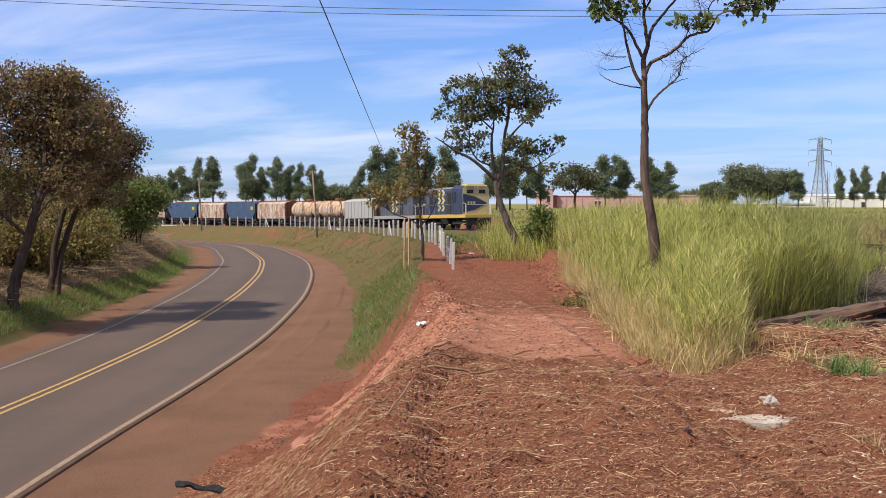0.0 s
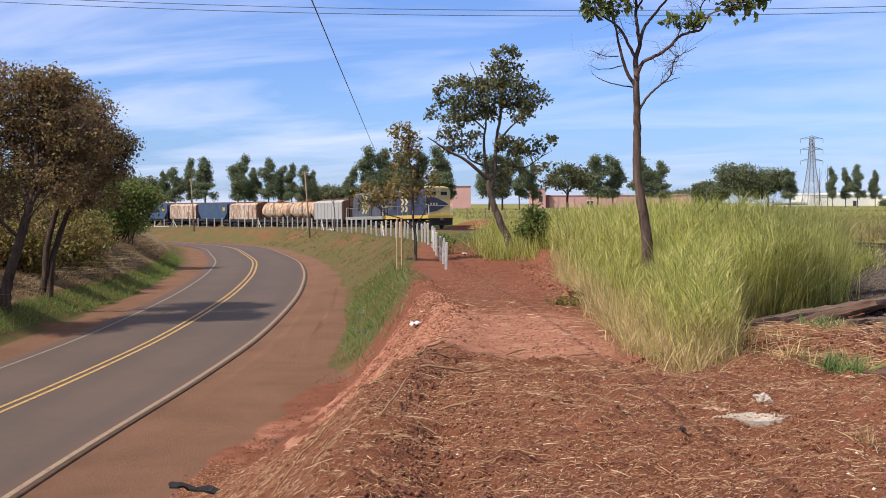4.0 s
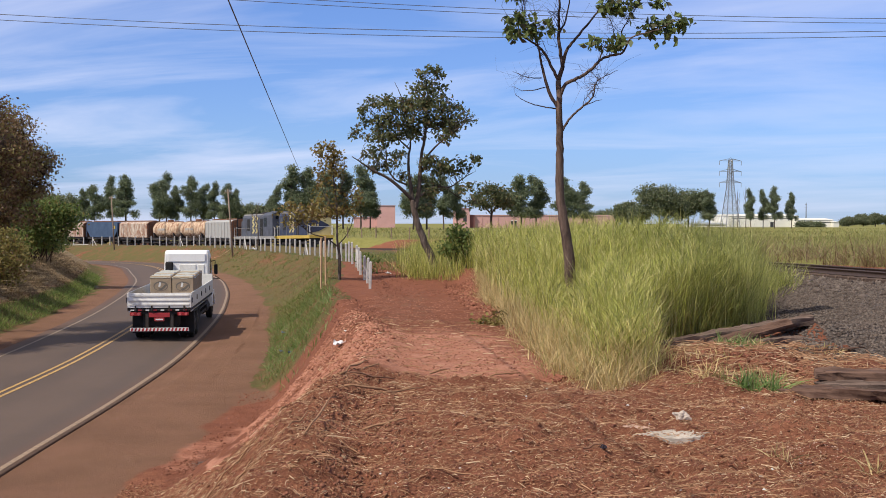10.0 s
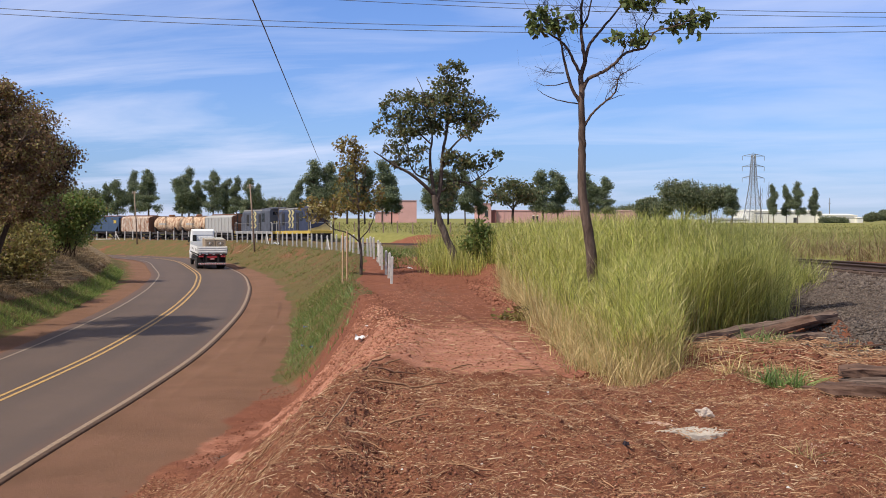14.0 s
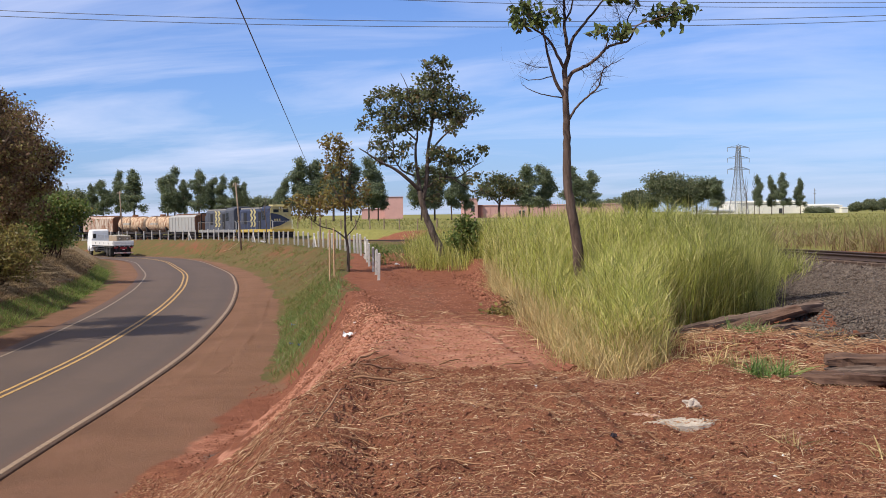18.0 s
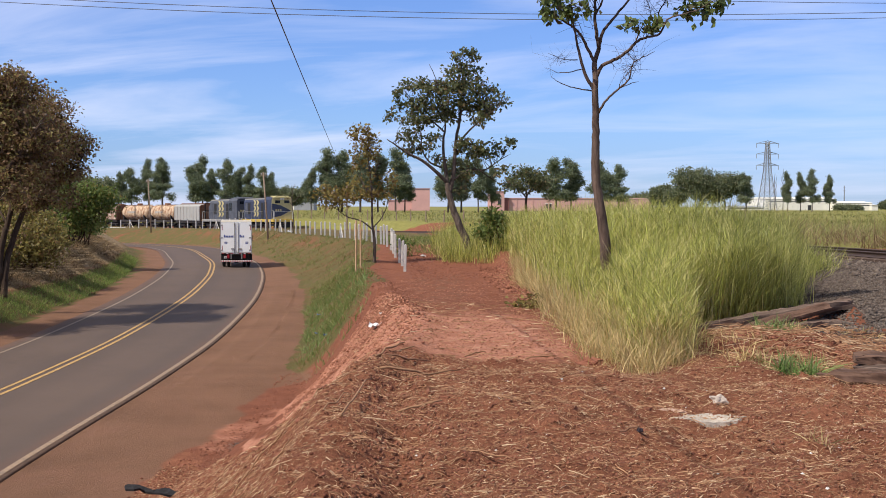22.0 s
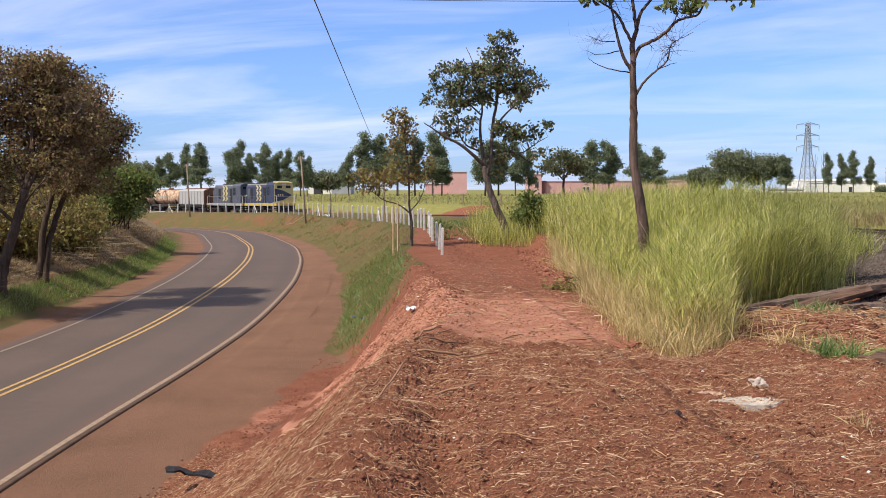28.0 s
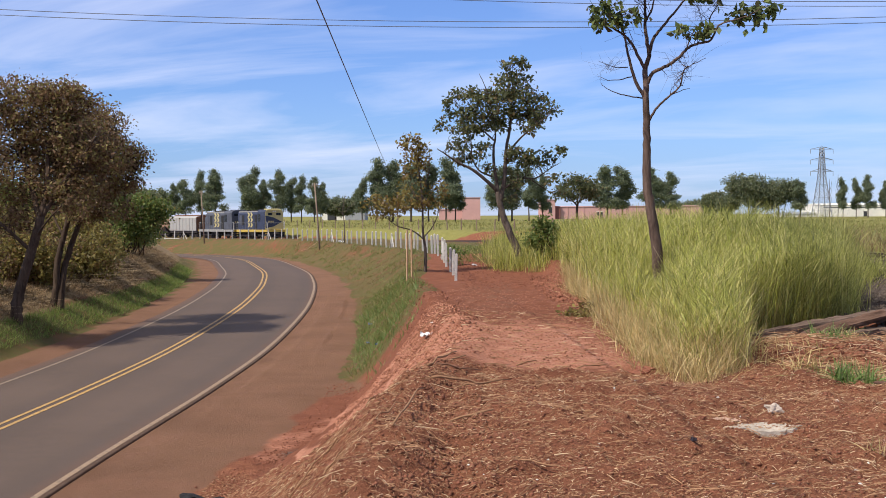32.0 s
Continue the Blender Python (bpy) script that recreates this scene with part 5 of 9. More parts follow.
for a_, h_, sd in ((0.3156, 13.6, 1), (0.3225, 15.0, 2)):
    tree("bare_poplar", (a_ * 425, 425, 0), [([(0, 0, -0.3), (0.15, 0, h_ * 0.45), (-0.1, 0, h_ * 0.8), (0.05, 0, h_)], 0.16, 0.05)]
         + [([(0, 0, h_ * f), (g_ * 0.5, 0.1, h_ * (f + 0.09)), (g_ * 0.75, 0.1, h_ * (f + 0.24))], 0.09, 0.03) for f, g_ in ((0.3, 1), (0.42, -1), (0.52, 1), (0.63, -1), (0.7, 1))],
         [], "distant bare slender tree before the factory", (M_BARK_GREY, M_LEAF_EUC), 240 + sd, sides=5, group="far row of trees")


M_LEAF_DOME = leaf("dark_dome_leaves", rgb(0.070, 0.095, 0.055), rgb(0.24, 0.27, 0.14), rgb(0.32, 0.31, 0.19), 0.15, 0.38)


def round_tree(at, w, h, seed, label="distant round-headed dark green tree", mat=None, grp="far row of trees"):
    rng = np.random.default_rng(seed)
    blobs = [((rng.uniform(-0.55, 0.55) * w, rng.normal(0, 1), h * rng.uniform(0.38, 0.76)), (w * 0.34, w * 0.3, h * 0.24), 70) for _ in range(7)] + [((0, 0, h * 0.68), (w * 0.5, w * 0.4, h * 0.30), 120)]
    limbs = [([(0, 0, -0.3), (0.1, 0, h * 0.25), (0, 0.1, h * 0.5)], 0.35, 0.2)] + [([(0, 0, h * 0.3), (s * w * 0.25, 0, h * 0.5), (s * w * 0.4, 0, h * 0.62)], 0.2, 0.06) for s in (-1, 1)]
    return tree("round_tree", at, limbs, blobs, label, (M_BARK_DARK, mat or M_LEAF_DOME), seed, 0.65, 20, 1.2, sides=6, group=grp, twig_r=0.05)


for k, (a, d, w, h) in enumerate(((0.2490, 400, 14.5, 15.5), (0.2735, 405, 9.4, 13.8), (0.2190, 420, 6.0, 9.0), (0.2320, 412, 5.0, 7.5))):
    round_tree((a * d, d, 0), w, h, 300 + k)
for k, (a, d, w, h) in enumerate(((0.411, 700, 9, 5.4), (0.4235, 705, 7, 7.4), (0.434, 700, 7, 8.2), (0.4435, 708, 9, 6.2), (0.4545, 700, 10, 7.2), (0.4665, 704, 10, 7.8), (0.480, 700, 12, 7.6), (0.371, 530, 2.6, 1.9), (0.3775, 530, 3.0, 1.7), (0.384, 530, 2.6, 1.5), (0.203, 520, 20, 7), (0.213, 520, 16, 8), (-0.09, 420, 16, 8), (-0.245, 340, 14, 10), (-0.27, 345, 14, 11), (-0.30, 345, 16, 12), (-0.33, 345, 16, 12), (-0.365, 340, 16, 12), (-0.40, 340, 18, 12))):
    round_tree((a * d, d, 0), w, h, 330 + k, "low distant tree on the horizon")

# ---- grasses ----
M_GRASS_TALL = leaf("tall_grass_blades", rgb(0.042, 0.060, 0.012), rgb(0.60, 0.61, 0.135), rgb(0.78, 0.68, 0.28), 0.18, 0.34, 0.42)
M_GRASS_DRY = leaf("dry_grass_blades", rgb(0.36, 0.25, 0.10), rgb(0.82, 0.64, 0.32), rgb(0.30, 0.28, 0.09), 0.2, 0.35, 0.7)
M_GRASS_LOW = leaf("short_turf_blades", rgb(0.09, 0.14, 0.03), rgb(0.23, 0.28, 0.075), rgb(0.38, 0.31, 0.13), 0.2, 0.4, 0.6)
M_TURF_DRY = leaf("faded_turf_blades", rgb(0.12, 0.085, 0.035), rgb(0.25, 0.185, 0.075), rgb(0.14, 0.15, 0.045), 0.25, 0.35, 0.7)
M_WEED = leaf("bluish_weed_blades", rgb(0.09, 0.165, 0.042), rgb(0.28, 0.39, 0.115), rgb(0.35, 0.32, 0.15), 0.15, 0.4, 0.5)


def inside(x, y, poly):
    p = np.array(poly, float)
    q = np.roll(p, -1, 0)
    r = np.zeros(len(x), bool)
    for (x0, y0), (x1, y1) in zip(p, q):
        c = ((y0 > y) != (y1 > y)) & (x < (x1 - x0) * (y - y0) / (y1 - y0 + 1e-12) + x0)
        r ^= c
    return r


def scatter(poly, n, rng):
    p = np.array(poly, float)
    lo, hi = p.min(0), p.max(0)
    out = []
    got = 0
    while got < n:
        c = rng.uniform(lo, hi, (n * 3, 2))
        c = c[inside(c[:, 0], c[:, 1], poly)]
        out.append(c)
        got += len(c)
    return np.vstack(out)[:n]


def blades(name, xy, height, width, lean, mat, rng, segs=3, bend=0.45, sink=0.03, wind=(0.0, 0.0)):
    """Blades standing at xy on the ground; arrays or numbers for height and width."""
    n = len(xy)
    h = np.broadcast_to(np.asarray(height, float), (n,)) * rng.uniform(0.65, 1.15, n)
    base = np.stack([xy[:, 0], xy[:, 1], on_ground(xy[:, 0], xy[:, 1]) - sink], 1)
    a = rng.uniform(0, 2 * math.pi, n)
    l = np.minimum(rng.gamma(2.0, lean / 2, n), 1.6) * h
    dirn = np.stack([np.cos(a) + wind[0], np.sin(a) + wind[1], np.zeros(n)], 1)
    tip = base + dirn * l[:, None] + np.stack([np.zeros(n), np.zeros(n), h], 1)
    bd = dirn * (l * bend)[:, None] - np.array([0, 0, 1.0]) * (l * bend * 0.6)[:, None]
    w = np.broadcast_to(np.asarray(width, float), (n,)) * rng.uniform(0.6, 1.3, n)
    return ribbons(name, base, tip, bd, w, mat, segs, rng)


def tufted(poly, n, per, spread, rng):
    c = scatter(poly, max(1, n // per), rng)
    c = np.repeat(c, per, 0)
    return c + rng.normal(0, spread, c.shape)


rng = np.random.default_rng(71)
STAND = [(2.62, 13.4), (2.66, 12.6), (2.80, 12.3), (2.98, 12.7), (3.2, 13.7), (3.4, 14.9), (3.75, 16.5), (4.3, 16.95), (5.2, 17.35), (6.0, 18.2), (6.5, 19.6), (7.8, 23.5), (8.5, 28), (8.2, 34), (7.6, 42), (6.8, 52), (6.3, 62), (5.3, 60), (5.0, 50), (4.5, 41), (3.7, 31), (3.35, 25), (2.9, 18), (2.7, 15)]
xy = np.vstack([tufted(STAND, 22000, 9, 0.13, rng), tufted([p for p in STAND if p[1] < 30], 20000, 9, 0.12, rng), tufted([p for p in STAND if p[1] < 18.3], 9000, 9, 0.10, rng)])
depth = np.clip((xy[:, 1] - 12.5) / 6, 0, 1)
edge = np.interp(xy[:, 0] - np.interp(xy[:, 1], [12, 18, 25, 31, 41, 60], [2.3, 2.5, 3.0, 3.3, 4.2, 5.0]), [0, 0.9], [0, 1])
bear = xy[:, 0] / xy[:, 1]
hh = np.interp(xy[:, 1], [12.5, 15, 18, 21, 24, 28, 36, 60], [0.62, 0.95, 1.08, 1.25, 1.42, 1.55, 1.80, 1.90]) * (1 + 0.10 * ease((bear - 0.235) / 0.05)) * (0.72 + 0.28 * np.minimum(1, edge + 0.1)) * rng.uniform(0.72, 1.15, len(xy))
# the grass is thin and low before the foot of the slender tree
hh = hh * (1 - 0.5 * np.exp(-((bear - 0.173) / 0.011) ** 2) * (xy[:, 1] > 14.5) * (xy[:, 1] < 20.6))
# nearly the tall grass's hue, about a fifth darker
M_GRASS_DARKER = leaf("darker_grass_blades", rgb(0.045, 0.058, 0.014), rgb(0.48, 0.49, 0.125), rgb(0.66, 0.60, 0.24), 0.16, 0.45, 0.45)
M_STALK = leaf("pale_grass_stalks", rgb(0.46, 0.38, 0.15), rgb(0.80, 0.72, 0.38), rgb(0.16, 0.15, 0.05), 0.3, 0.2, 0.6)
# blades right of this bearing take the darker grass colour
darkish = ease((bear - 0.262 + rng.normal(0, 0.012, len(xy))) / 0.02) > 0.5
ks = rng.permutation(len(xy))[:30000]
for nm, pick, mt, lab in (("tall_grass", ks[~darkish[ks]], M_GRASS_TALL, "stand of tall yellow-green guinea grass"), ("tall_grass", ks[darkish[ks]], M_GRASS_DARKER, "darker right side of the tall guinea grass")):
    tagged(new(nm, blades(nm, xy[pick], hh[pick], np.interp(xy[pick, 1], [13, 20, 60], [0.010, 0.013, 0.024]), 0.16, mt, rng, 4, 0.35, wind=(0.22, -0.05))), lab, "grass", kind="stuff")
# leaves that leave the stems and arch over
k = rng.integers(0, len(xy), 215000)
lz = rng.uniform(0.05, 0.9, len(k)) * hh[k]
az = rng.uniform(0, 2 * math.pi, len(k))
ll = rng.uniform(0.12, 0.36, len(k)) * np.interp(xy[k, 1], [13, 30, 60], [0.9, 1.2, 1.8])
lb = np.stack([xy[k, 0] + rng.normal(0, 0.05, len(k)), xy[k, 1] + rng.normal(0, 0.05, len(k)), on_ground(xy[k, 0], xy[k, 1]) + lz], 1)
ld = np.stack([np.cos(az) + 0.35, np.sin(az), rng.uniform(0.9, 3.6, len(k))], 1)
ld /= np.linalg.norm(ld, axis=1)[:, None]
drop = np.stack([np.cos(az), np.sin(az), -rng.uniform(0.3, 1.6, len(k))], 1) * (ll * 0.25)[:, None]
lw = rng.uniform(0.004, 0.010, len(k)) * np.interp(xy[k, 1], [14, 20, 60], [0.9, 1.1, 2.0])
low = (lz < 0.50 * rng.uniform(0.4, 1.0, len(k))) & (xy[k, 1] < 22) & (rng.uniform(0, 1, len(k)) < 0.85) & ~darkish[k]
for pick, mt, lab in ((~low & ~darkish[k], M_GRASS_TALL, "arching leaves of the tall guinea grass"), (darkish[k], M_GRASS_DARKER, "darker arching leaves of the guinea grass"), (low, M_GRASS_DRY, "bleached lower leaves of the guinea grass")):
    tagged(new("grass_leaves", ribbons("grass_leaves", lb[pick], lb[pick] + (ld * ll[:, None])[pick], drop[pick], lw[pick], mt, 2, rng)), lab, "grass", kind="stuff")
ks = rng.integers(0, len(xy), 15000)
ks = ks[~darkish[ks]]
tagged(new("grass_stalks", blades("grass_stalks", xy[ks] + rng.normal(0, 0.05, (len(ks), 2)), hh[ks] * rng.uniform(0.6, 1.05, len(ks)), np.interp(xy[ks, 1], [13, 60], [0.009, 0.018]), 0.22, M_STALK, rng, 3, 0.3, wind=(0.2, 0.0))),
       "pale straw-coloured stalks among the tall guinea grass", "grass", kind="stuff")
# weeds that creep on to the ballast before the rails
xw = tufted([(8.2, 25), (10.0, 27.5), (10.9, 30), (10.6, 36), (9.2, 40), (8.4, 32)], 5200, 14, 0.2, rng)
tagged(new("tall_grass", blades("tall_grass", xw, rng.uniform(0.25, 0.75, len(xw)), 0.016, 0.4, M_GRASS_DARKER, rng, 3, 0.5)), "dark green weeds creeping on to the ballast", "grass", kind="stuff")
xy2 = np.vstack([tufted([(2.2, 13.4), (2.3, 12.1), (2.55, 11.75), (2.85, 12.2), (3.4, 13.5), (3.1, 13.6), (2.8, 12.9), (2.6, 13.6), (2.6, 16.5), (2.4, 16.5)], 3600, 16, 0.12, rng),
                 tufted([(2.45, 15), (2.6, 17.5), (3.15, 25), (3.5, 31), (4.4, 41), (4.95, 48), (4.75, 48), (4.2, 41), (3.3, 31), (3.0, 25), (2.4, 17.5)], 4600, 16, 0.12, rng)])
tagged(new("dry_grass", blades("dry_grass", xy2, rng.uniform(0.18, 0.62, len(xy2)) * np.interp(xy2[:, 1], [13, 18], [0.75, 1.2]), 0.010, 0.38, M_GRASS_DRY, rng, 3, 0.7, wind=(0.1, -0.1))),
       "bleached dry grass at the edge of the tall stand", "grass", kind="stuff")
# the far side of the path, round the leafy tree and towards the railway
xy3 = tufted([(2.2, 54), (4.4, 53), (6.5, 60), (8.5, 72), (9.0, 92), (4.6, 92), (3.2, 74), (1.9, 62)], 15000, 12, 0.22, rng)
tagged(new("tall_grass", blades("tall_grass", xy3, rng.uniform(0.6, 1.5, len(xy3)), 0.02, 0.25, M_GRASS_TALL, rng, 3)), "tall green grass round the foot of a tree", "grass", kind="stuff")
xy4 = tufted([(0.2, 58), (3.2, 58), (3.6, 90), (-2.6, 92), (-0.4, 66)], 3600, 16, 0.22, rng)
tagged(new("low_weeds", blades("low_weeds", xy4, rng.uniform(0.12, 0.42, len(xy4)), 0.03, 0.5, M_GRASS_LOW, rng, 2)), "low green weeds at the end of the path", "weeds", kind="stuff")


def by_road(n, s0, s1, d0, d1, rng, fun=None):
    """Places along the road between two distances to its side."""
    s = rng.uniform(s0, s1, n)
    u = rng.uniform(0, 1, n)
    a = d0(s) if callable(d0) else d0
    b = d1(s) if callable(d1) else d1
    o = a + (b - a) * u
    x, y, h = along(ROAD, ROAD_S, s)
    return np.stack([x + np.cos(h) * o, y + np.sin(h) * o], 1)


TOE = lambda s: toe_of(s) + 0.1
CREST = crest_of
g1 = by_road(11000, 33.5, 62, TOE, lambda s: CREST(s) - 0.1, rng)
g1 = g1[fbm(g1[:, 0] * 0.8, g1[:, 1] * 0.8, 3, 61) > 0.40]
tagged(new("bank_grass", blades("bank_grass", g1, rng.uniform(0.10, 0.34, len(g1)), 0.016, 0.55, M_GRASS_LOW, rng, 2)), "patchy green grass on the outer bank", "grass", kind="stuff")
g2 = by_road(16000, 44, 128, TOE, lambda s: CREST(s) + 0.6, rng)
g2 = g2[fbm(g2[:, 0] * 0.3, g2[:, 1] * 0.3, 3, 63) > 0.42]
tagged(new("bank_grass", blades("bank_grass", g2, rng.uniform(0.05, 0.16, len(g2)), 0.022, 0.5, M_TURF_DRY, rng, 1)), "thin faded turf on the outer bank", "grass", kind="stuff")
gt = by_road(260, 40, 128, lambda s: TOE(s) + 0.2, lambda s: CREST(s) + 0.3, rng)
gt = np.repeat(gt, 26, 0) + rng.normal(0, 0.14, (260 * 26, 2))
tagged(new("bank_tufts", blades("bank_tufts", gt, rng.uniform(0.1, 0.32, len(gt)), 0.022, 0.6, M_GRASS_LOW, rng, 2)), "scattered grass tufts on the outer bank", "grass", kind="stuff")
g3 = by_road(17000, 28, 92, lambda s: -4.7 - 0.02 * np.abs(s - 60), lambda s: -6.25, rng)
tagged(new("verge_grass", blades("verge_grass", g3, rng.uniform(0.12, 0.36, len(g3)), 0.022, 0.5, leaf("lush_verge_blades", rgb(0.06, 0.105, 0.022), rgb(0.27, 0.36, 0.085), rgb(0.38, 0.35, 0.13), 0.12, 0.45, 0.6), rng, 2)), "lush green grass along the inner verge", "grass", kind="stuff")
g4 = by_road(62000, 26, 96, lambda s: -6.15, lambda s: -11.5, rng)
g4 = g4[fbm(g4[:, 0] * 1.1, g4[:, 1] * 1.1, 3, 69) > 0.44]
tagged(new("bank_straw", blades("bank_straw", g4, rng.uniform(0.10, 0.38, len(g4)), 0.026, 0.9, leaf("grey_dry_straw", rgb(0.11, 0.066, 0.034), rgb(0.50, 0.345, 0.195), rgb(0.075, 0.05, 0.025), 0.35, 0.2, 0.8), rng, 2, wind=(0.15, -0.1))), "matted dry straw on the inner bank", "grass", kind="stuff")
g6 = by_road(9000, 30, 88, lambda s: -6.9, lambda s: -8.4, rng)
g6 = g6[fbm(g6[:, 0] * 0.9, g6[:, 1] * 0.9, 3, 70) > 0.48]
tagged(new("bank_straw", blades("bank_straw", g6, rng.uniform(0.2, 0.6, len(g6)), 0.022, 0.9, leaf("bleached_bank_straw", rgb(0.22, 0.15, 0.08), rgb(0.66, 0.50, 0.30), rgb(0.06, 0.045, 0.025), 0.3, 0.25, 0.8), rng, 3, 1.0, wind=(0.8, -0.1))),
       "bleached straw hanging over the inner bank's cut", "grass", kind="stuff")
# broad weeds low on the outer bank
g5 = by_road(6400, 31, 52, lambda s: CREST(s) - 2.1, lambda s: CREST(s) - 0.05, rng)
g5 = g5[fbm(g5[:, 0] * 1.6, g5[:, 1] * 1.1, 3, 67) > 0.50]
ob = tagged(new("bank_weeds", blades("bank_weeds", g5, rng.uniform(0.10, 0.34, len(g5)), 0.020, 0.5, M_WEED, rng, 2)), "leafy bluish-green weeds on the outer bank", "weeds", kind="stuff")
# field beyond the railway, in tufts that grow coarser with distance
fr = []
for n, y0, y1, x0, x1 in ((15000, 24, 70, 15.5, 60), (20000, 70, 140, 3, 75), (12000, 140, 260, -40, 120), (6000, 260, 420, -120, 190)):
    c = np.stack([rng.uniform(x0, x1, n), rng.uniform(y0, y1, n)], 1)
    td, ts = nearest(TRACK, TRACK_S, c[:, 0], c[:, 1])
    fr.append(c[td > 5.2])
fxy = np.vstack(fr)
fd = np.hypot(fxy[:, 0], fxy[:, 1])
tagged(new("field_grass", blades("field_grass", fxy, np.interp(fd, [25, 120, 400], [0.36, 0.46, 0.40]), np.interp(fd, [25, 120, 400], [0.014, 0.05, 0.22]), 0.5, leaf("field_grass_blades", rgb(0.085, 0.10, 0.027), rgb(0.33, 0.325, 0.10), rgb(0.40, 0.32, 0.14), 0.2, 0.35, 0.6), rng, 2)),
       "yellow-green grass of the open field", "grass", kind="stuff")
fb = scatter([(16.4, 34), (18.2, 34), (17.9, 44), (16.2, 56), (14.8, 56), (15.9, 44)], 60, rng)
fb = np.repeat(fb, 50, 0) + rng.normal(0, 0.26, (60 * 50, 2))
tagged(new("dry_brush", blades("dry_brush", fb, rng.uniform(0.3, 1.15, len(fb)), 0.024, 0.45, leaf("rusty_brush", rgb(0.10, 0.055, 0.03), rgb(0.40, 0.27, 0.15), rgb(0.30, 0.30, 0.10), 0.35, 0.3), rng, 2)),
       "reddish dry brush beyond the rails", "brush", kind="stuff")


def weed_tuft(x, y, r, h, n, mat, label, seed, width=0.018):
    g = np.random.default_rng(seed)
    a, q = g.uniform(0, 2 * math.pi, n), r * np.sqrt(g.uniform(0, 1, n)) * 0.5
    p = np.stack([x + np.cos(a) * q, y + np.sin(a) * q], 1)
    ob = tagged(new("grass_tuft", blades("grass_tuft", p, h, width, 0.55, mat, g, 3, 0.7)), label, "grass", "tufts by the sleepers")
    return ob


for k, (x, y, r, h, n, mt, lab) in enumerate((
        (3.95, 11.75, 0.42, 0.27, 190, M_WEED, "fresh bluish-green grass tuft in the mulch"), (3.95, 13.5, 0.6, 0.18, 50, M_GRASS_DRY, "dry yellow grass tuft in the mulch"),
        (4.58, 14.5, 0.5, 0.26, 110, M_WEED, "green grass tuft beside the old sleepers"), (4.3, 12.4, 0.6, 0.17, 45, M_GRASS_DRY, "dry yellow grass tuft in the mulch"), (3.6, 12.2, 0.4, 0.25, 60, M_GRASS_DRY, "dry yellow grass tuft in the mulch"),
        (5.2, 15.9, 0.7, 0.20, 60, M_GRASS_DRY, "dry yellow grass tuft beside the old sleepers"), (3.20, 21.5, 0.7, 0.30, 110, M_WEED, "low green tuft at the edge of the path"), (3.12, 19.4, 0.4, 0.2, 50, M_WEED, "low green tuft at the edge of the path"),
        (2.95, 8.3, 0.16, 0.16, 20, M_GRASS_DRY, "small dead grass tuft in the mulch"), (3.5, 8.0, 0.12, 0.22, 14, M_GRASS_DRY, "small dead grass tuft in the mulch"), (6.0, 15.4, 0.6, 0.16, 40, M_GRASS_DRY, "dry yellow grass tuft beside the old sleepers"))):
    weed_tuft(x, y, r, h, n, mt, lab, 500 + k)
bush((2.45, 21.6, gz(2.45, 21.6) - 0.05), [((0, 0, 0.10), (0.42, 0.7, 0.12), 14), ((0.35, 1.2, 0.14), (0.3, 0.6, 0.14), 10)], "heap of withered dark weeds at the edge of the path", M_SCRUB, 58, 0.09, 22, 0.16)

# ---- straw, twigs and clods on the worked earth ----
def litter(n, poly, lo, hi, seed, width=0.008, lift=0.012):
    g = np.random.default_rng(seed)
    p = scatter(poly, n, g)
    ln = g.uniform(lo, hi, n) * g.uniform(0.4, 1.0, n)
    a = g.normal(0.15, 0.75, n) + g.integers(0, 2, n) * math.pi
    dx, dy = np.cos(a) * ln / 2, np.sin(a) * ln / 2
    z0, z1 = on_ground(p[:, 0] - dx, p[:, 1] - dy), on_ground(p[:, 0] + dx, p[:, 1] + dy)
    zm = on_ground(p[:, 0], p[:, 1])
    up = lift * g.uniform(0.4, 2.2, n)
    base = np.stack([p[:, 0] - dx, p[:, 1] - dy, np.maximum(z0, zm - 0.01) + up], 1)
    tip = np.stack([p[:, 0] + dx, p[:, 1] + dy, np.maximum(z1, zm - 0.01) + up * g.uniform(0.5, 1.6, n)], 1)
    # three-sided stalks
    d = tip - base
    s = np.stack([-d[:, 1], d[:, 0], np.zeros(n)], 1)
    s /= np.linalg.norm(s, axis=1)[:, None] + 1e-9
    w = (width * g.uniform(0.5, 1.4, n))[:, None]
    k = np.array([0, 0, 1.0]) * w * 0.8
    mid = (base + tip) / 2 + s * (g.normal(0, 0.04, n) * ln)[:, None] + np.stack([np.zeros(n), np.zeros(n), np.abs(g.normal(0, 0.003, n))], 1)
    mid[:, 2] = np.maximum(mid[:, 2], zm + 0.003)
    v = np.stack([base - s * w / 2, base + s * w / 2, base + k, mid - s * w / 2, mid + s * w / 2, mid + k, tip - s * w / 3, tip + s * w / 3, tip + k * 0.7], 1)
    q = np.array([[0, 1, 4, 3], [1, 2, 5, 4], [2, 0, 3, 5], [3, 4, 7, 6], [4, 5, 8, 7], [5, 3, 6, 8]])
    return quads_mesh("straw", v.reshape(-1, 3), (np.arange(n)[:, None, None] * 9 + q[None]).reshape(-1, 4), M_STRAW)


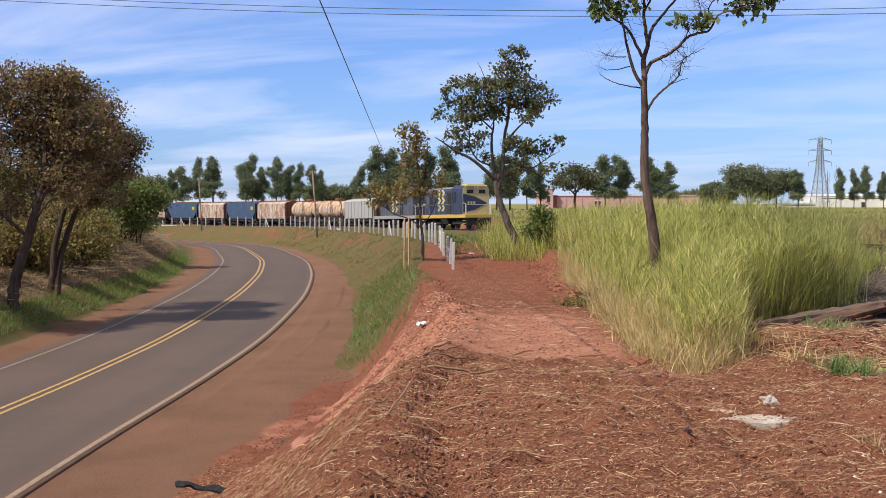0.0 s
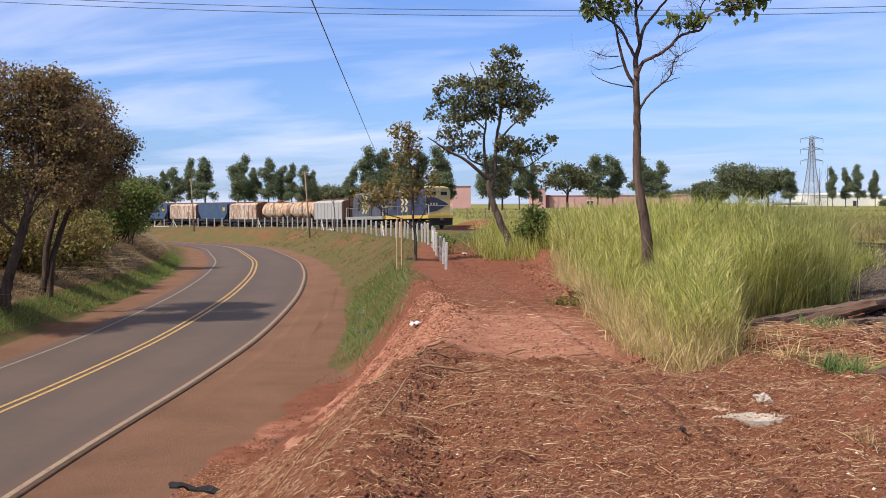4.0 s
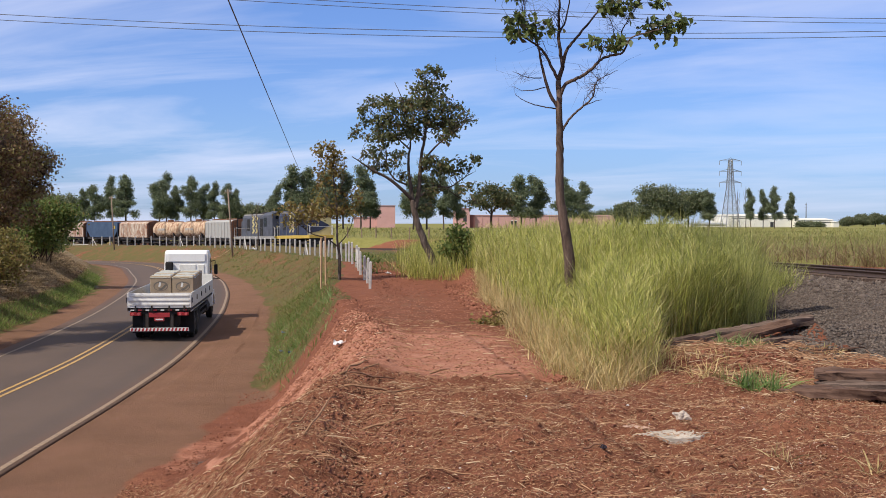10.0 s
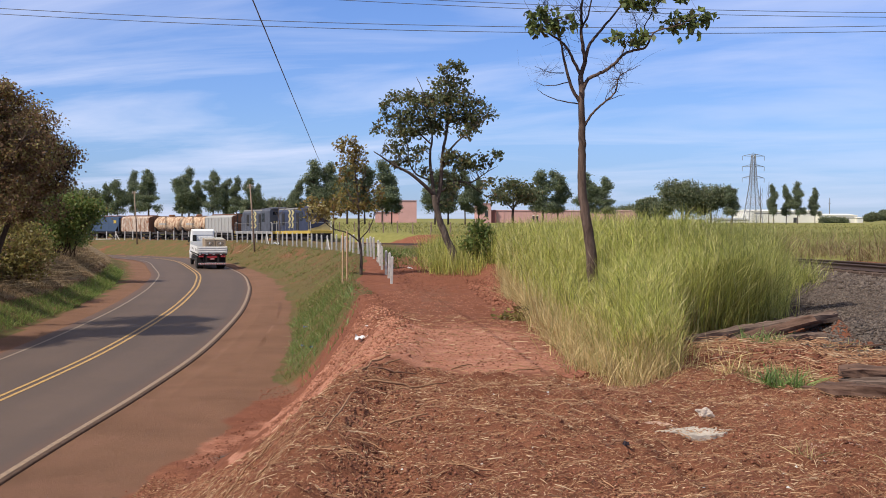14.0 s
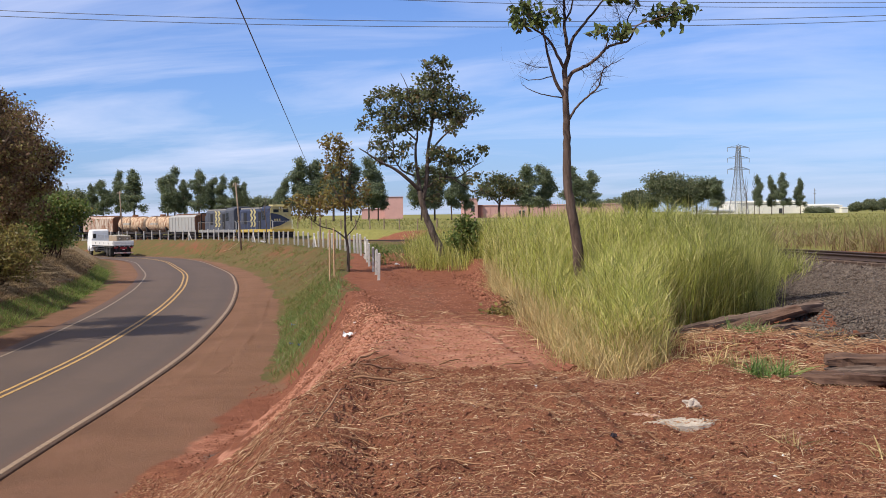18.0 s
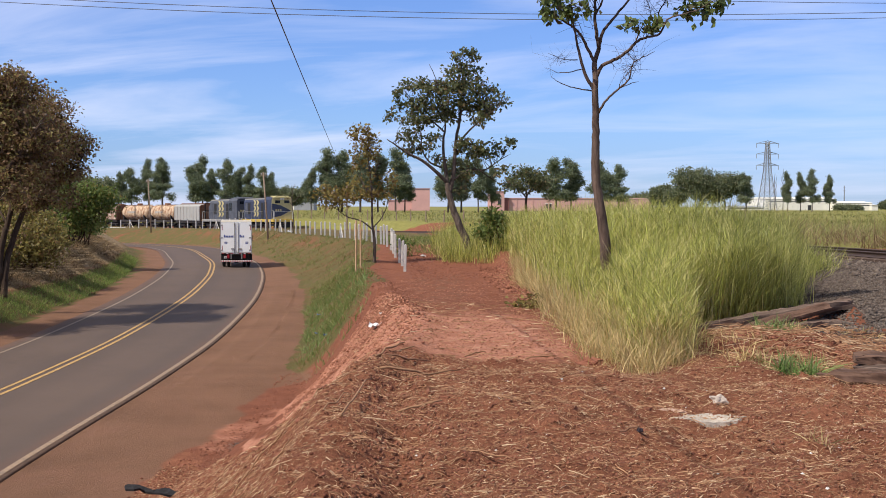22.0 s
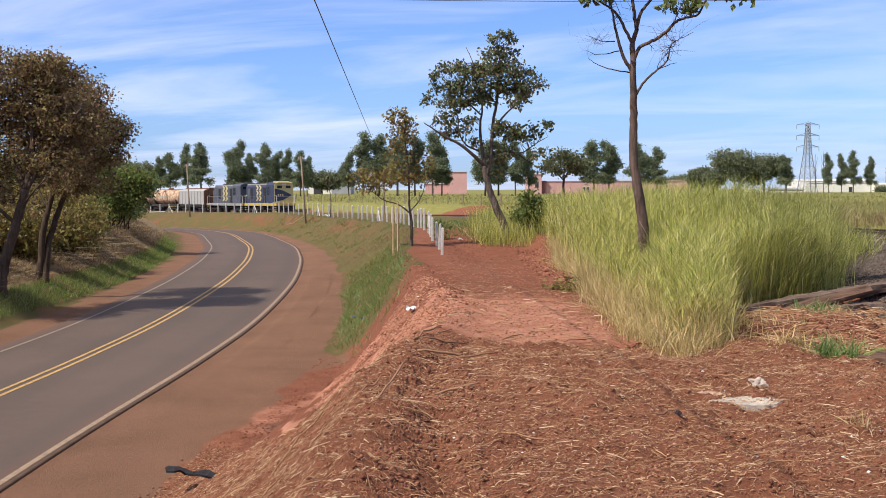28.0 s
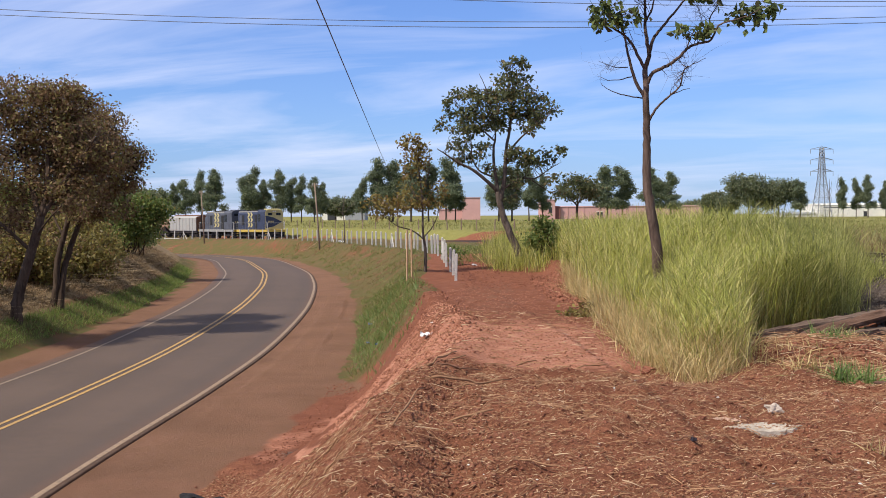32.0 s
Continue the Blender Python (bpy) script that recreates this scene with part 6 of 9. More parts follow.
NEAR = [(-3.4, 6.0), (4.6, 6.0), (6.5, 10.0), (6.4, 13.2), (2.4, 13.0), (0.4, 13.0), (-0.5, 12.4), (-1.2, 10.6), (-3.2, 10.6)]
tagged(new("straw_litter", litter(40000, NEAR, 0.012, 0.045, 81, 0.0046)), "straw and chips strewn over the red earth", "straw", kind="stuff")
tagged(new("straw_litter", litter(10000, NEAR, 0.03, 0.085, 82, 0.0055)), "straw bits strewn over the red earth", "straw", kind="stuff")
SLOPE = [(-1.0, 9.5), (-0.6, 11.8), (-1.3, 14.4), (-2.1, 16.6), (-3.5, 21.3), (-4.0, 21.3), (-4.2, 18.5), (-4.0, 14), (-3.5, 9)]
tagged(new("straw_litter", litter(9000, SLOPE, 0.02, 0.10, 86, 0.0065)), "straw bits on the side of the cut", "straw", kind="stuff")
tagged(new("straw_litter", litter(1300, NEAR, 0.07, 0.22, 85, 0.0065)), "long dead stalks strewn over the red earth", "straw", kind="stuff")
tagged(new("straw_litter", litter(1900, [(3.4, 12.0), (6.4, 11.8), (6.4, 14.5), (6.0, 16.0), (4.4, 16.0), (3.7, 14.4)], 0.06, 0.34, 83, 0.0075, 0.035)), "dry straw heaped by the old sleepers", "straw", kind="stuff")
tagged(new("straw_litter", litter(800, [(-0.6, 13), (2.5, 13), (2.6, 22), (0.2, 24), (-0.7, 22)], 0.05, 0.25, 84, 0.008)), "scattered straw on the trodden path", "straw", kind="stuff")


def stones(name, p, size, mat, label, seed, category="stones", squash=0.7, sink=0.3, smooth=False):
    """Many small broken stones: bent octahedra, each of its own shape."""
    g = np.random.default_rng(seed)
    n = len(p)
    r = size * g.uniform(0.5, 1.35, n)
    z = on_ground(p[:, 0], p[:, 1])
    dirs = np.array([[1, 0, 0], [0, 1, 0], [-1, 0, 0], [0, -1, 0], [0, 0, 1], [0, 0, -1]], float)
    j = g.uniform(0.6, 1.25, (n, 6, 1)) * dirs[None] + g.normal(0, 0.16, (n, 6, 3))
    a = g.uniform(0, 2 * math.pi, n)
    ca, sa = np.cos(a)[:, None], np.sin(a)[:, None]
    x, y = j[..., 0] * ca - j[..., 1] * sa, j[..., 0] * sa + j[..., 1] * ca
    v = np.stack([x, y, j[..., 2] * squash], -1) * r[:, None, None]
    v += np.stack([p[:, 0], p[:, 1], z + r * squash * (1 - 2 * sink) * 0.5], 1)[:, None]
    f = np.array([[0, 1, 4], [1, 2, 4], [2, 3, 4], [3, 0, 4], [1, 0, 5], [2, 1, 5], [3, 2, 5], [0, 3, 5]])
    me = quads_mesh(name, v.reshape(-1, 3), (np.arange(n)[:, None, None] * 6 + f[None]).reshape(-1, 3), mat)
    return tagged(new(name, me), label, category, kind="stuff")


def clod_mat(name, a, b, c=None):
    m = Mat(name, 0.95, 0, 0.15)
    col = m.ramp(m.island(), (0.0, a), (1.0, b))
    if c:
        col = m.mix(m.ramp(m.noise(25, 4, 0.7), (0.45, 0.0), (0.7, 0.6)), col, c)
    m.base(col).bump(m.noise(70, 4, 0.7), 0.6, 0.01)
    return m.mat


M_CLOD = clod_mat("red_clods", rgb(0.145, 0.056, 0.034), rgb(0.31, 0.128, 0.080))
M_PINKCLOD = clod_mat("pale_pink_clods", rgb(0.24, 0.095, 0.055), rgb(0.47, 0.225, 0.145))
M_CHIP = clod_mat("brown_chips", rgb(0.16, 0.075, 0.042), rgb(0.44, 0.25, 0.14))
M_DARKCLOD = clod_mat("dark_earth_clods", rgb(0.13, 0.055, 0.034), rgb(0.27, 0.118, 0.074))
M_PALECLOD = clod_mat("pale_pinkish_rubble", rgb(0.42, 0.24, 0.17), rgb(0.60, 0.42, 0.32))
M_BALLAST = clod_mat("grey_ballast", rgb(0.055, 0.043, 0.037), rgb(0.19, 0.155, 0.13), rgb(0.13, 0.082, 0.06))
stones("soil_clods", scatter(NEAR, 20000, rng), 0.0145, M_CLOD, "small red clods in the worked earth", 91, "soil")
stones("soil_clods", by_road(5200, 13.5, 27, lambda s: CREST(s) - 1.7, lambda s: CREST(s) + 0.3, rng), 0.030, M_PINKCLOD, "crumbled pale clods along the cut", 92, "soil")
stones("soil_clods", by_road(900, 9, 60, lambda s: CREST(s) - 0.6, lambda s: CREST(s) + 0.6, rng), 0.038, M_CLOD, "red clods along the cut", 93, "soil")
stones("soil_clods", scatter([(2.4, 27), (3.3, 26), (4.0, 44), (3.3, 48), (2.9, 40)], 500, rng), 0.055, M_CLOD, "red clods along the edge of the path", 94, "soil")
stones("soil_clods", scatter(SLOPE, 6500, rng), 0.022, M_CLOD, "dark crumbs of earth on the side of the cut", 98, "soil")
stones("soil_clods", scatter(NEAR, 9000, rng), 0.009, M_CHIP, "fine brown chips in the worked earth", 99, "soil")
PATHZ = [(-0.5, 13.5), (2.4, 13), (2.7, 20), (2.9, 34), (0.4, 40), (-0.6, 28)]
stones("soil_clods", scatter(PATHZ, 5000, rng), 0.015, M_PINKCLOD, "pale pink crumbs on the trodden path", 101, "soil")
stones("soil_clods", scatter(PATHZ, 3600, rng), 0.014, M_CLOD, "dark red crumbs on the trodden path", 102, "soil")
stones("soil_clods", scatter([(0.6, 38), (3.6, 40), (4.2, 52), (3.2, 62), (0.6, 60)], 1600, rng), 0.035, M_CLOD, "dark red crumbs at the end of the path", 103, "soil")
stones("soil_clods", by_road(1500, 55, 130, lambda s: TOE(s) + 0.8, lambda s: CREST(s) + 0.3, rng), 0.034, M_DARKCLOD, "brown crumbs of earth on the outer bank", 104, "soil")
stones("soil_clods", scatter([(3.4, 12.6), (5.0, 12.6), (5.4, 15.4), (4.2, 15.6), (3.5, 14)], 2600, rng), 0.028, M_CLOD, "red crumbs heaped by the old sleepers", 105, "soil")
stones("soil_clods", scatter([(2.9, 8.3), (3.3, 8.2), (3.5, 8.6), (3.0, 8.75)], 140, rng), 0.007, M_PALECLOD, "pale pink crumbs in the mulch", 106, "soil")
stones("soil_clods", scatter([(-0.9, 9.5), (-0.1, 9.5), (0.7, 12.8), (-0.6, 13.2)], 300, rng), 0.020, M_DARKCLOD, "dark crumbs along the crest of the cut", 107, "soil")
stones("soil_clods", scatter([(-0.32, 6.4), (0.30, 6.4), (0.32, 12.4), (-0.30, 12.4)], 1500, rng), 0.017, M_DARKCLOD, "dark torn clods along a machine track", 108, "soil", squash=0.9)
stones("soil_clods", by_road(500, 21.5, 25, 6.5, 7.6, rng), 0.014, M_DARKCLOD, "dark crumbs at the foot of the cut", 112, "soil")
# dark clods added along the mulch's edge to draw its small shadow step
stones("soil_clods", by_road(420, 12, 24, lambda s: toe_of(s) - 0.5, lambda s: toe_of(s) + 0.1, rng), 0.03, M_DARKCLOD, "dark clods standing for the shaded step at the mulch's foot", 113, "soil")
stones("soil_clods", by_road(600, 20, 33, lambda s: toe_of(s) - 0.8, lambda s: toe_of(s) + 0.4, rng), 0.026, M_CLOD, "loose crumbs at the foot of the cut", 109, "soil")
stones("soil_clods", scatter([(2.6, 24), (3.1, 24), (3.6, 31), (4.5, 41), (4.9, 50), (3.6, 53), (3.4, 46), (3.4, 38), (2.8, 30)], 1500, rng), 0.06, M_CLOD, "broken red clods along the cut edge of the path", 110, "soil", squash=0.85)
stones("white_chips", scatter([(-0.5, 6.3), (5.2, 6.3), (6.2, 12.5), (1.5, 13)], 60, rng), 0.016, plain("white_chip", rgb(0.72, 0.70, 0.66), 0.8), "tiny pale chips in the mulch", 95, "chips")
gb0 = scatter([(5.9, 17.1), (6.2, 15.4), (6.5, 14.0), (8.6, 13.6), (8.6, 19.5), (6.3, 18.9)], 5200, rng)
gb = scatter([(5.3, 14.2), (7.2, 12.2), (12.0, 12.0), (12.2, 20), (11.8, 40), (9.6, 44), (8.6, 30), (7.9, 23.3), (5.9, 18.5)], 40000, rng)
stones("ballast_stones", np.vstack([gb0, gb]), 0.026, M_BALLAST, "grey crushed-stone ballast", 96, "ballast")
ts_ = rng.uniform(20, 135, 5000)
tx, ty, th = along(TRACK, TRACK_S, ts_)
to = rng.uniform(-3.2, 2.4, 5000)
stones("ballast_stones", np.stack([tx + np.cos(th) * to, ty + np.sin(th) * to], 1), 0.08, M_BALLAST, "grey crushed-stone ballast", 97, "ballast")

# ---- railway ----
M_SLEEPER = wood("old_sleeper_wood", rgb(0.034, 0.020, 0.015), rgb(0.235, 0.165, 0.128))
M_ROTTEN = wood("rotten_sleeper_wood", rgb(0.040, 0.020, 0.013), rgb(0.205, 0.122, 0.086))
M_STAKE = wood("pale_stake_wood", rgb(0.34, 0.20, 0.11), rgb(0.62, 0.42, 0.26))
M_POLE = wood("weathered_pole_wood", rgb(0.17, 0.115, 0.085), rgb(0.36, 0.27, 0.20))
railway = thing("railway_track", "curving metre-gauge track on stone ballast", "track", kind="structure")


def rail_mesh(o, s0, s1):
    prof = [(-0.06, -0.15), (0.06, -0.15), (0.06, -0.135), (0.012, -0.12), (0.012, -0.04), (0.034, -0.03), (0.034, 0.0), (-0.034, 0.0), (-0.034, -0.03), (-0.012, -0.04), (-0.012, -0.12), (-0.06, -0.135)]
    s = np.arange(s0, s1, 1.5)
    x, y, h = along(TRACK, TRACK_S, s)
    z = rail_z(s)
    v = np.stack([np.stack([x + np.cos(h) * (o + a), y + np.sin(h) * (o + a), z + b], 1) for a, b in prof], 1)
    k = len(prof)
    i = np.arange(len(s) * k).reshape(len(s), k)
    j = np.roll(i, -1, 1)
    q = np.stack([i[:-1], j[:-1], j[1:], i[1:]], -1).reshape(-1, 4)
    return quads_mesh("rail", v.reshape(-1, 3), q, M_RAIL)


for o in (-0.53, 0.53):
    r = new("rail", rail_mesh(o, -40, 330))
    r.parent = railway
slp = Build().box((-1.0, -0.11, -0.30), (1.0, 0.11, -0.152), 0, 0.012).mesh("sleeper", M_SLEEPER)
for s in np.arange(14, 215, 0.75):
    x, y, h = along(TRACK, TRACK_S, s)
    o = new("sleeper", slp)
    o.parent = railway
    o.matrix_basis = pose(x, y, rail_z(s), 0, 0, math.degrees(h) + random.uniform(-1, 1))

# old sleepers dumped beside the ballast
def old_beam(length, w, h, seed, mat):
    """A split, rotted beam lying along x: ragged ends and torn edges."""
    g = np.random.default_rng(seed)
    n = 40
    prof = [(-1, -1), (-0.2, -1.05), (1, -0.95), (1.05, 0.1), (0.9, 0.95), (0.25, 0.8), (0.05, 1.0), (-0.6, 0.9), (-1.0, 0.8), (-1.05, 0)]
    vs = []
    for i in range(n):
        t = i / (n - 1)
        for k, (a, b) in enumerate(prof):
            e = 1 - 0.5 * (max(0, 1 - t * 12) + max(0, 1 - (1 - t) * 9)) * g.uniform(0.2, 1)
            nz = 0.14 * math.sin(t * 9 + k * 2.1 + seed) + 0.10 * math.sin(t * 31 + k * 4.7 + seed) + g.normal(0, 0.06)
            vs.append((-length / 2 + length * t + (g.uniform(-0.06, 0.09) if i in (0, n - 1) else 0), a * w / 2 * (1 + nz * 0.6), b * h / 2 * e * (1 + nz)))
    k = len(prof)
    fs = [(i * k + j, i * k + (j + 1) % k, (i + 1) * k + (j + 1) % k, (i + 1) * k + j) for i in range(n - 1) for j in range(k)]
    fs += [tuple(range(k))[::-1], tuple((n - 1) * k + j for j in range(k))]
    return Build().add(vs, fs)


def lay(name, b, mat, label, a, e, roll=0.0, lift=0.0):
    """Puts a beam with its ends over the ground points a and e (x, y, z)."""
    a, e = Vector(a), Vector(e)
    d = e - a
    m = Matrix.Translation((a + e) / 2 + Vector((0, 0, lift))) @ Matrix.Rotation(math.atan2(d.y, d.x), 4, "Z") @ Matrix.Rotation(-math.atan2(d.z, math.hypot(d.x, d.y)), 4, "Y") @ Matrix.Rotation(radians(roll), 4, "X")
    o = single(name, b, mat, label, "sleeper", "dumped sleepers")
    o.matrix_basis = m
    return o


SLEEPERS = ((4.14, 16.3, 0.03, 6.34, 16.8, 0.07, 2.35, 0.20, 0.15, 0, "weathered grey old sleeper lying across the ballast edge"), (4.75, 16.15, 0.10, 5.98, 16.55, 0.22, 1.35, 0.15, 0.08, 25, "split reddish old sleeper leaning on another"),
            (4.95, 16.1, 0.03, 6.0, 16.45, 0.03, 1.2, 0.20, 0.13, 0, "dark rotten piece of old sleeper"),
            (4.46, 11.50, 0.185, 6.5, 11.30, 0.185, 2.1, 0.26, 0.10, 3, "weathered grey old sleeper on a small pile"), (4.40, 11.34, 0.105, 6.4, 10.96, 0.105, 2.1, 0.30, 0.11, 2, "split brown old sleeper on a small pile"),
            (4.14, 11.14, 0.03, 6.0, 10.30, 0.03, 2.1, 0.34, 0.10, -4, "split dark old sleeper lying on the earth"))
for k, (x0, y0, z0, x1, y1, z1, L, w, h, roll, lab) in enumerate(SLEEPERS):
    lay("old_sleeper", old_beam(L, w, h, 40 + k, M_ROTTEN), (M_SLEEPER, M_ROTTEN)[k % 2], lab, (x0, y0, gz(x0, y0) + z0), (x1, y1, gz(x1, y1) + z1), roll)
for k, (x0, y0, x1, y1, L, w) in enumerate(((4.35, 16.15, 4.12, 15.7, 0.55, 0.10), (3.95, 15.2, 4.5, 15.4, 0.6, 0.05), (4.0, 11.3, 4.5, 11.25, 0.55, 0.05), (5.6, 15.3, 6.6, 15.5, 0.9, 0.04))):
    lay("wood_splinter", old_beam(L, w, w * 0.5, 60 + k, M_ROTTEN), M_ROTTEN, "torn splinter of an old sleeper", (x0, y0, gz(x0, y0) + 0.04), (x1, y1, gz(x1, y1) + 0.06))

# ---- fence of concrete posts ----
post_b = Build().box((-0.055, -0.055, -0.35), (0.055, 0.055, 1.10), 0, 0.012).add([(-0.043, -0.043, 1.10), (0.043, -0.043, 1.10), (0.043, 0.043, 1.10), (-0.043, 0.043, 1.10), (0, 0, 1.145)], [(0, 1, 4), (1, 2, 4), (2, 3, 4), (3, 0, 4)])
post_me = post_b.mesh("post", M_CONCRETE)
fence = thing("fence", "fence of white concrete posts strung with wire", "fence")
FP = []
rng = np.random.default_rng(5)
for k, s in enumerate(np.arange(0, FENCE_S[-1] - 30, 2.25)):
    x, y, h = along(FENCE, FENCE_S, s)
    x, y = float(x) + rng.normal(0, 0.03), float(y) + rng.normal(0, 0.06)
    z = gz(x, y)
    o = new("post", post_me)
    o.parent = fence
    o.matrix_basis = pose(x, y, z + rng.normal(0, 0.03), rng.normal(0, 1.2), rng.normal(0, 1.2), math.degrees(float(h)))
    FP.append((x, y, z))
    if k in (5, 17, 29, 41, 52):
        for sgn in (-1, 1):
            dx, dy = -math.sin(h) * sgn * 0.9, math.cos(h) * sgn * 0.9
            part("brace", Build().tube([(x + dx, y + dy, gz(x + dx, y + dy) - 0.05), (x, y, z + 0.9)], 0.05, 4), M_CONCRETE, fence)
for hgt in (0.3, 0.62, 0.95):
    part("wire", Build().tube([(x, y, z + hgt) for x, y, z in FP], 0.006, 3, caps=False), M_WIRE, fence)
# low rail along the far end of the fence
pts = [along(FENCE, FENCE_S, s) for s in np.arange(118, 146, 4)]
part("bottom_rail", Build().tube([(float(x), float(y), gz(float(x), float(y)) + 0.12) for x, y, _ in pts], 0.05, 4), M_CONCRETE, fence, "low pale rail between the posts")

# ---- stakes, poles, wires ----
for x, y, h, lean in ((-1.61, 50.5, 2.20, 0.5), (-1.42, 50.7, 2.15, -0.3)):
    single("wooden_stake", Build().box((-0.027, -0.027, -0.3), (0.027, 0.027, h), 0, 0.005), M_STAKE, "tall square wooden stake beside a young tree", "stake", "stakes", at=pose(x, y, gz(x, y), 0, lean, -38))


def utility_pole(x, y, h, lean_x, brace, label):
    z = gz(x, y)
    top = thing("utility_pole", label, "pole", "leaning poles", at=pose(x, y, z, 0, lean_x, 0))
    part("shaft", Build().tube([(0, 0, -0.5), (0.02, 0, h * 0.5), (0, 0, h)], [0.085, 0.075, 0.06], 8), M_POLE, top, smooth=True)
    for s in (0.18, -0.18):
        part("insulator", Build().tube([(s, 0, h - 0.25), (s, 0, h - 0.15), (s, 0, h - 0.08), (s, 0, h - 0.05)], [0.02, 0.05, 0.04, 0.02], 8), M_CONCRETE, top)
    part("crossbar", Build().box((-0.3, -0.04, h - 0.33), (0.3, 0.04, h - 0.25)), M_POLE, top)
    if brace:
        part("fallen_branch", Build().tube([(0.1, 0, 0.9), (-0.5, -0.1, 0.5), (-1.1, -0.1, 0.15), (-1.7, 0, 0.05)], [0.022, 0.03, 0.025, 0.015], 5), M_STAKE, top, "pale bare branch leaning on the pole")
    return top


utility_pole(-11.6, 112.3, 6.2, -4.0, True, "leaning wooden pole on the outer bank")
utility_pole(-29.7, 149.9, 6.5, -3.0, False, "leaning wooden pole far along the bank")
# the dead sapling near it
tree("dead_tree", (-9.1, 109.5, gz(-9.1, 109.5)), [([(0, 0, -0.1), (0.05, 0, 1.5), (-0.1, 0, 3.0), (0.1, 0, 4.2)], 0.06, 0.02), ([(0, 0, 2.4), (-0.6, 0.1, 3.2), (-1.0, 0.1, 3.6)], 0.03, 0.01), ([(0, 0, 2.7), (0.6, 0, 3.3), (1.2, 0.1, 3.7)], 0.03, 0.01)], [],
     "bare dead sapling standing by the fence", (M_BARK_GREY, M_LEAF_BROWN), 77, bare=[((0, 0, 3.6), (1.2, 0.5, 0.8), 16)], twig_r=0.02)


def wire_line(name, a, b, sag, r, label, n=40):
    a, b = Vector(a), Vector(b)
    pts = [a.lerp(b, i / n) - Vector((0, 0, sag * 4 * (i / n) * (1 - i / n))) for i in range(n + 1)]
    return single(name, Build().tube(pts, r, 5, caps=False), M_WIRE, label, "cable", "overhead wires")


def at_view(u, v, d):
    """The place d metres ahead, u across and v up for each metre."""
    return (u * d, d, 1.65 + v * d)


# the two high conductors that cross the whole view, and the single line that falls away ahead
for du, v0, v1, dd in ((0.0, 0.1911, 0.2231, 60), (0.0, 0.1866, 0.2186, 60), (0.2, 0.2100, 0.2330, 64), (0.2, 0.2062, 0.2292, 64)):
    wire_line("power_line", at_view(-0.67 + du, v0, dd), at_view(1.27 + du, v1, dd), 0.0484 * dd, 0.016, "thin overhead power conductor")
wire_line("service_line", (-0.80, -22.0, 5.24), (-5.46, 140.0, 4.31), 0.05, 0.011, "single wire falling away to a far pole", 60)


def line_pole(x, y, h, label):
    top = thing("line_pole", label, "pole", "power line poles", at=pose(x, y, gz(x, y)))
    part("shaft", Build().tube([(0, 0, -0.6), (0, 0, h)], [0.17, 0.11], 10), M_CONCRETE, top)
    part("crossbar", Build().box((-0.06, -2.4, h - 0.55), (0.06, 2.4, h - 0.42)), M_POLE, top)
    part("crossbar", Build().box((-0.06, -2.4, h - 0.28), (0.06, 4.6, h - 0.18)), M_POLE, top)
    return top


for x, z in ((-0.67 * 60, 1.65 + 0.1911 * 60), (1.27 * 60, 1.65 + 0.2231 * 60)):
    line_pole(x, 60.0, z - gz(x, 60.0) + 0.1, "tall concrete pole carrying the power line")
for x, z in ((-0.47 * 64, 1.65 + 0.2100 * 64), (1.47 * 64, 1.65 + 0.2330 * 64)):
    line_pole(x, 64.0, z - gz(x, 64.0) + 0.1, "tall concrete pole carrying the power line")
for x, y, z in ((-0.80, -22.0, 5.24), (-5.46, 140.0, 4.31)):
    single("service_pole", Build().tube([(0, 0, -0.5), (0, 0, z - gz(x, y) + 0.1)], [0.10, 0.07], 8), M_POLE, "slim wooden service pole", "pole", "power line poles", at=pose(x, y, gz(x, y)))

# ---- slab, stones, scraps on the earth ----
def lump(name, at, size, mat, label, category, seed, squash=0.7, group=""):
    g = np.random.default_rng(seed)
    bm = bmesh.new()
    bmesh.ops.create_icosphere(bm, subdivisions=3, radius=1)
    for v in bm.verts:
        p = v.co
        f = 0.75 + 0.5 * noise.noise(p * 1.3 + Vector((seed, 0, 0))) + 0.22 * noise.noise(p * 3.7 + Vector((0, seed, 0)))
        v.co = Vector((p.x * size[0], p.y * size[1], p.z * size[2])) * f
    me = bpy.data.meshes.new(name)
    bm.to_mesh(me)
    bm.free()
    me.materials.append(mat)
    return tagged(new(name, me), label, category, group)


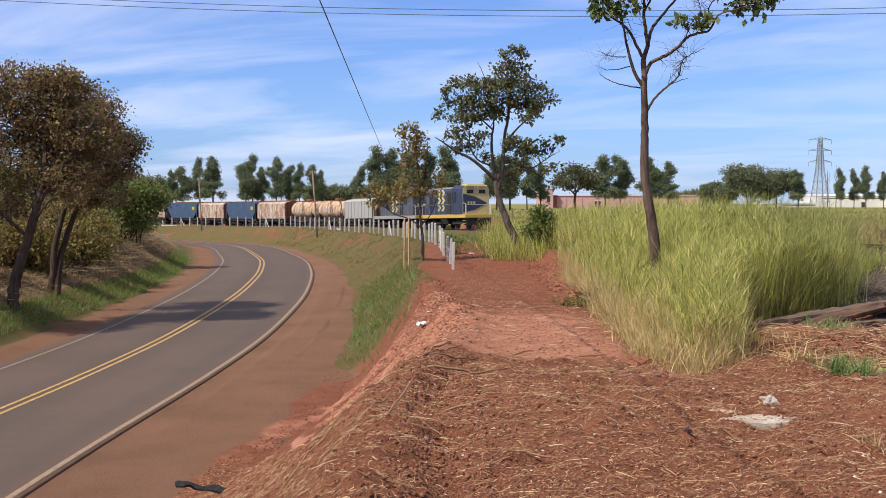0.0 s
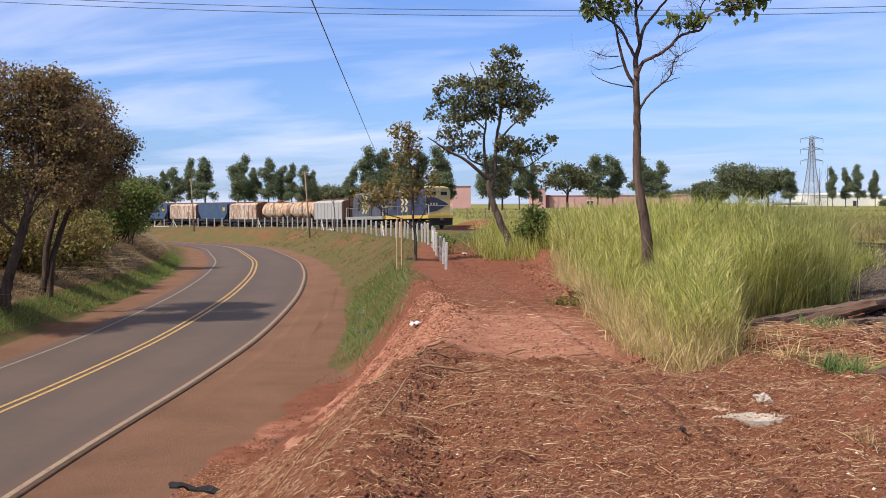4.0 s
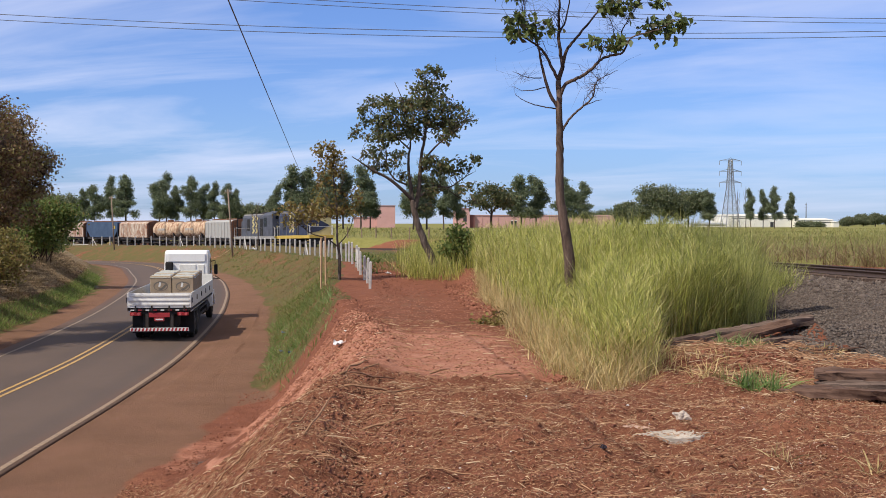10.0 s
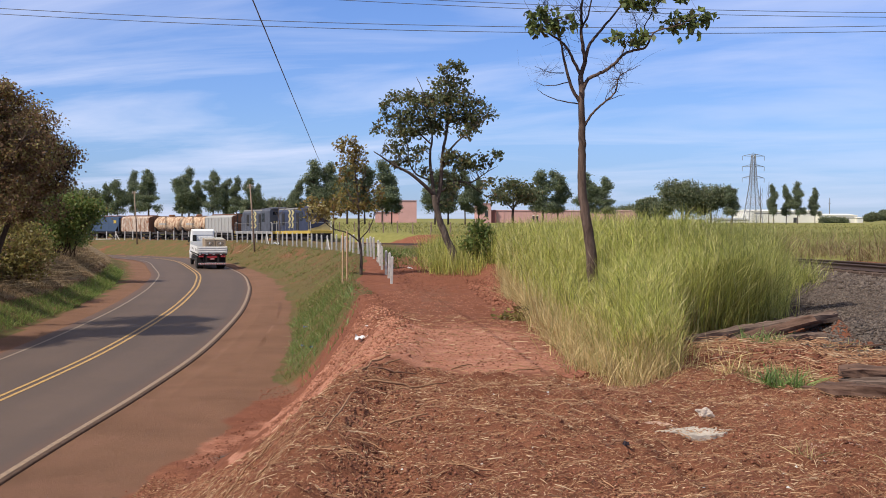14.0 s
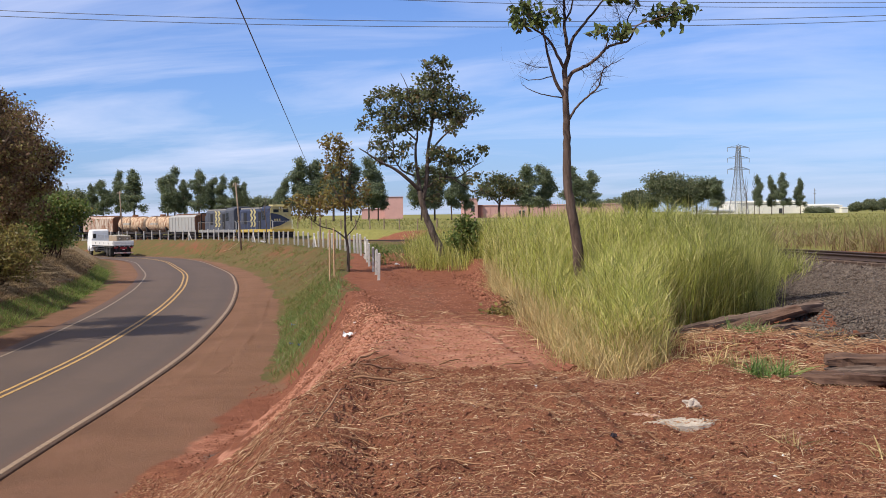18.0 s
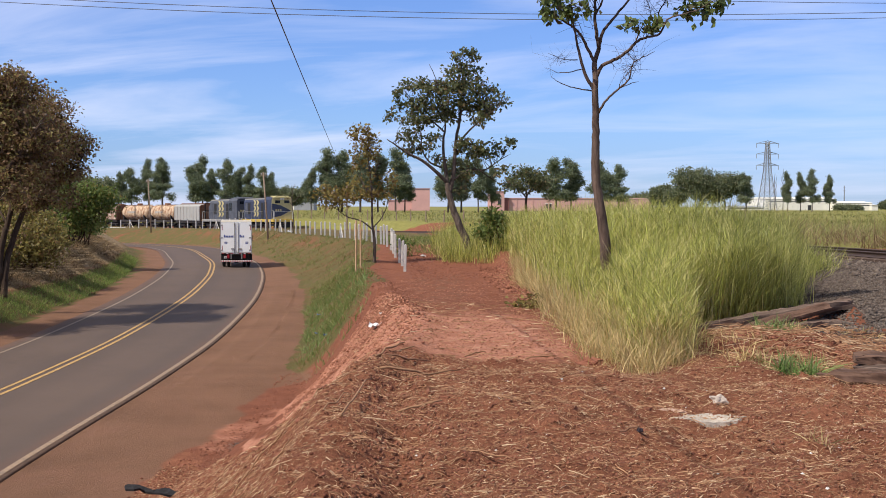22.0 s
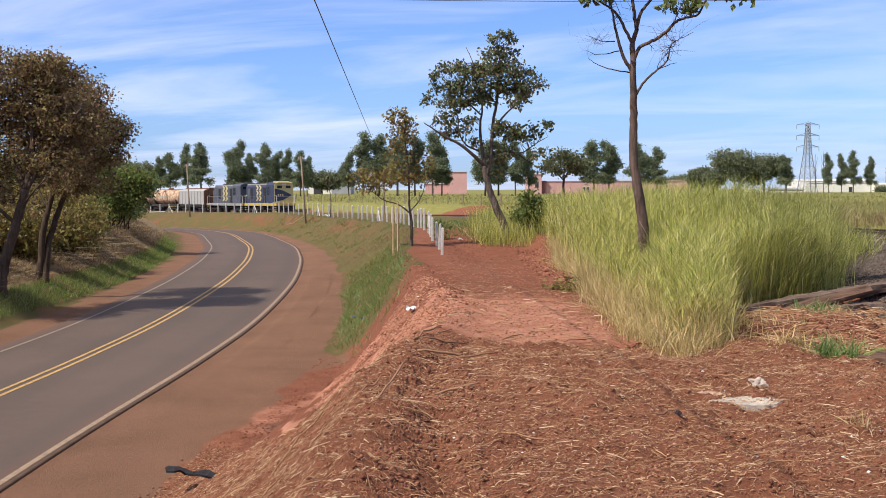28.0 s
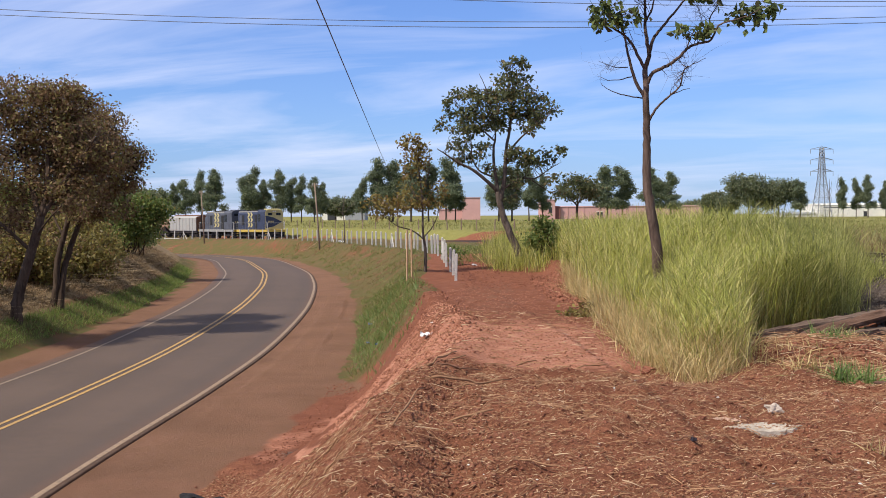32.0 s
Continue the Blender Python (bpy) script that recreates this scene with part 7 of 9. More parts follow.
M_SLAB_PALE = plain("pale_broken_cement", rgb(0.52, 0.45, 0.37), 0.95, 0, 0.45, 16, 0.1, 0.7)
M_SLAB = plain("chalky_rubble", rgb(0.54, 0.45, 0.37), 0.95, 0, 0.45, 14, 0.1, 0.6)
o = lump("concrete_lump", None, (0.085, 0.08, 0.055), M_SLAB, "pale grey lump of broken concrete", "rubble", 3)
o.matrix_basis = pose(2.69, 9.98, gz(2.69, 9.98) + 0.05)
def sunk_slab(x, y, rx, ry, rise, mat, label, seed):
    """A broken slab let into the ground: ragged rim, pitted top, its sides going down into the earth."""
    g = np.random.default_rng(seed)
    n, rings = 40, 7
    rim = 0.80 + 0.55 * (vnoise(np.arange(n) * 0.55, np.zeros(n), seed) - 0.5) + g.uniform(-0.07, 0.07, n)
    a = np.arange(n) * 2 * math.pi / n
    vs = []
    for k in range(rings + 1):
        f = min(k + 0.15, rings - 1) / (rings - 1) + (0.05 if k == rings else 0)
        px, py = x + np.cos(a) * rim * f * rx, y + np.sin(a) * rim * f * ry
        top = rise + 0.012 * (fbm(px * 22, py * 22, 3, seed) - 0.5) + g.uniform(-0.003, 0.003, n)
        z = on_ground(px, py)
        z = 0.35 * z + 0.65 * max(gz(x, y), float(z.mean()))
        vs.append(np.stack([px - x, py - y, z + (top if k < rings else -0.06) - gz(x, y)], 1))
    i = np.arange(n * (rings + 1)).reshape(rings + 1, n)
    j = np.roll(i, -1, 1)
    q = np.stack([i[:-1], i[1:], j[1:], j[:-1]], -1).reshape(-1, 4)
    me = bpy.data.meshes.new("concrete_slab")
    me.from_pydata([tuple(p) for p in np.vstack(vs).tolist()], [], q.tolist() + [i[0].tolist()])
    me.materials.append(mat)
    ob = tagged(new("concrete_slab", me), label, "rubble")
    ob.matrix_basis = pose(x, y, gz(x, y))


sunk_slab(2.43, 9.30, 0.30, 0.17, 0.014, M_SLAB_PALE, "flat broken slab of pale concrete in the mulch", 4)
o = lump("concrete_slab", None, (0.17, 0.12, 0.026), M_PALECLOD, "crumbled pinkish rubble beside a slab", "rubble", 6)
o.matrix_basis = pose(2.20, 9.62, gz(2.20, 9.62) + 0.0, 0, 0, 12)
for k, (x, y, r) in enumerate(((-0.28, 12.5, 0.10), (-0.10, 12.7, 0.13), (0.08, 12.55, 0.11), (0.26, 12.8, 0.12), (-0.5, 13.0, 0.10), (-0.42, 12.2, 0.07), (0.5, 13.1, 0.08))):
    o = lump("dark_clod", None, (r * 0.62, r * 0.5, r * 0.34), M_DARKCLOD, "dark clod of earth on the crest of the cut", "clod", 60 + k, group="clods on the crest")
    o.matrix_basis = pose(x, y, gz(x, y) + r * 0.1, 0, 0, 50 * k)
o = lump("dark_clod", None, (0.16, 0.10, 0.06), M_CLOD, "dark red clod at the edge of the path", "clod", 8)
o.matrix_basis = pose(2.08, 12.9, gz(2.08, 12.9) + 0.03)
o = lump("dark_clod", None, (0.03, 0.03, 0.022), plain("charred", rgb(0.03, 0.02, 0.025), 0.8), "charred dark knob lying in the mulch", "clod", 9)
o.matrix_basis = pose(1.72, 8.48, gz(1.72, 8.48) + 0.02)
for k, (x, y, sc) in enumerate(((-0.33, 20.0, 0.14), (1.35, 57.0, 0.16), (-0.25, 21.0, 0.05), (-2.6, 40.6, 0.12), (-2.0, 35.6, 0.12), (-2.9, 47.0, 0.12), (-15.4, 38.6, 0.2), (-15.2, 37.6, 0.15), (-14.9, 36.8, 0.14), (-9.6, 112.0, 0.3))):
    g = np.random.default_rng(700 + k)
    b = Build()
    n = 6
    vs = [((i / n - 0.5) * sc * 1.5 + g.normal(0, sc * 0.06), (j / n - 0.5) * sc + g.normal(0, sc * 0.06), abs(g.normal(0, sc * 0.28)) + 0.01) for i in range(n + 1) for j in range(n + 1)]
    b.add(vs, [(i * 7 + j, i * 7 + j + 1, i * 7 + j + 8, i * 7 + j + 7) for i in range(n) for j in range(n)])
    blue = k in (3, 4, 5, 8)
    single("plastic_scrap", b, plain("blue_plastic" if blue else "white_plastic", rgb(0.20, 0.30, 0.55) if blue else rgb(0.78, 0.77, 0.76), 0.4), "crumpled blue plastic scrap in the grass" if blue else "crumpled white plastic scrap on the ground", "litter", "scraps of litter", at=pose(x, y, gz(x, y) + 0.01, 0, 0, 40 * k))
# the torn tyre strip at the roadside
b = Build()
g = np.random.default_rng(9)
n = 14
vs = [((i / n - 0.5) * 1.25 + g.normal(0, 0.02), (j - 1) * 0.13 * (1 + 0.4 * math.sin(i * 1.3)) + g.normal(0, 0.02), 0.03 + 0.03 * math.sin(i * 0.9 + j) ** 2 + 0.03 * (i < 3)) for i in range(n + 1) for j in range(3)]
b.add(vs, [(i * 3 + j, i * 3 + j + 1, i * 3 + j + 4, i * 3 + j + 3) for i in range(n) for j in range(2)])
tyre = single("tyre_strip", b, plain("black_rubber", rgb(0.022, 0.020, 0.020), 0.8, 0, 0.4, 20, 0.3, 0.5), "torn strip of black tyre tread on the bank", "tyre scrap")
sol = tyre.modifiers.new("thickness", "SOLIDIFY")
sol.thickness = 0.03
tyre.matrix_basis = pose(-3.22, 17.45, gz(-3.22, 17.45) + 0.03, 0, 8, 12)
for k, (x0, y0, x1, y1, r) in enumerate(((1.60, 8.58, 1.72, 8.48, 0.007), (-0.1, 12.4, 0.35, 12.55, 0.010), (-0.42, 12.2, -0.40, 12.35, 0.008))):
    g = np.random.default_rng(840 + k)
    single("dark_stick", Build().tube(wander(np.array([x0, y0, gz(x0, y0) + 0.02]), np.array([x1, y1, gz(x1, y1) + 0.05]), 4, g, 0.1), [r, r, r, r * 0.8, r * 0.5], 6), plain("brown_stick", rgb(0.20, 0.10, 0.06), 0.9), "short brown stick lying on the earth", "stick", "fallen twigs", smooth=True)
M_TWIG = plain("dead_twig_wood", rgb(0.34, 0.19, 0.105), 0.9, 0, 0.4, 20, 0.2)
for k, (x0, y0, x1, y1, r) in enumerate(((-1.0, 10.6, -0.35, 12.3, 0.012), (-0.15, 11.2, 0.35, 11.35, 0.018), (0.1, 11.1, 0.6, 11.5, 0.012), (0.75, 13.1, 1.0, 13.5, 0.012), (1.4, 13.0, 1.75, 13.2, 0.012), (2.45, 10.6, 2.62, 10.2, 0.008), (-0.5, 12.6, 0.2, 12.9, 0.02), (-0.2, 12.3, 0.1, 13.0, 0.015), (-1.3, 9.3, -0.8, 9.9, 0.01), (-0.40, 8.6, -0.21, 10.6, 0.012), (-0.58, 9.0, -0.38, 9.9, 0.009), (0.02, 9.45, 0.36, 9.6, 0.016), (-0.95, 8.2, -0.75, 8.6, 0.010), (-1.15, 7.7, -1.0, 7.95, 0.010), (0.45, 8.1, 0.75, 7.7, 0.008))):
    g = np.random.default_rng(800 + k)
    a, e = np.array([x0, y0, gz(x0, y0) + r + 0.01]), np.array([x1, y1, gz(x1, y1) + r + 0.03])
    single("fallen_twig", Build().tube(wander(a, e, 6, g, 0.07, 0.02), [r * 0.7, r * 0.7, r * 0.65, r * 0.8, r * 0.7, r * 0.5, r * 0.3], 6), M_TWIG, "crooked dead twig lying on the earth", "twig", "fallen twigs", smooth=True)

# ---- far buildings and the pylon ----
M_PINK = plain("faded_pink_wall", rgb(0.60, 0.35, 0.32), 0.9, 0, 0.12, 0.4, 0.2)
M_PINK_DARK = plain("dark_red_wall", rgb(0.24, 0.10, 0.09), 0.9, 0, 0.15, 0.4, 0.2)
M_FACTORY = plain("cream_factory_wall", rgb(0.80, 0.77, 0.68), 0.85, 0, 0.12, 0.3, 0.2)
M_ROOF_GREY = plain("grey_sheet_roof", rgb(0.36, 0.37, 0.38), 0.7, 0.2, 0.15, 0.5)
M_SHADE_OPENING = plain("dark_opening_and_eave_shade", rgb(0.05, 0.05, 0.055), 0.8)
M_STEEL = plain("galvanised_steel", rgb(0.30, 0.31, 0.33), 0.6, 0.5, 0.15, 3)


def hall(u0, u1, d, height, deep, wall, label, roof=M_ROOF_GREY, pitch=0.8, openings=(), ribs=0, name="warehouse"):
    """A long hall between two bearings at depth d, with a low-pitched roof; openings, some only painted eave shadow:
    (share along, width, z0, z1).
    """
    x0, x1 = u0 * d, u1 * d
    w = x1 - x0
    top = thing(name, label, "building", "far buildings", at=pose(x0, d, 0))
    part("wall", Build().box((0, 0, -0.5), (w, 0.3, height)).box((0, deep - 0.3, -0.5), (w, deep, height)).box((0, 0.3, -0.5), (0.3, deep - 0.3, height)).box((w - 0.3, 0.3, -0.5), (w, deep - 0.3, height)), wall, top)
    part("roof", Build().plate([(-0.3, height), (deep + 0.3, height), (deep / 2, height + pitch)], w + 0.6, 0, -0.3), roof, top)
    for k in range(ribs):
        part("pillar", Build().box((w * (k + 0.5) / ribs - 0.2, -0.15, -0.5), (w * (k + 0.5) / ribs + 0.2, 0.0, height)), wall, top)
    for f, ww, z0, z1 in openings:
        win = part("window" if z0 > 0.5 else "door", Build().box((w * f - ww / 2, -0.04, z0), (w * f + ww / 2, 0.02, z1)), M_SHADE_OPENING, top)
        part("frame", Build().box((w * f - ww / 2 - 0.15, -0.08, z1), (w * f + ww / 2 + 0.15, 0.0, z1 + 0.2)), M_FACTORY, win)
    return top


hall(0.094, 0.212, 450, 4.6, 40, M_PINK, "long low faded pink warehouse in the distance", M_PINK, 0.3, [(f, 2.2, 0, 2.6) for f in (0.28, 0.62)], ribs=9)
hall(0.0905, 0.0945, 449, 4.6, 20, M_PINK_DARK, "dark red gable wall of a distant warehouse", M_PINK_DARK, 0.3)
hall(0.0800, 0.0905, 448, 7.2, 20, M_PINK, "square faded pink block of a distant warehouse", M_PINK, 0.2, [(0.62, 1.3, 2.2, 4.6)])
hall(0.0140, 0.0290, 452, 8.2, 20, M_PINK, "square faded pink block behind the railway", M_PINK, 0.2)
hall(-0.0050, 0.0140, 455, 3.8, 20, M_PINK, "low faded pink hall behind the railway", M_PINK, 0.2)
hall(-0.1010, -0.0820, 470, 6.0, 24, M_FACTORY, "pale grey hall behind the train", M_ROOF_GREY, 2.0, [(0.4, 3, 0, 3)])
hall(-0.0820, -0.0660, 466, 7.8, 20, M_ROOF_GREY, "grey block of a hall behind the train", M_ROOF_GREY, 0.2)
# the long thin strips below paint eave shadow together with window bands
hall(0.3084, 0.3674, 560, 5.3, 30, M_FACTORY, "cream factory hall beyond the field", M_FACTORY, 0.9, [(0.5, 31.0, 4.0, 4.35), (0.62, 1.6, 0, 2.4)])
hall(0.3674, 0.3979, 555, 3.5, 24, M_FACTORY, "lower cream factory wing beyond the field", M_FACTORY, 0.8, [(0.5, 15.8, 2.1, 2.5)])
hall(0.3979, 0.4028, 552, 2.4, 18, M_FACTORY, "small cream lean-to at the factory's end", M_FACTORY, 0.5)
hall(0.2774, 0.3084, 565, 1.5, 18, M_FACTORY, "low pale shed beyond the field", M_ROOF_GREY, 0.6, [(0.5, 16.0, 0.7, 1.0)])


def pylon(x, y, h):
    top = thing("pylon", "grey steel lattice power pylon beyond the field", "pylon", at=pose(x, y, 0, 0, 0, 8))
    half = lambda z: np.interp(z, [0, h * 0.55, h], [3.1, 1.25, 0.55])
    legs = [(-1, -1), (1, -1), (1, 1), (-1, 1)]
    zs = list(np.linspace(0, h * 0.55, 7)) + list(np.linspace(h * 0.62, h * 0.97, 8))
    for sx, sy in legs:
        part("leg", Build().tube([(sx * half(z), sy * half(z), z) for z in [-0.5] + zs], 0.16, 4), M_STEEL, top)
    for k in range(4):
        (ax, ay), (bx, by) = legs[k], legs[(k + 1) % 4]
        b = Build()
        for z0, z1 in zip(zs[:-1], zs[1:]):
            b.tube([(ax * half(z0), ay * half(z0), z0), (bx * half(z1), by * half(z1), z1)], 0.085, 3)
            b.tube([(bx * half(z0), by * half(z0), z0), (ax * half(z1), ay * half(z1), z1)], 0.085, 3)
            b.tube([(ax * half(z1), ay * half(z1), z1), (bx * half(z1), by * half(z1), z1)], 0.07, 3)
        part("lattice", b, M_STEEL, top)
    for z in (h * 0.64, h * 0.80, h * 0.95):
        for s in (-1, 1):
            e = s * 4.9
            b = Build()
            for sy in (-1, 1):
                b.tube([(s * half(z), sy * half(z), z + 0.9), (e, 0, z)], 0.10, 4)
                b.tube([(s * half(z), sy * half(z), z), (e, 0, z)], 0.10, 4)
            arm = part("arm", b, M_STEEL, top)
            part("insulator", Build().tube([(e, 0, z), (e, 0, z - 1.8)], 0.11, 5), M_STEEL, arm)
    part("peak", Build().tube([(-half(h) * 2.2, 0, h * 0.95), (0, 0, h), (half(h) * 2.2, 0, h * 0.95)], 0.09, 4), M_STEEL, top)
    return top


pylon(154.6, 500, 29.3)
single("radio_mast", Build().tube([(0, 0, -0.5), (0, 0, 14)], [0.4, 0.2], 6).tube([(-0.8, 0, 11), (0.8, 0, 11)], 0.15, 4).tube([(-0.6, 0, 13), (0.6, 0, 13)], 0.15, 4), M_STEEL, "thin far radio mast beyond the factory", "mast", at=pose(0.3742 * 700, 700, 0))
# posts of the field's wire fence beyond the track
me = Build().tube([(0, 0, -0.2), (0, 0, 1.25)], [0.07, 0.06], 6).mesh("field_post", M_POLE)
ff = thing("field_fence", "wire fence on dark wooden posts beyond the track", "fence")
for s in np.arange(60, 190, 4.0):
    x, y, h = along(TRACK, TRACK_S, s)
    x, y = float(x + math.cos(h) * 6.4), float(y + math.sin(h) * 6.4)
    o = new("post", me)
    o.parent = ff
    o.matrix_basis = pose(x, y, gz(x, y), random.uniform(-3, 3), random.uniform(-3, 3), 0)

# ---- the train ----
M_BLUE = plain("faded_blue_paint", rgb(0.036, 0.046, 0.086), 0.6, 0, 0.35, 1.4)
M_BLUEGREY = plain("chalky_blue_grey_paint", rgb(0.085, 0.092, 0.115), 0.65, 0, 0.4, 1.3)
M_WAGON_BLUE = plain("dusty_blue_wagon_paint", rgb(0.050, 0.085, 0.150), 0.65, 0, 0.3, 0.9)
M_YELLOW_PAINT = plain("railway_yellow_paint", rgb(0.55, 0.38, 0.07), 0.55, 0, 0.2, 2)
M_CREAM = plain("cream_yellow_paint", rgb(0.52, 0.44, 0.20), 0.55, 0, 0.2, 2)
M_BLACK = plain("sooty_black", rgb(0.022, 0.021, 0.021), 0.75, 0, 0.4, 4)
M_DARK_STEEL = plain("greasy_dark_steel", rgb(0.055, 0.045, 0.040), 0.65, 0.3, 0.4, 4)
M_GLASS = plain("dark_window_glass", rgb(0.012, 0.014, 0.017), 0.22, 0, 0.2, 3, 0.35)
M_RUSTY = rusty("rusted_white_paint", rgb(0.56, 0.48, 0.39), 0.68)
M_TANK = rusty("rusted_cream_tank_paint", rgb(0.62, 0.47, 0.32), 0.62)
M_GREYWAGON = rusty("grey_wagon_paint", rgb(0.36, 0.355, 0.335), 0.32)
M_RUST = rusty("rust_brown", rgb(0.20, 0.10, 0.06), 0.6)
M_RAILGREY = plain("chalky_grey_paint", rgb(0.30, 0.29, 0.27), 0.7, 0, 0.3, 2)
M_WHITE_PAINT = plain("dirty_white_paint", rgb(0.70, 0.69, 0.66), 0.5, 0, 0.15, 2)


def bogie(parent, y, axles, gauge=1.0, r=0.46):
    """A bogie with its wheels: side frames, bolster, wheels and axle boxes."""
    n = len(axles)
    a, b = min(axles) - 0.55, max(axles) + 0.55
    bg = part("bogie", Build().box((-0.98, y + a, 0.42), (-0.86, y + b, 0.68), 0, 0.03).box((0.86, y + a, 0.42), (0.98, y + b, 0.68), 0, 0.03).box((-0.9, y - 0.22, 0.5), (0.9, y + 0.22, 0.78), 0, 0.03), M_DARK_STEEL, parent)
    for ax in axles:
        for s in (-1, 1):
            part("wheel", Build().cyl((s * (gauge / 2 + 0.02), y + ax, r), (s * (gauge / 2 + 0.15), y + ax, r), r, 20, 0, 0.02).cyl((s * 0.5, y + ax, r), (s * 1.02, y + ax, r), 0.11, 10), M_DARK_STEEL, bg)
    return bg


def locomotive(name, L, label, side, nose, sill, seed, open_end=False):
    top = thing(name, label, "locomotive", "train")
    h = L / 2
    part("frame", Build().box((-1.35, -h + 0.5, 0.98), (1.35, h - 0.5, 1.30), 0, 0.02), sill, top, "sill painted in a bright band")
    part("fuel_tank", Build().plate([(-1.1, 0.45), (1.1, 0.45), (1.3, 0.98), (-1.3, 0.98)], 1.5, 1, -0.75), M_BLACK, top)
    for e in (-1, 1):
        bogie(top, e * (h - 2.6), (-1.15, 1.15))
        part("pilot", Build().plate([(-1.25, 0.35), (1.25, 0.35), (1.3, 1.15), (-1.3, 1.15)], 0.14, 1, e * (h - 0.42) - 0.07), M_BLACK, top)
        part("coupler", Build().box((-0.15, min(e * (h - 0.4), e * (h + 0.15)), 0.75), (0.15, max(e * (h - 0.4), e * (h + 0.15)), 1.0), 0, 0.04), M_DARK_STEEL, top)
        part("buffer_beam", Build().box((-1.35, min(e * (h - 0.36), e * (h - 0.28)), 1.0), (1.35, max(e * (h - 0.36), e * (h - 0.28)), 1.28), 0, 0.01), M_YELLOW_PAINT, top)
        for s in (-1, 1):
            st = part("step", Build().box((s * 1.28 - 0.1, e * (h - 0.75) - 0.25, 0.45), (s * 1.28 + 0.1, e * (h - 0.75) + 0.25, 0.5)).box((s * 1.28 - 0.1, e * (h - 0.75) - 0.25, 0.75), (s * 1.28 + 0.1, e * (h - 0.75) + 0.25, 0.8)), M_YELLOW_PAINT, top)
            part("handrail", Build().tube([(s * 1.3, e * (h - 0.5), 1.3), (s * 1.3, e * (h - 0.5), 2.25), (s * 1.3, e * (h - 1.2), 2.3)], 0.025, 5), M_WHITE_PAINT, top)
    # rounded-roof body; the cab is at the end that leads the camera's side (+y)
    def shell(y0, y1, hw, z1, mat, nm, lab=""):
        prof = [(-hw, 1.30), (hw, 1.30), (hw, z1 - 0.35), (hw - 0.18, z1 - 0.12), (hw - 0.55, z1), (-hw + 0.55, z1), (-hw + 0.18, z1 - 0.12), (-hw, z1 - 0.35)]
        return part(nm, Build().plate(prof, y1 - y0, 1, y0), mat, top, lab)
    back = -h + (3.0 if open_end else 0.9)
    cab = shell(h - 3.6, h - 1.0, 1.36, 3.88, side, "cab")
    body = shell(back, h - 3.62, 1.28, 3.72, side, "hood")
    part("roof_edge", Build().box((-1.10, back, 3.60), (-0.95, h - 3.6, 3.75)).box((0.95, back, 3.60), (1.10, h - 3.6, 3.75)), M_RAILGREY, top, "dull edge along the roof")
    part("roof_fan", Build().cyl((0, back + 1.6, 3.7), (0, back + 1.6, 3.86), 0.55, 16).cyl((0, back + 3.2, 3.7), (0, back + 3.2, 3.86), 0.55, 16), M_BLACK, top)
    part("exhaust_stack", Build().box((-0.3, 0.1, 3.7), (0.3, 1.0, 3.95), 0, 0.04), M_BLACK, top)
    # nose panel in yellow with a dark wedge that wraps on to the sides
    fr = part("nose", Build().plate([(-1.34, 1.32), (1.34, 1.32), (1.34, 3.5), (1.15, 3.76), (0.8, 3.9), (-0.8, 3.9), (-1.15, 3.76), (-1.34, 3.5)], 0.06, 1, h - 1.0), nose, cab, "yellow cab front")
    part("roof_visor", Build().plate([(h - 1.9, 3.86), (h - 0.8, 3.72), (h - 0.8, 3.80), (h - 1.9, 3.98)], 2.2, 0, -1.1), nose, cab, "yellow roof front")
    for s in (-1, 1):
        part("windscreen", Build().box((s * 0.62 - 0.34, h - 0.945, 3.12), (s * 0.62 + 0.34, h - 0.92, 3.45), 0, 0.005), M_GLASS, cab)
        part("cab_window", Build().box((s * 1.365 - 0.02, h - 3.4, 2.35), (s * 1.365 + 0.02, h - 2.55, 3.3), 0, 0.006), M_GLASS, cab)
        part("cab_door", Build().box((s * 1.29 - 0.02, h - 4.6, 1.35), (s * 1.29 + 0.02, h - 3.8, 3.2), 0, 0.006), M_BLACK, body)
        # the operator's emblem, as plain chevrons
        b = Build()
        for k in range(2):
            for zz in (1.62, 2.28, 2.94):
                y0 = h - 7.1 + k * 0.95
                b.plate([(y0, zz), (y0 + 0.42, zz + 0.3), (y0, zz + 0.6), (y0 + 0.5, zz + 0.6), (y0 + 0.92, zz + 0.3), (y0 + 0.5, zz)], 0.012, 0, s * 1.285 - 0.006)
        part("emblem", b, M_CREAM, body, "plain yellow chevrons")
        for k in range(5):
            y0 = back + 0.5 + k * 0.95
            if y0 < h - 8.4:
                gr = part("grille", Build().box((s * 1.285 - 0.01, y0, 1.9), (s * 1.285 + 0.012, y0 + 0.75, 3.2)), M_BLACK if k % 2 else M_BLUEGREY, body)
        part("walkway_rail", Build().tube([(s * 1.33, -h + 1, 2.2), (s * 1.33, h - 4, 2.2)], 0.018, 4), M_RAILGREY, top)
        for k in range(6):
            yy = -h + 1.2 + k * (L - 5.4) / 5
            part("stanchion", Build().tube([(s * 1.33, yy, 1.3), (s * 1.33, yy, 2.2)], 0.018, 4), M_RAILGREY, top)
    part("wedge", Build().plate([(1.335, 1.45), (1.335, 3.10), (0.1, 2.85), (-1.15, 2.28), (0.1, 1.70)], 0.02, 1, h - 0.935), side, cab, "dark arrow across the yellow front")
    for k in range(3):
        part("front_bar", Build().box((0.1 + k * 0.3, h - 0.915, 2.2), (0.28 + k * 0.3, h - 0.905, 2.42)), M_CREAM, cab)
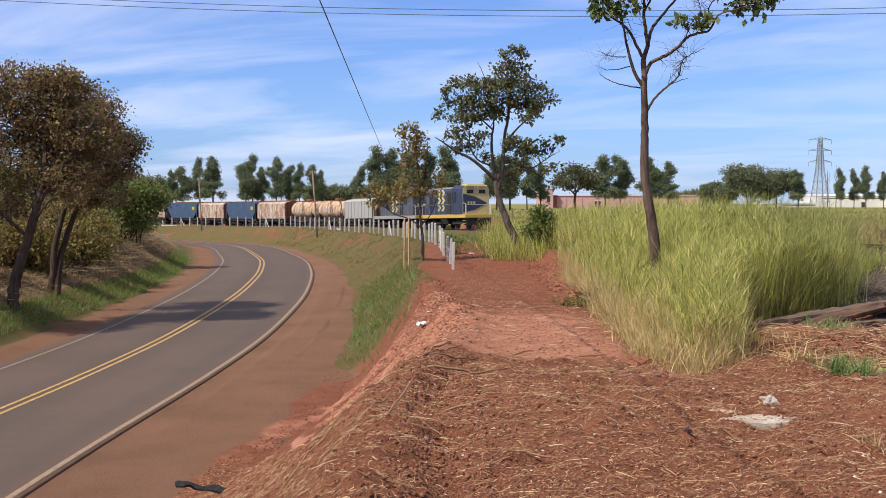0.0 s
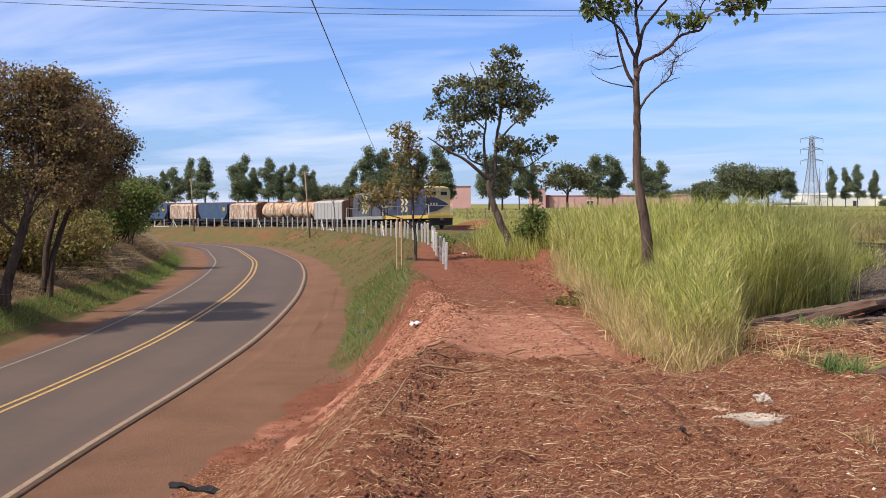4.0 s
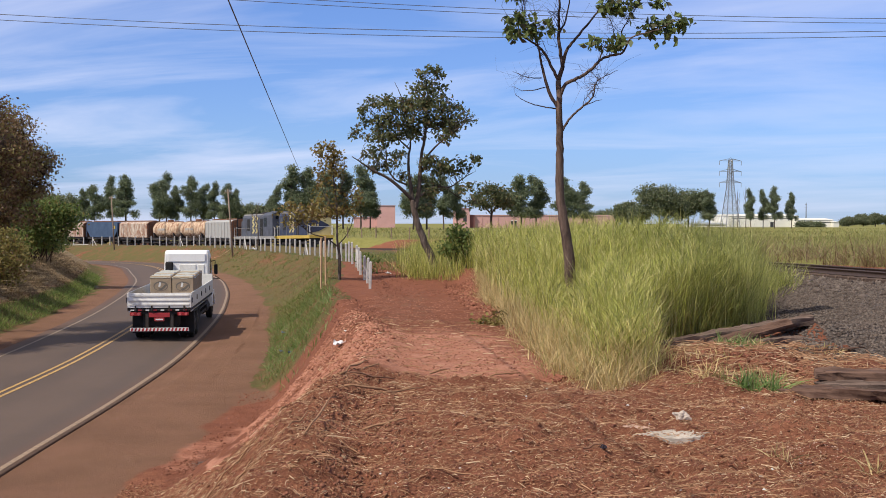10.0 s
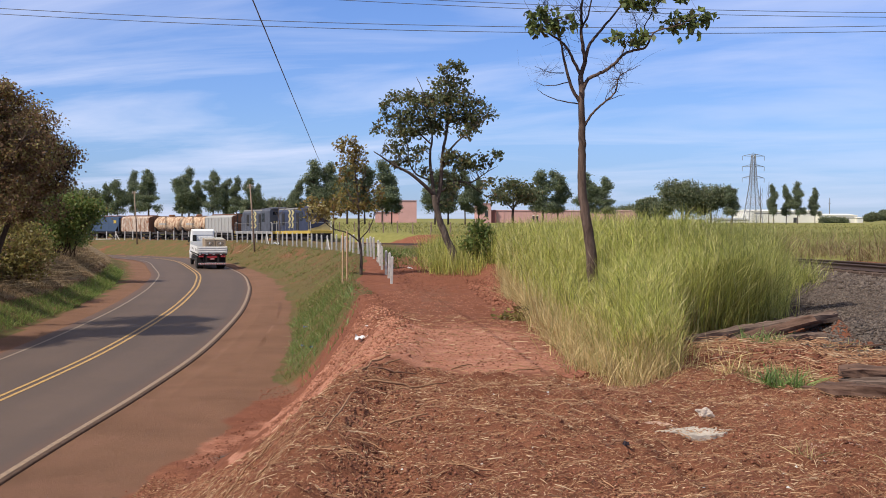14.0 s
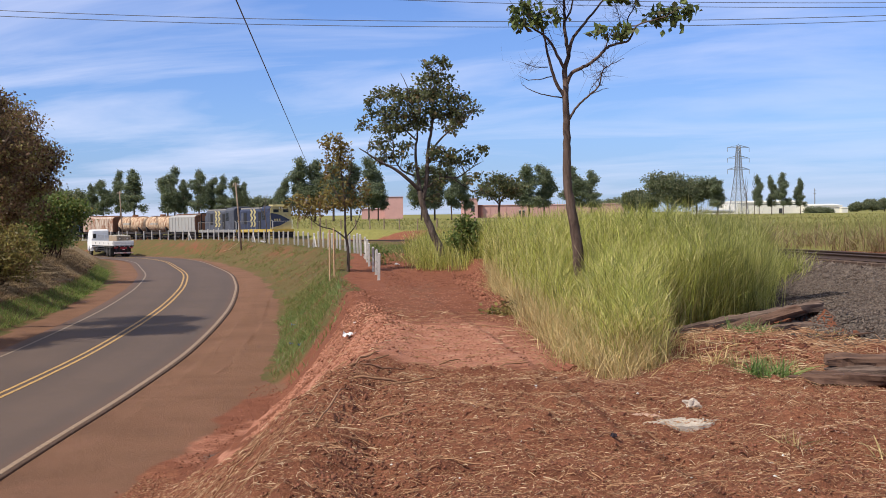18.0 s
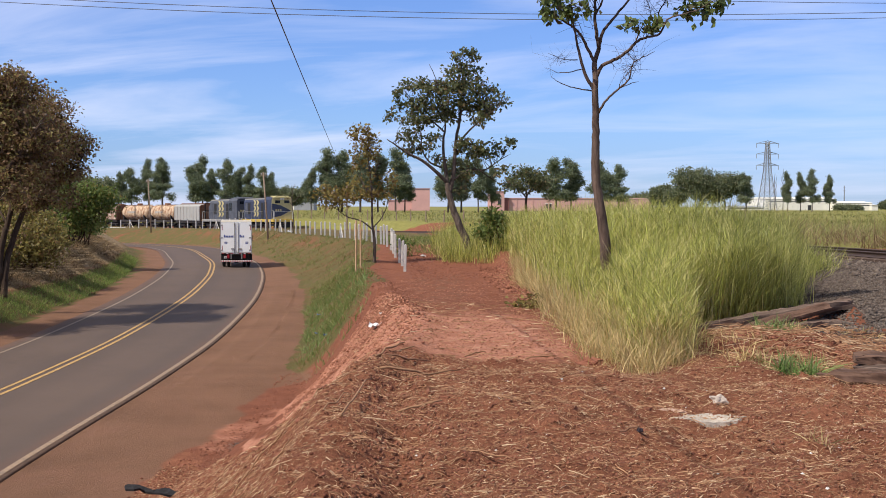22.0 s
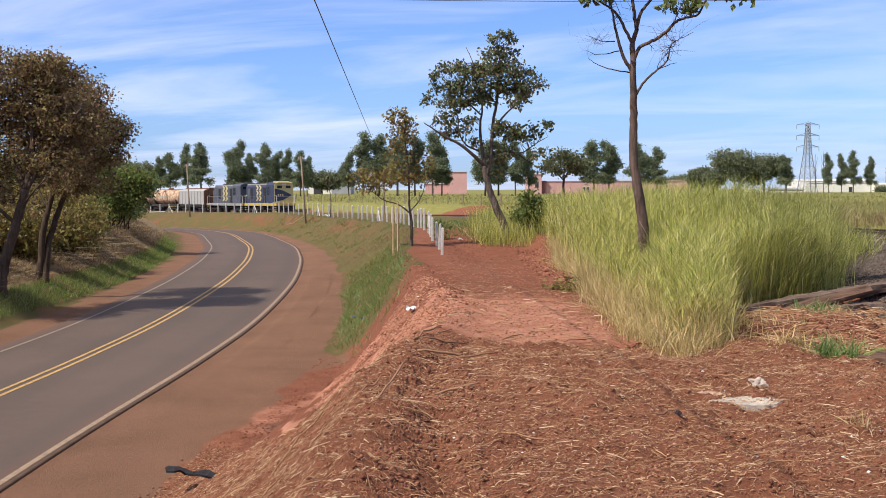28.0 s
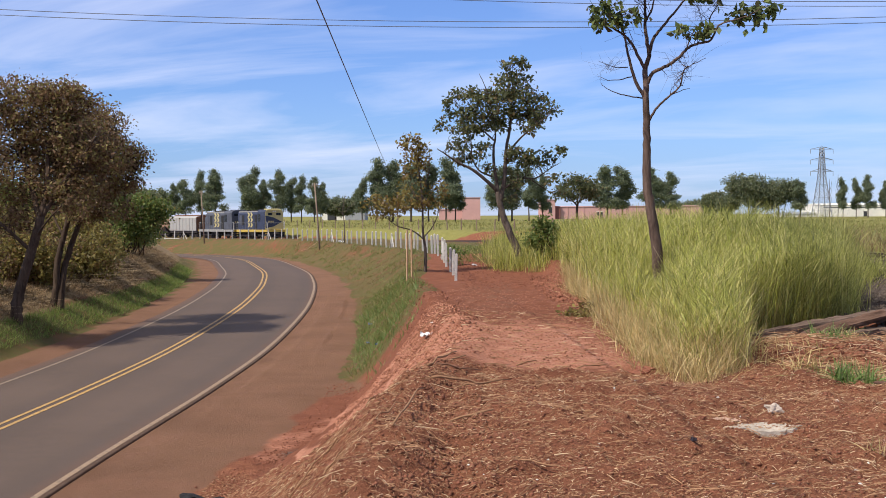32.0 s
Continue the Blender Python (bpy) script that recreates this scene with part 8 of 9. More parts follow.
    part("grab_rail", Build().tube([(-1.2, h - 0.55, 2.15), (1.2, h - 0.55, 2.15)], 0.022, 4).tube([(-1.2, h - 0.55, 1.3), (-1.2, h - 0.55, 2.15)], 0.022, 4).tube([(1.2, h - 0.55, 1.3), (1.2, h - 0.55, 2.15)], 0.022, 4), M_WHITE_PAINT, top)
    part("headlight", Build().cyl((-0.15, h - 0.96, 3.62), (-0.15, h - 0.86, 3.62), 0.11, 12).cyl((0.15, h - 0.96, 3.62), (0.15, h - 0.86, 3.62), 0.11, 12), M_WHITE_PAINT, cab)
    top.scale = (1.0, 1.0, 1.07)
    if open_end:
        part("end_ladder", Build().box((-1.2, -h + 1.0, 1.3), (-1.1, -h + 1.1, 3.4)).box((1.1, -h + 1.0, 1.3), (1.2, -h + 1.1, 3.4)).box((-1.2, -h + 1.0, 3.3), (1.2, -h + 1.1, 3.4)).box((-1.2, -h + 1.0, 2.3), (1.2, -h + 1.1, 2.4)), M_BLACK, top)
        part("short_hood", Build().box((-0.9, -h + 1.6, 1.3), (0.9, -h + 3.0, 3.0), 0, 0.08), side, top)
    return top


def under(top, L):
    h = L / 2
    part("frame", Build().box((-1.2, -h + 0.25, 0.85), (-1.0, h - 0.25, 1.15)).box((1.0, -h + 0.25, 0.85), (1.2, h - 0.25, 1.15)).box((-0.25, -h + 0.1, 0.8), (0.25, h - 0.1, 1.1)).box((-1.2, -h + 0.25, 0.85), (1.2, -h + 0.4, 1.15)).box((-1.2, h - 0.4, 0.85), (1.2, h - 0.25, 1.15)), M_DARK_STEEL, top)
    for e in (-1, 1):
        bogie(top, e * (h - 1.8), (-0.8, 0.8), r=0.40)
        part("coupler", Build().box((-0.13, min(e * (h - 0.2), e * (h + 0.2)), 0.78), (0.13, max(e * (h - 0.2), e * (h + 0.2)), 1.0), 0, 0.03), M_DARK_STEEL, top)


def ladder(top, x, y, z0, z1, axis=0):
    b = Build()
    for s in (-0.2, 0.2):
        p = (x, y + s) if axis == 0 else (x + s, y)
        b.tube([(*p, z0), (*p, z1)], 0.025, 4)
    for z in np.arange(z0 + 0.2, z1, 0.35):
        a, c = ((x, y - 0.2, z), (x, y + 0.2, z)) if axis == 0 else ((x - 0.2, y, z), (x + 0.2, y, z))
        b.tube([a, c], 0.02, 4)
    part("ladder", b, M_DARK_STEEL, top)


def hopper_wagon(name, label, L, mat, ribs, round_side=False, mark=None, roof=None, ztop=3.5):
    top = thing(name, label, "wagon", "train")
    under(top, L)
    h = L / 2 - 0.35
    prof = [(-1.30, 1.15), (1.30, 1.15), (1.34, 1.2), (1.34, ztop - 0.35), (1.1, ztop - 0.15), (0.5, ztop - 0.05), (-0.5, ztop - 0.05), (-1.1, ztop - 0.15), (-1.34, ztop - 0.35), (-1.34, 1.2)]
    if round_side:
        # smooth sides, ends that slope in towards the frame
        body = part("body", Build().plate([(-h + 1.1, 1.15), (h - 1.1, 1.15), (h, 2.3), (h, ztop - 0.2), (h - 0.2, ztop - 0.06), (-h + 0.2, ztop - 0.06), (-h, ztop - 0.2), (-h, 2.3)], 2.68, 0, -1.34), mat, top)
    else:
        body = part("body", Build().plate(prof, 2 * h, 1, -h), mat, top)
    part("roof_walk", Build().box((-0.45, -h, ztop - 0.06), (0.45, h, ztop + 0.02)), roof or M_RUST, top, "rusty roof walkway")
    for k in range(4):
        y = -h + (k + 0.5) * 2 * h / 4
        part("roof_hatch", Build().box((-0.55, y - 0.45, ztop - 0.02), (0.55, y + 0.45, ztop + 0.1), 0, 0.03), roof or M_RUST, top)
    for e in (-1, 1):
        if round_side:
            part("end_panel", Build().plate([(e * (h - 1.08), 1.16), (e * (h + 0.02), 2.31), (e * (h + 0.02), 2.25), (e * (h - 1.02), 1.16)], 2.6, 0, -1.3), M_BLACK, body, "dark sloping end")
        else:
            part("end_panel", Build().plate([(a * 0.98, b) for a, b in prof], 0.06, 1, e * (h + 0.02) - 0.03), M_RUST if mat is not M_WAGON_BLUE else M_BLACK, body, "dark stained end panel")
        ladder(top, 0.85, e * (h + 0.12), 1.1, ztop - 0.2, 1)
    for s in (-1, 1):
        for k in range(ribs):
            y = -h + k * 2 * h / max(1, ribs - 1)
            part("rib", Build().box((s * 1.34 - 0.05, y - 0.05, 1.2), (s * 1.34 + 0.05, y + 0.05, ztop - 0.35)), mat, body)
        if mark:
            part("mark", Build().plate([(h - 0.7, 2.4), (h - 1.5, 2.4), (h - 1.35, 2.62), (h - 1.5, 2.85), (h - 0.7, 2.85)], 0.05, 0, s * 1.365 - 0.025), mark, body, "plain yellow mark")
        for k in range(3):
            part("chute", Build().plate([(-h + 1.6 + k * 2.6, 1.15), (-h + 2.9 + k * 2.6, 1.15), (-h + 2.5 + k * 2.6, 0.6), (-h + 2.0 + k * 2.6, 0.6)], 0.5, 0, s * 0.5 - 0.25), M_DARK_STEEL, top)
    return top


def tank_wagon(label, L):
    top = thing("tank_wagon", label, "wagon", "train")
    under(top, L)
    h = L / 2 - 0.5
    r, zc = 1.13, 2.25
    tank = part("tank", Build().tube([(0, y, zc) for y in (-h, -h + 0.1, -h + 0.4, -h + 0.41, h - 0.41, h - 0.4, h - 0.1, h)], [r * 0.6, r * 0.88, r, r, r, r, r * 0.88, r * 0.6], 28), M_TANK, top, smooth=True)
    for y in (-h * 0.62, -h * 0.2, h * 0.2, h * 0.62):
        part("band", Build().tube([(0, y - 0.04, zc), (0, y + 0.04, zc)], r + 0.02, 28), M_RUST, tank)
    part("dome", Build().cyl((0, 0, zc + r - 0.1), (0, 0, zc + r + 0.28), 0.42, 16, 0, 0.05), M_RUST, tank)
    part("roof_walk", Build().box((-0.4, -h + 0.6, zc + r + 0.02), (0.4, h - 0.6, zc + r + 0.07)), M_RUST, top)
    for y in (-h + 0.7, h - 0.7):
        part("saddle", Build().plate([(-1.1, 1.1), (1.1, 1.1), (1.2, 1.9), (0.6, 1.4), (-0.6, 1.4), (-1.2, 1.9)], 0.3, 1, y - 0.15), M_DARK_STEEL, top)
    for s in (-1, 1):
        ladder(top, s * 1.2, 0.6, 1.1, 3.3)
        b = Build()
        for k in range(7):
            b.box((s * 1.132 - 0.006, -1.9 + k * 0.36, 2.18), (s * 1.132 + 0.006, -1.65 + k * 0.36, 2.46))
        part("lettering", b, M_GREYWAGON, tank, "row of plain pale bars")
    return top


def mixed_train():
    return [
        (locomotive("locomotive", 11.3, "blue diesel locomotive with a yellow chevron nose", M_BLUE, M_CREAM, M_YELLOW_PAINT, 1), 11.5),
        (locomotive("locomotive", 12.9, "faded blue-grey diesel locomotive with yellow emblem", M_BLUEGREY, M_BLUEGREY, M_RAILGREY, 2, True), 13.1),
        (hopper_wagon("hopper_wagon", "pale grey ribbed hopper wagon with rusty roof", 9.1, M_GREYWAGON, 9), 9.35),
        (tank_wagon("rust-streaked cream tank wagon", 8.9), 9.1),
        (tank_wagon("rust-streaked cream tank wagon", 8.9), 9.2),
        (hopper_wagon("hopper_wagon", "heavily rusted white hopper wagon", 9.8, M_RUSTY, 8), 10.1),
        (hopper_wagon("hopper_wagon", "dusty blue sloping-ended hopper wagon", 10.5, M_WAGON_BLUE, 2, True, M_YELLOW_PAINT, M_RUST), 10.8),
        (hopper_wagon("hopper_wagon", "heavily rusted white hopper wagon", 9.2, M_RUSTY, 8), 9.5),
        (hopper_wagon("hopper_wagon", "dusty blue sloping-ended hopper wagon", 9.9, M_WAGON_BLUE, 2, True, M_YELLOW_PAINT, M_RUST), 10.2),
        (hopper_wagon("hopper_wagon", "heavily rusted white hopper wagon", 9.2, M_RUSTY, 8), 9.5)]


TRAIN = mixed_train()
NOSE = float(np.interp(112.9, TRACK[:, 1], TRACK_S))
TRAIN_T = [0, 3, 6, 12, 17, 19.5, 24, 32]
TRAIN_AT = [NOSE + d for d in (0.0, 5.3, 10.5, 21.0, 30.1, 34.9, 43.6, 59.1)]

# ---- lorries ----
M_TRUCK_WHITE = plain("white_lorry_paint", rgb(0.86, 0.85, 0.82), 0.35, 0, 0.08, 1.2, 0.5)
M_BED_WHITE = plain("scuffed_white_bed_paint", rgb(0.74, 0.72, 0.67), 0.6, 0, 0.2, 3)
M_RUBBER = plain("black_tyre_rubber", rgb(0.020, 0.019, 0.019), 0.85, 0, 0.3, 8)
# rim colour is lowered for the shade that hides the wheels
M_RIM = plain("shade_darkened_rim", rgb(0.10, 0.09, 0.085), 0.7, 0.2, 0.3, 8)
M_CHASSIS = plain("dirty_black_chassis", rgb(0.030, 0.027, 0.026), 0.8, 0, 0.4, 3)
M_RED_LAMP = plain("red_lamp_plastic", rgb(0.30, 0.012, 0.016), 0.3, 0, 0.15, 10, 0.5)
M_PINK_LENS = plain("pale_red_lens", rgb(0.55, 0.10, 0.10), 0.25, 0, 0.1, 10, 0.5)
M_RED_PAINT = plain("red_paint", rgb(0.36, 0.03, 0.035), 0.5, 0, 0.2, 5)
M_CARTON = plain("brown_carton", rgb(0.36, 0.27, 0.18), 0.85, 0, 0.25, 4)
M_FILM = plain("grey_wrap_film", rgb(0.46, 0.45, 0.38), 0.4, 0, 0.3, 6)
M_ALU = plain("aluminium_trim", rgb(0.36, 0.35, 0.34), 0.5, 0.4, 0.2, 4)
M_MARK = plain("faded_print", rgb(0.17, 0.145, 0.12), 0.9)
M_BLUE_MARK = plain("blue_marking", rgb(0.06, 0.08, 0.25), 0.6)
M_GREY_MARK = plain("grey_panel", rgb(0.50, 0.51, 0.52), 0.6)
WHEELS = []


def wheel(parent, x, y, r, width, dual=False, spokes=8):
    """A tyre with its rim, at an axle end; it turns on its own."""
    s = 1 if x > 0 else -1
    w = thing_part("wheel", parent, pose(x, y, r))
    ty = Build()
    for off in ((0, -0.32 * s) if dual else (0,)):
        c = off - s * width / 2
        ty.tube([(c - width / 2, 0, 0), (c - width / 2 + 0.04, 0, 0), (c + width / 2 - 0.04, 0, 0), (c + width / 2, 0, 0)], [r * 0.86, r, r, r * 0.86], 26)
    part("tyre", ty, M_RUBBER, w)
    rim = Build().tube([(-s * 0.02, 0, 0), (s * 0.012, 0, 0)], r * 0.60, 20)
    rim.tube([(0, 0, 0), (s * 0.05, 0, 0)], r * 0.22, 12)
    for k in range(spokes):
        a = 2 * math.pi * k / spokes
        rim.box((min(0, s * 0.03), -0.03, r * 0.25), (max(0, s * 0.03), 0.03, r * 0.55), m=Matrix.Rotation(a, 4, "X"))
    part("rim", rim, M_RIM, w)
    WHEELS.append((w, x, y, r, parent))
    return w


def thing_part(name, parent, m):
    """A small hub mesh that carries the pieces of a turning part."""
    ob = new(name, Build().tube([(-0.05, 0, 0), (0.05, 0, 0)], 0.08, 10).mesh(name, M_DARK_STEEL))
    ob.parent = parent
    ob.matrix_basis = m
    return ob


def striped_bumper(parent, w, y, z, h, n):
    b = part("bumper", Build().box((-w / 2, y, z), (w / 2, y + 0.08, z + h), 0, 0.01), M_WHITE_PAINT, parent, "rear guard bar in red and white stripes")
    for k in range(n):
        x0 = -w / 2 + (k + 0.15) * w / n
        part("stripe", Build().plate([(x0, z + 0.005), (x0 + w / n * 0.5, z + 0.005), (x0 + w / n * 0.75, z + h - 0.005), (x0 + w / n * 0.25, z + h - 0.005)], 0.006, 1, y - 0.005), M_RED_PAINT, b)
    return b


def flatbed_truck():
    top = thing("flatbed_truck", "white cab-over lorry with a dropside flatbed", "truck")
    # y forwards from the rear guard
    part("chassis_rail", Build().box((-0.5, 0.2, 0.75), (-0.38, 12.35, 1.0)), M_CHASSIS, top)
    part("chassis_rail", Build().box((0.38, 0.2, 0.75), (0.5, 12.35, 1.0)), M_CHASSIS, top)
    # solid black blocks added to fill the underside, where deep shade lies
    part("underframe", Build().box((-0.72, 0.35, 0.52), (0.72, 9.7, 0.98), 0, 0.03).box((-1.1, 4.3, 0.55), (1.1, 5.6, 1.0), 0, 0.04), M_CHASSIS, top, "dark filler block in the shaded space under the bed")
    part("bed_floor", Build().box((-1.28, 0.0, 1.12), (1.28, 9.85, 1.22), 0, 0.01).box((-1.15, 0.1, 1.0), (1.15, 0.25, 1.12)).box((-1.15, 2.5, 1.0), (1.15, 2.65, 1.12)).box((-1.15, 5.0, 1.0), (1.15, 5.15, 1.12)).box((-1.15, 7.5, 1.0), (1.15, 7.65, 1.12)), M_CHASSIS, top)
    tg = part("tailgate", Build().box((-1.28, -0.03, 1.22), (1.28, 0.02, 1.75), 0, 0.012), M_BED_WHITE, top, "white ribbed tailgate")
    for z in (1.30, 1.46, 1.62):
        part("rib", Build().box((-1.2, -0.055, z), (1.2, -0.03, z + 0.07), 0, 0.01), M_BED_WHITE, tg)
    for x in (-0.95, -0.3, 0.4, 1.0):
        part("hinge", Build().box((x - 0.03, -0.06, 1.10), (x + 0.03, -0.03, 1.30)), M_DARK_STEEL, tg)
    for s in (-1, 1):
        for k in range(5):
            y0 = 0.02 + k * 1.965
            sg = part("side_gate", Build().box((s * 1.28 - 0.025, y0 + 0.03, 1.22), (s * 1.28 + 0.025, y0 + 1.94, 1.75), 0, 0.01), M_BED_WHITE, top, "white dropside board")
            for z in (1.36, 1.56):
                part("rib", Build().box((s * 1.225 - 0.012, y0 + 0.06, z), (s * 1.225 + 0.012, y0 + 1.9, z + 0.06)), M_BED_WHITE, sg)
            part("latch", Build().box((s * 1.32 - 0.015, y0 + 0.0, 1.4), (s * 1.32 + 0.015, y0 + 0.06, 1.58)), M_DARK_STEEL, sg)
        for k in range(27):
            part("hook", Build().box((s * 1.25 - 0.02, 0.2 + k * 0.35, 1.06), (s * 1.25 + 0.02, 0.26 + k * 0.35, 1.13)), M_WHITE_PAINT, top)
        # widened flap and added black guard deepen the shade round the wheels
        part("mudflap", Build().box((s * 0.9 - 0.36, 1.2, 0.22), (s * 0.9 + 0.36, 1.23, 1.05)), M_RUBBER, top)
        part("mudguard", Build().plate([(1.25, 0.75), (1.3, 1.02), (3.7, 1.02), (3.75, 0.75), (3.6, 0.75), (3.58, 0.96), (1.42, 0.96), (1.4, 0.75)], 0.62, 0, s * 0.93 - 0.31), M_RUBBER, top)
        tl = part("tail_lamp_box", Build().box((s * 0.95 - 0.22, -0.02, 0.94), (s * 0.95 + 0.22, 0.06, 1.06), 0, 0.01), M_RED_LAMP, top, "red tail lamp cluster")
        for k in (-1, 1):
            part("lamp", Build().cyl((s * 0.95 + k * 0.12, -0.035, 1.0), (s * 0.95 + k * 0.12, -0.02, 1.0), 0.055, 12), M_PINK_LENS, tl, "round pale red lens")
        part("under_post", Build().box((s * 0.5 - 0.06, 0.02, 0.4), (s * 0.5 + 0.06, 0.1, 1.0)), M_DARK_STEEL, top)
        part("toolbox", Build().box((s * 1.0 - 0.22, 3.0, 0.5), (s * 1.0 + 0.22, 4.2, 0.98), 0, 0.03), M_CHASSIS, top)
        part("fuel_tank", Build().cyl((s * 0.95, 7.4, 0.72), (s * 0.95, 8.8, 0.72), 0.30, 16, 0, 0.03), M_CHASSIS, top)
        part("side_guard", Build().box((s * 1.2 - 0.02, 3.4, 0.62), (s * 1.2 + 0.02, 7.2, 0.72)).box((s * 1.2 - 0.02, 3.4, 0.86), (s * 1.2 + 0.02, 7.2, 0.94)), M_CHASSIS, top)
        part("front_fender", Build().plate([(10.5, 0.55), (10.55, 0.95), (10.8, 1.2), (11.25, 1.25), (11.7, 1.15), (11.9, 0.9), (11.95, 0.55), (11.8, 0.55), (11.7, 0.85), (11.25, 1.08), (10.85, 1.02), (10.7, 0.55)], 0.35, 0, s * 1.05 - 0.175), M_TRUCK_WHITE, top)
    part("headboard", Build().box((-1.28, 9.85, 1.22), (1.28, 9.91, 1.98), 0, 0.01), M_BED_WHITE, top)
    part("number_board", Build().box((-0.42, -0.01, 0.88), (0.42, 0.03, 1.04), 0, 0.008), M_RED_PAINT, top, "red board under the tailgate")
    pl = part("number_plate", Build().box((-0.2, -0.03, 0.74), (0.2, -0.01, 0.87), 0, 0.004), M_RED_PAINT, top)
    part("plate_bar", Build().box((-0.15, -0.038, 0.78), (0.15, -0.03, 0.83)), M_WHITE_PAINT, pl)
    striped_bumper(top, 2.35, 0.0, 0.38, 0.12, 16)
    for k in range(8):
        part("reflector", Build().box((-1.15 + k * 0.3, -0.034, 1.12), (-1.0 + k * 0.3, -0.026, 1.16)), M_RED_PAINT if k % 2 else M_WHITE_PAINT, top)
    # the sleeper cab
    prof = [(10.25, 1.0), (12.5, 0.6), (12.6, 1.5), (12.45, 2.2), (12.1, 2.80), (11.65, 2.97), (10.5, 2.99), (10.25, 2.88)]
    shell = Build().plate(prof, 2.22, 0, -1.15)
    shell.v = [(x * (1 - 0.06 * max(0.0, z - 1.8)), y, z) for x, y, z in shell.v]
    cab = part("cab", shell, M_TRUCK_WHITE, top, "white sleeper cab")
    bev = cab.modifiers.new("rounding", "BEVEL")
    bev.width, bev.segments = 0.07, 3
    part("cab_back_panel", Build().box((-0.9, 10.21, 2.5), (0.9, 10.25, 2.86), 0, 0.015), M_TRUCK_WHITE, cab)
    for x0, x1 in ((-0.35, 0.45), (0.55, 0.85)):
        part("rear_recess", Build().box((x0, 10.205, 1.95), (x1, 10.255, 2.38), 0, 0.02), M_BED_WHITE, cab)
    part("air_intake", Build().box((-1.02, 10, 1.3), (-0.66, 10.25, 2.5), 0, 0.05), M_RUBBER, cab, "black air intake stack")
    part("windscreen", Build().plate([(12.47, 2.1), (12.15, 2.75), (12.19, 2.77), (12.51, 2.12)], 1.76, 0, -0.88), M_GLASS, cab)
    for s in (-1, 1):
        d = part("cab_door", Build().plate([(11.25, 1.15), (12.35, 1.15), (12.3, 2.1), (12.05, 2.7), (11.25, 2.7)], 0.02, 0, s * 1.02 - 0.01), M_TRUCK_WHITE, cab)
        part("side_window", Build().plate([(11.35, 1.95), (12.25, 1.95), (12, 2.6), (11.35, 2.6)], 0.012, 0, s * 1.032 - 0.006), M_GLASS, d)
        part("door_handle", Build().box((s * 1.04 - 0.02, 11.3, 1.6), (s * 1.04 + 0.02, 11.5, 1.66)), M_RUBBER, d)
        mi = part("mirror", Build().box((s * 1.25 - 0.09, 12.2, 1.86), (s * 1.25 + 0.09, 12.3, 2.32), 0, 0.04), M_RUBBER, cab, "tall black door mirror")
        part("mirror_arm", Build().tube([(s * 1.0, 12.25, 2.45), (s * 1.22, 12.25, 2.5), (s * 1.22, 12.25, 2.35)], 0.02, 5).tube([(s * 1.0, 12.25, 1.65), (s * 1.45, 12.25, 1.68), (s * 1.22, 12.25, 1.8)], 0.02, 5), M_RUBBER, mi)
        part("corner_trim", Build().box((s * 1.02 - 0.012, 10.27, 1.2), (s * 1.02 + 0.012, 10.37, 2.9)), M_BED_WHITE, cab)
    for x in (-0.5, 0.5):
        part("roof_light", Build().box((x - 0.1, 12.0, 2.9), (x + 0.1, 12.15, 2.96), 0, 0.01), M_YELLOW_PAINT, cab)
    for y in (1.9, 3.1 - 0.05):
        for s in (-1, 1):
            wheel(top, s * 1.22, y, 0.50, 0.27, True)
    for s in (-1, 1):
        wheel(top, s * 1.14, 11.25, 0.50, 0.29)
    return top


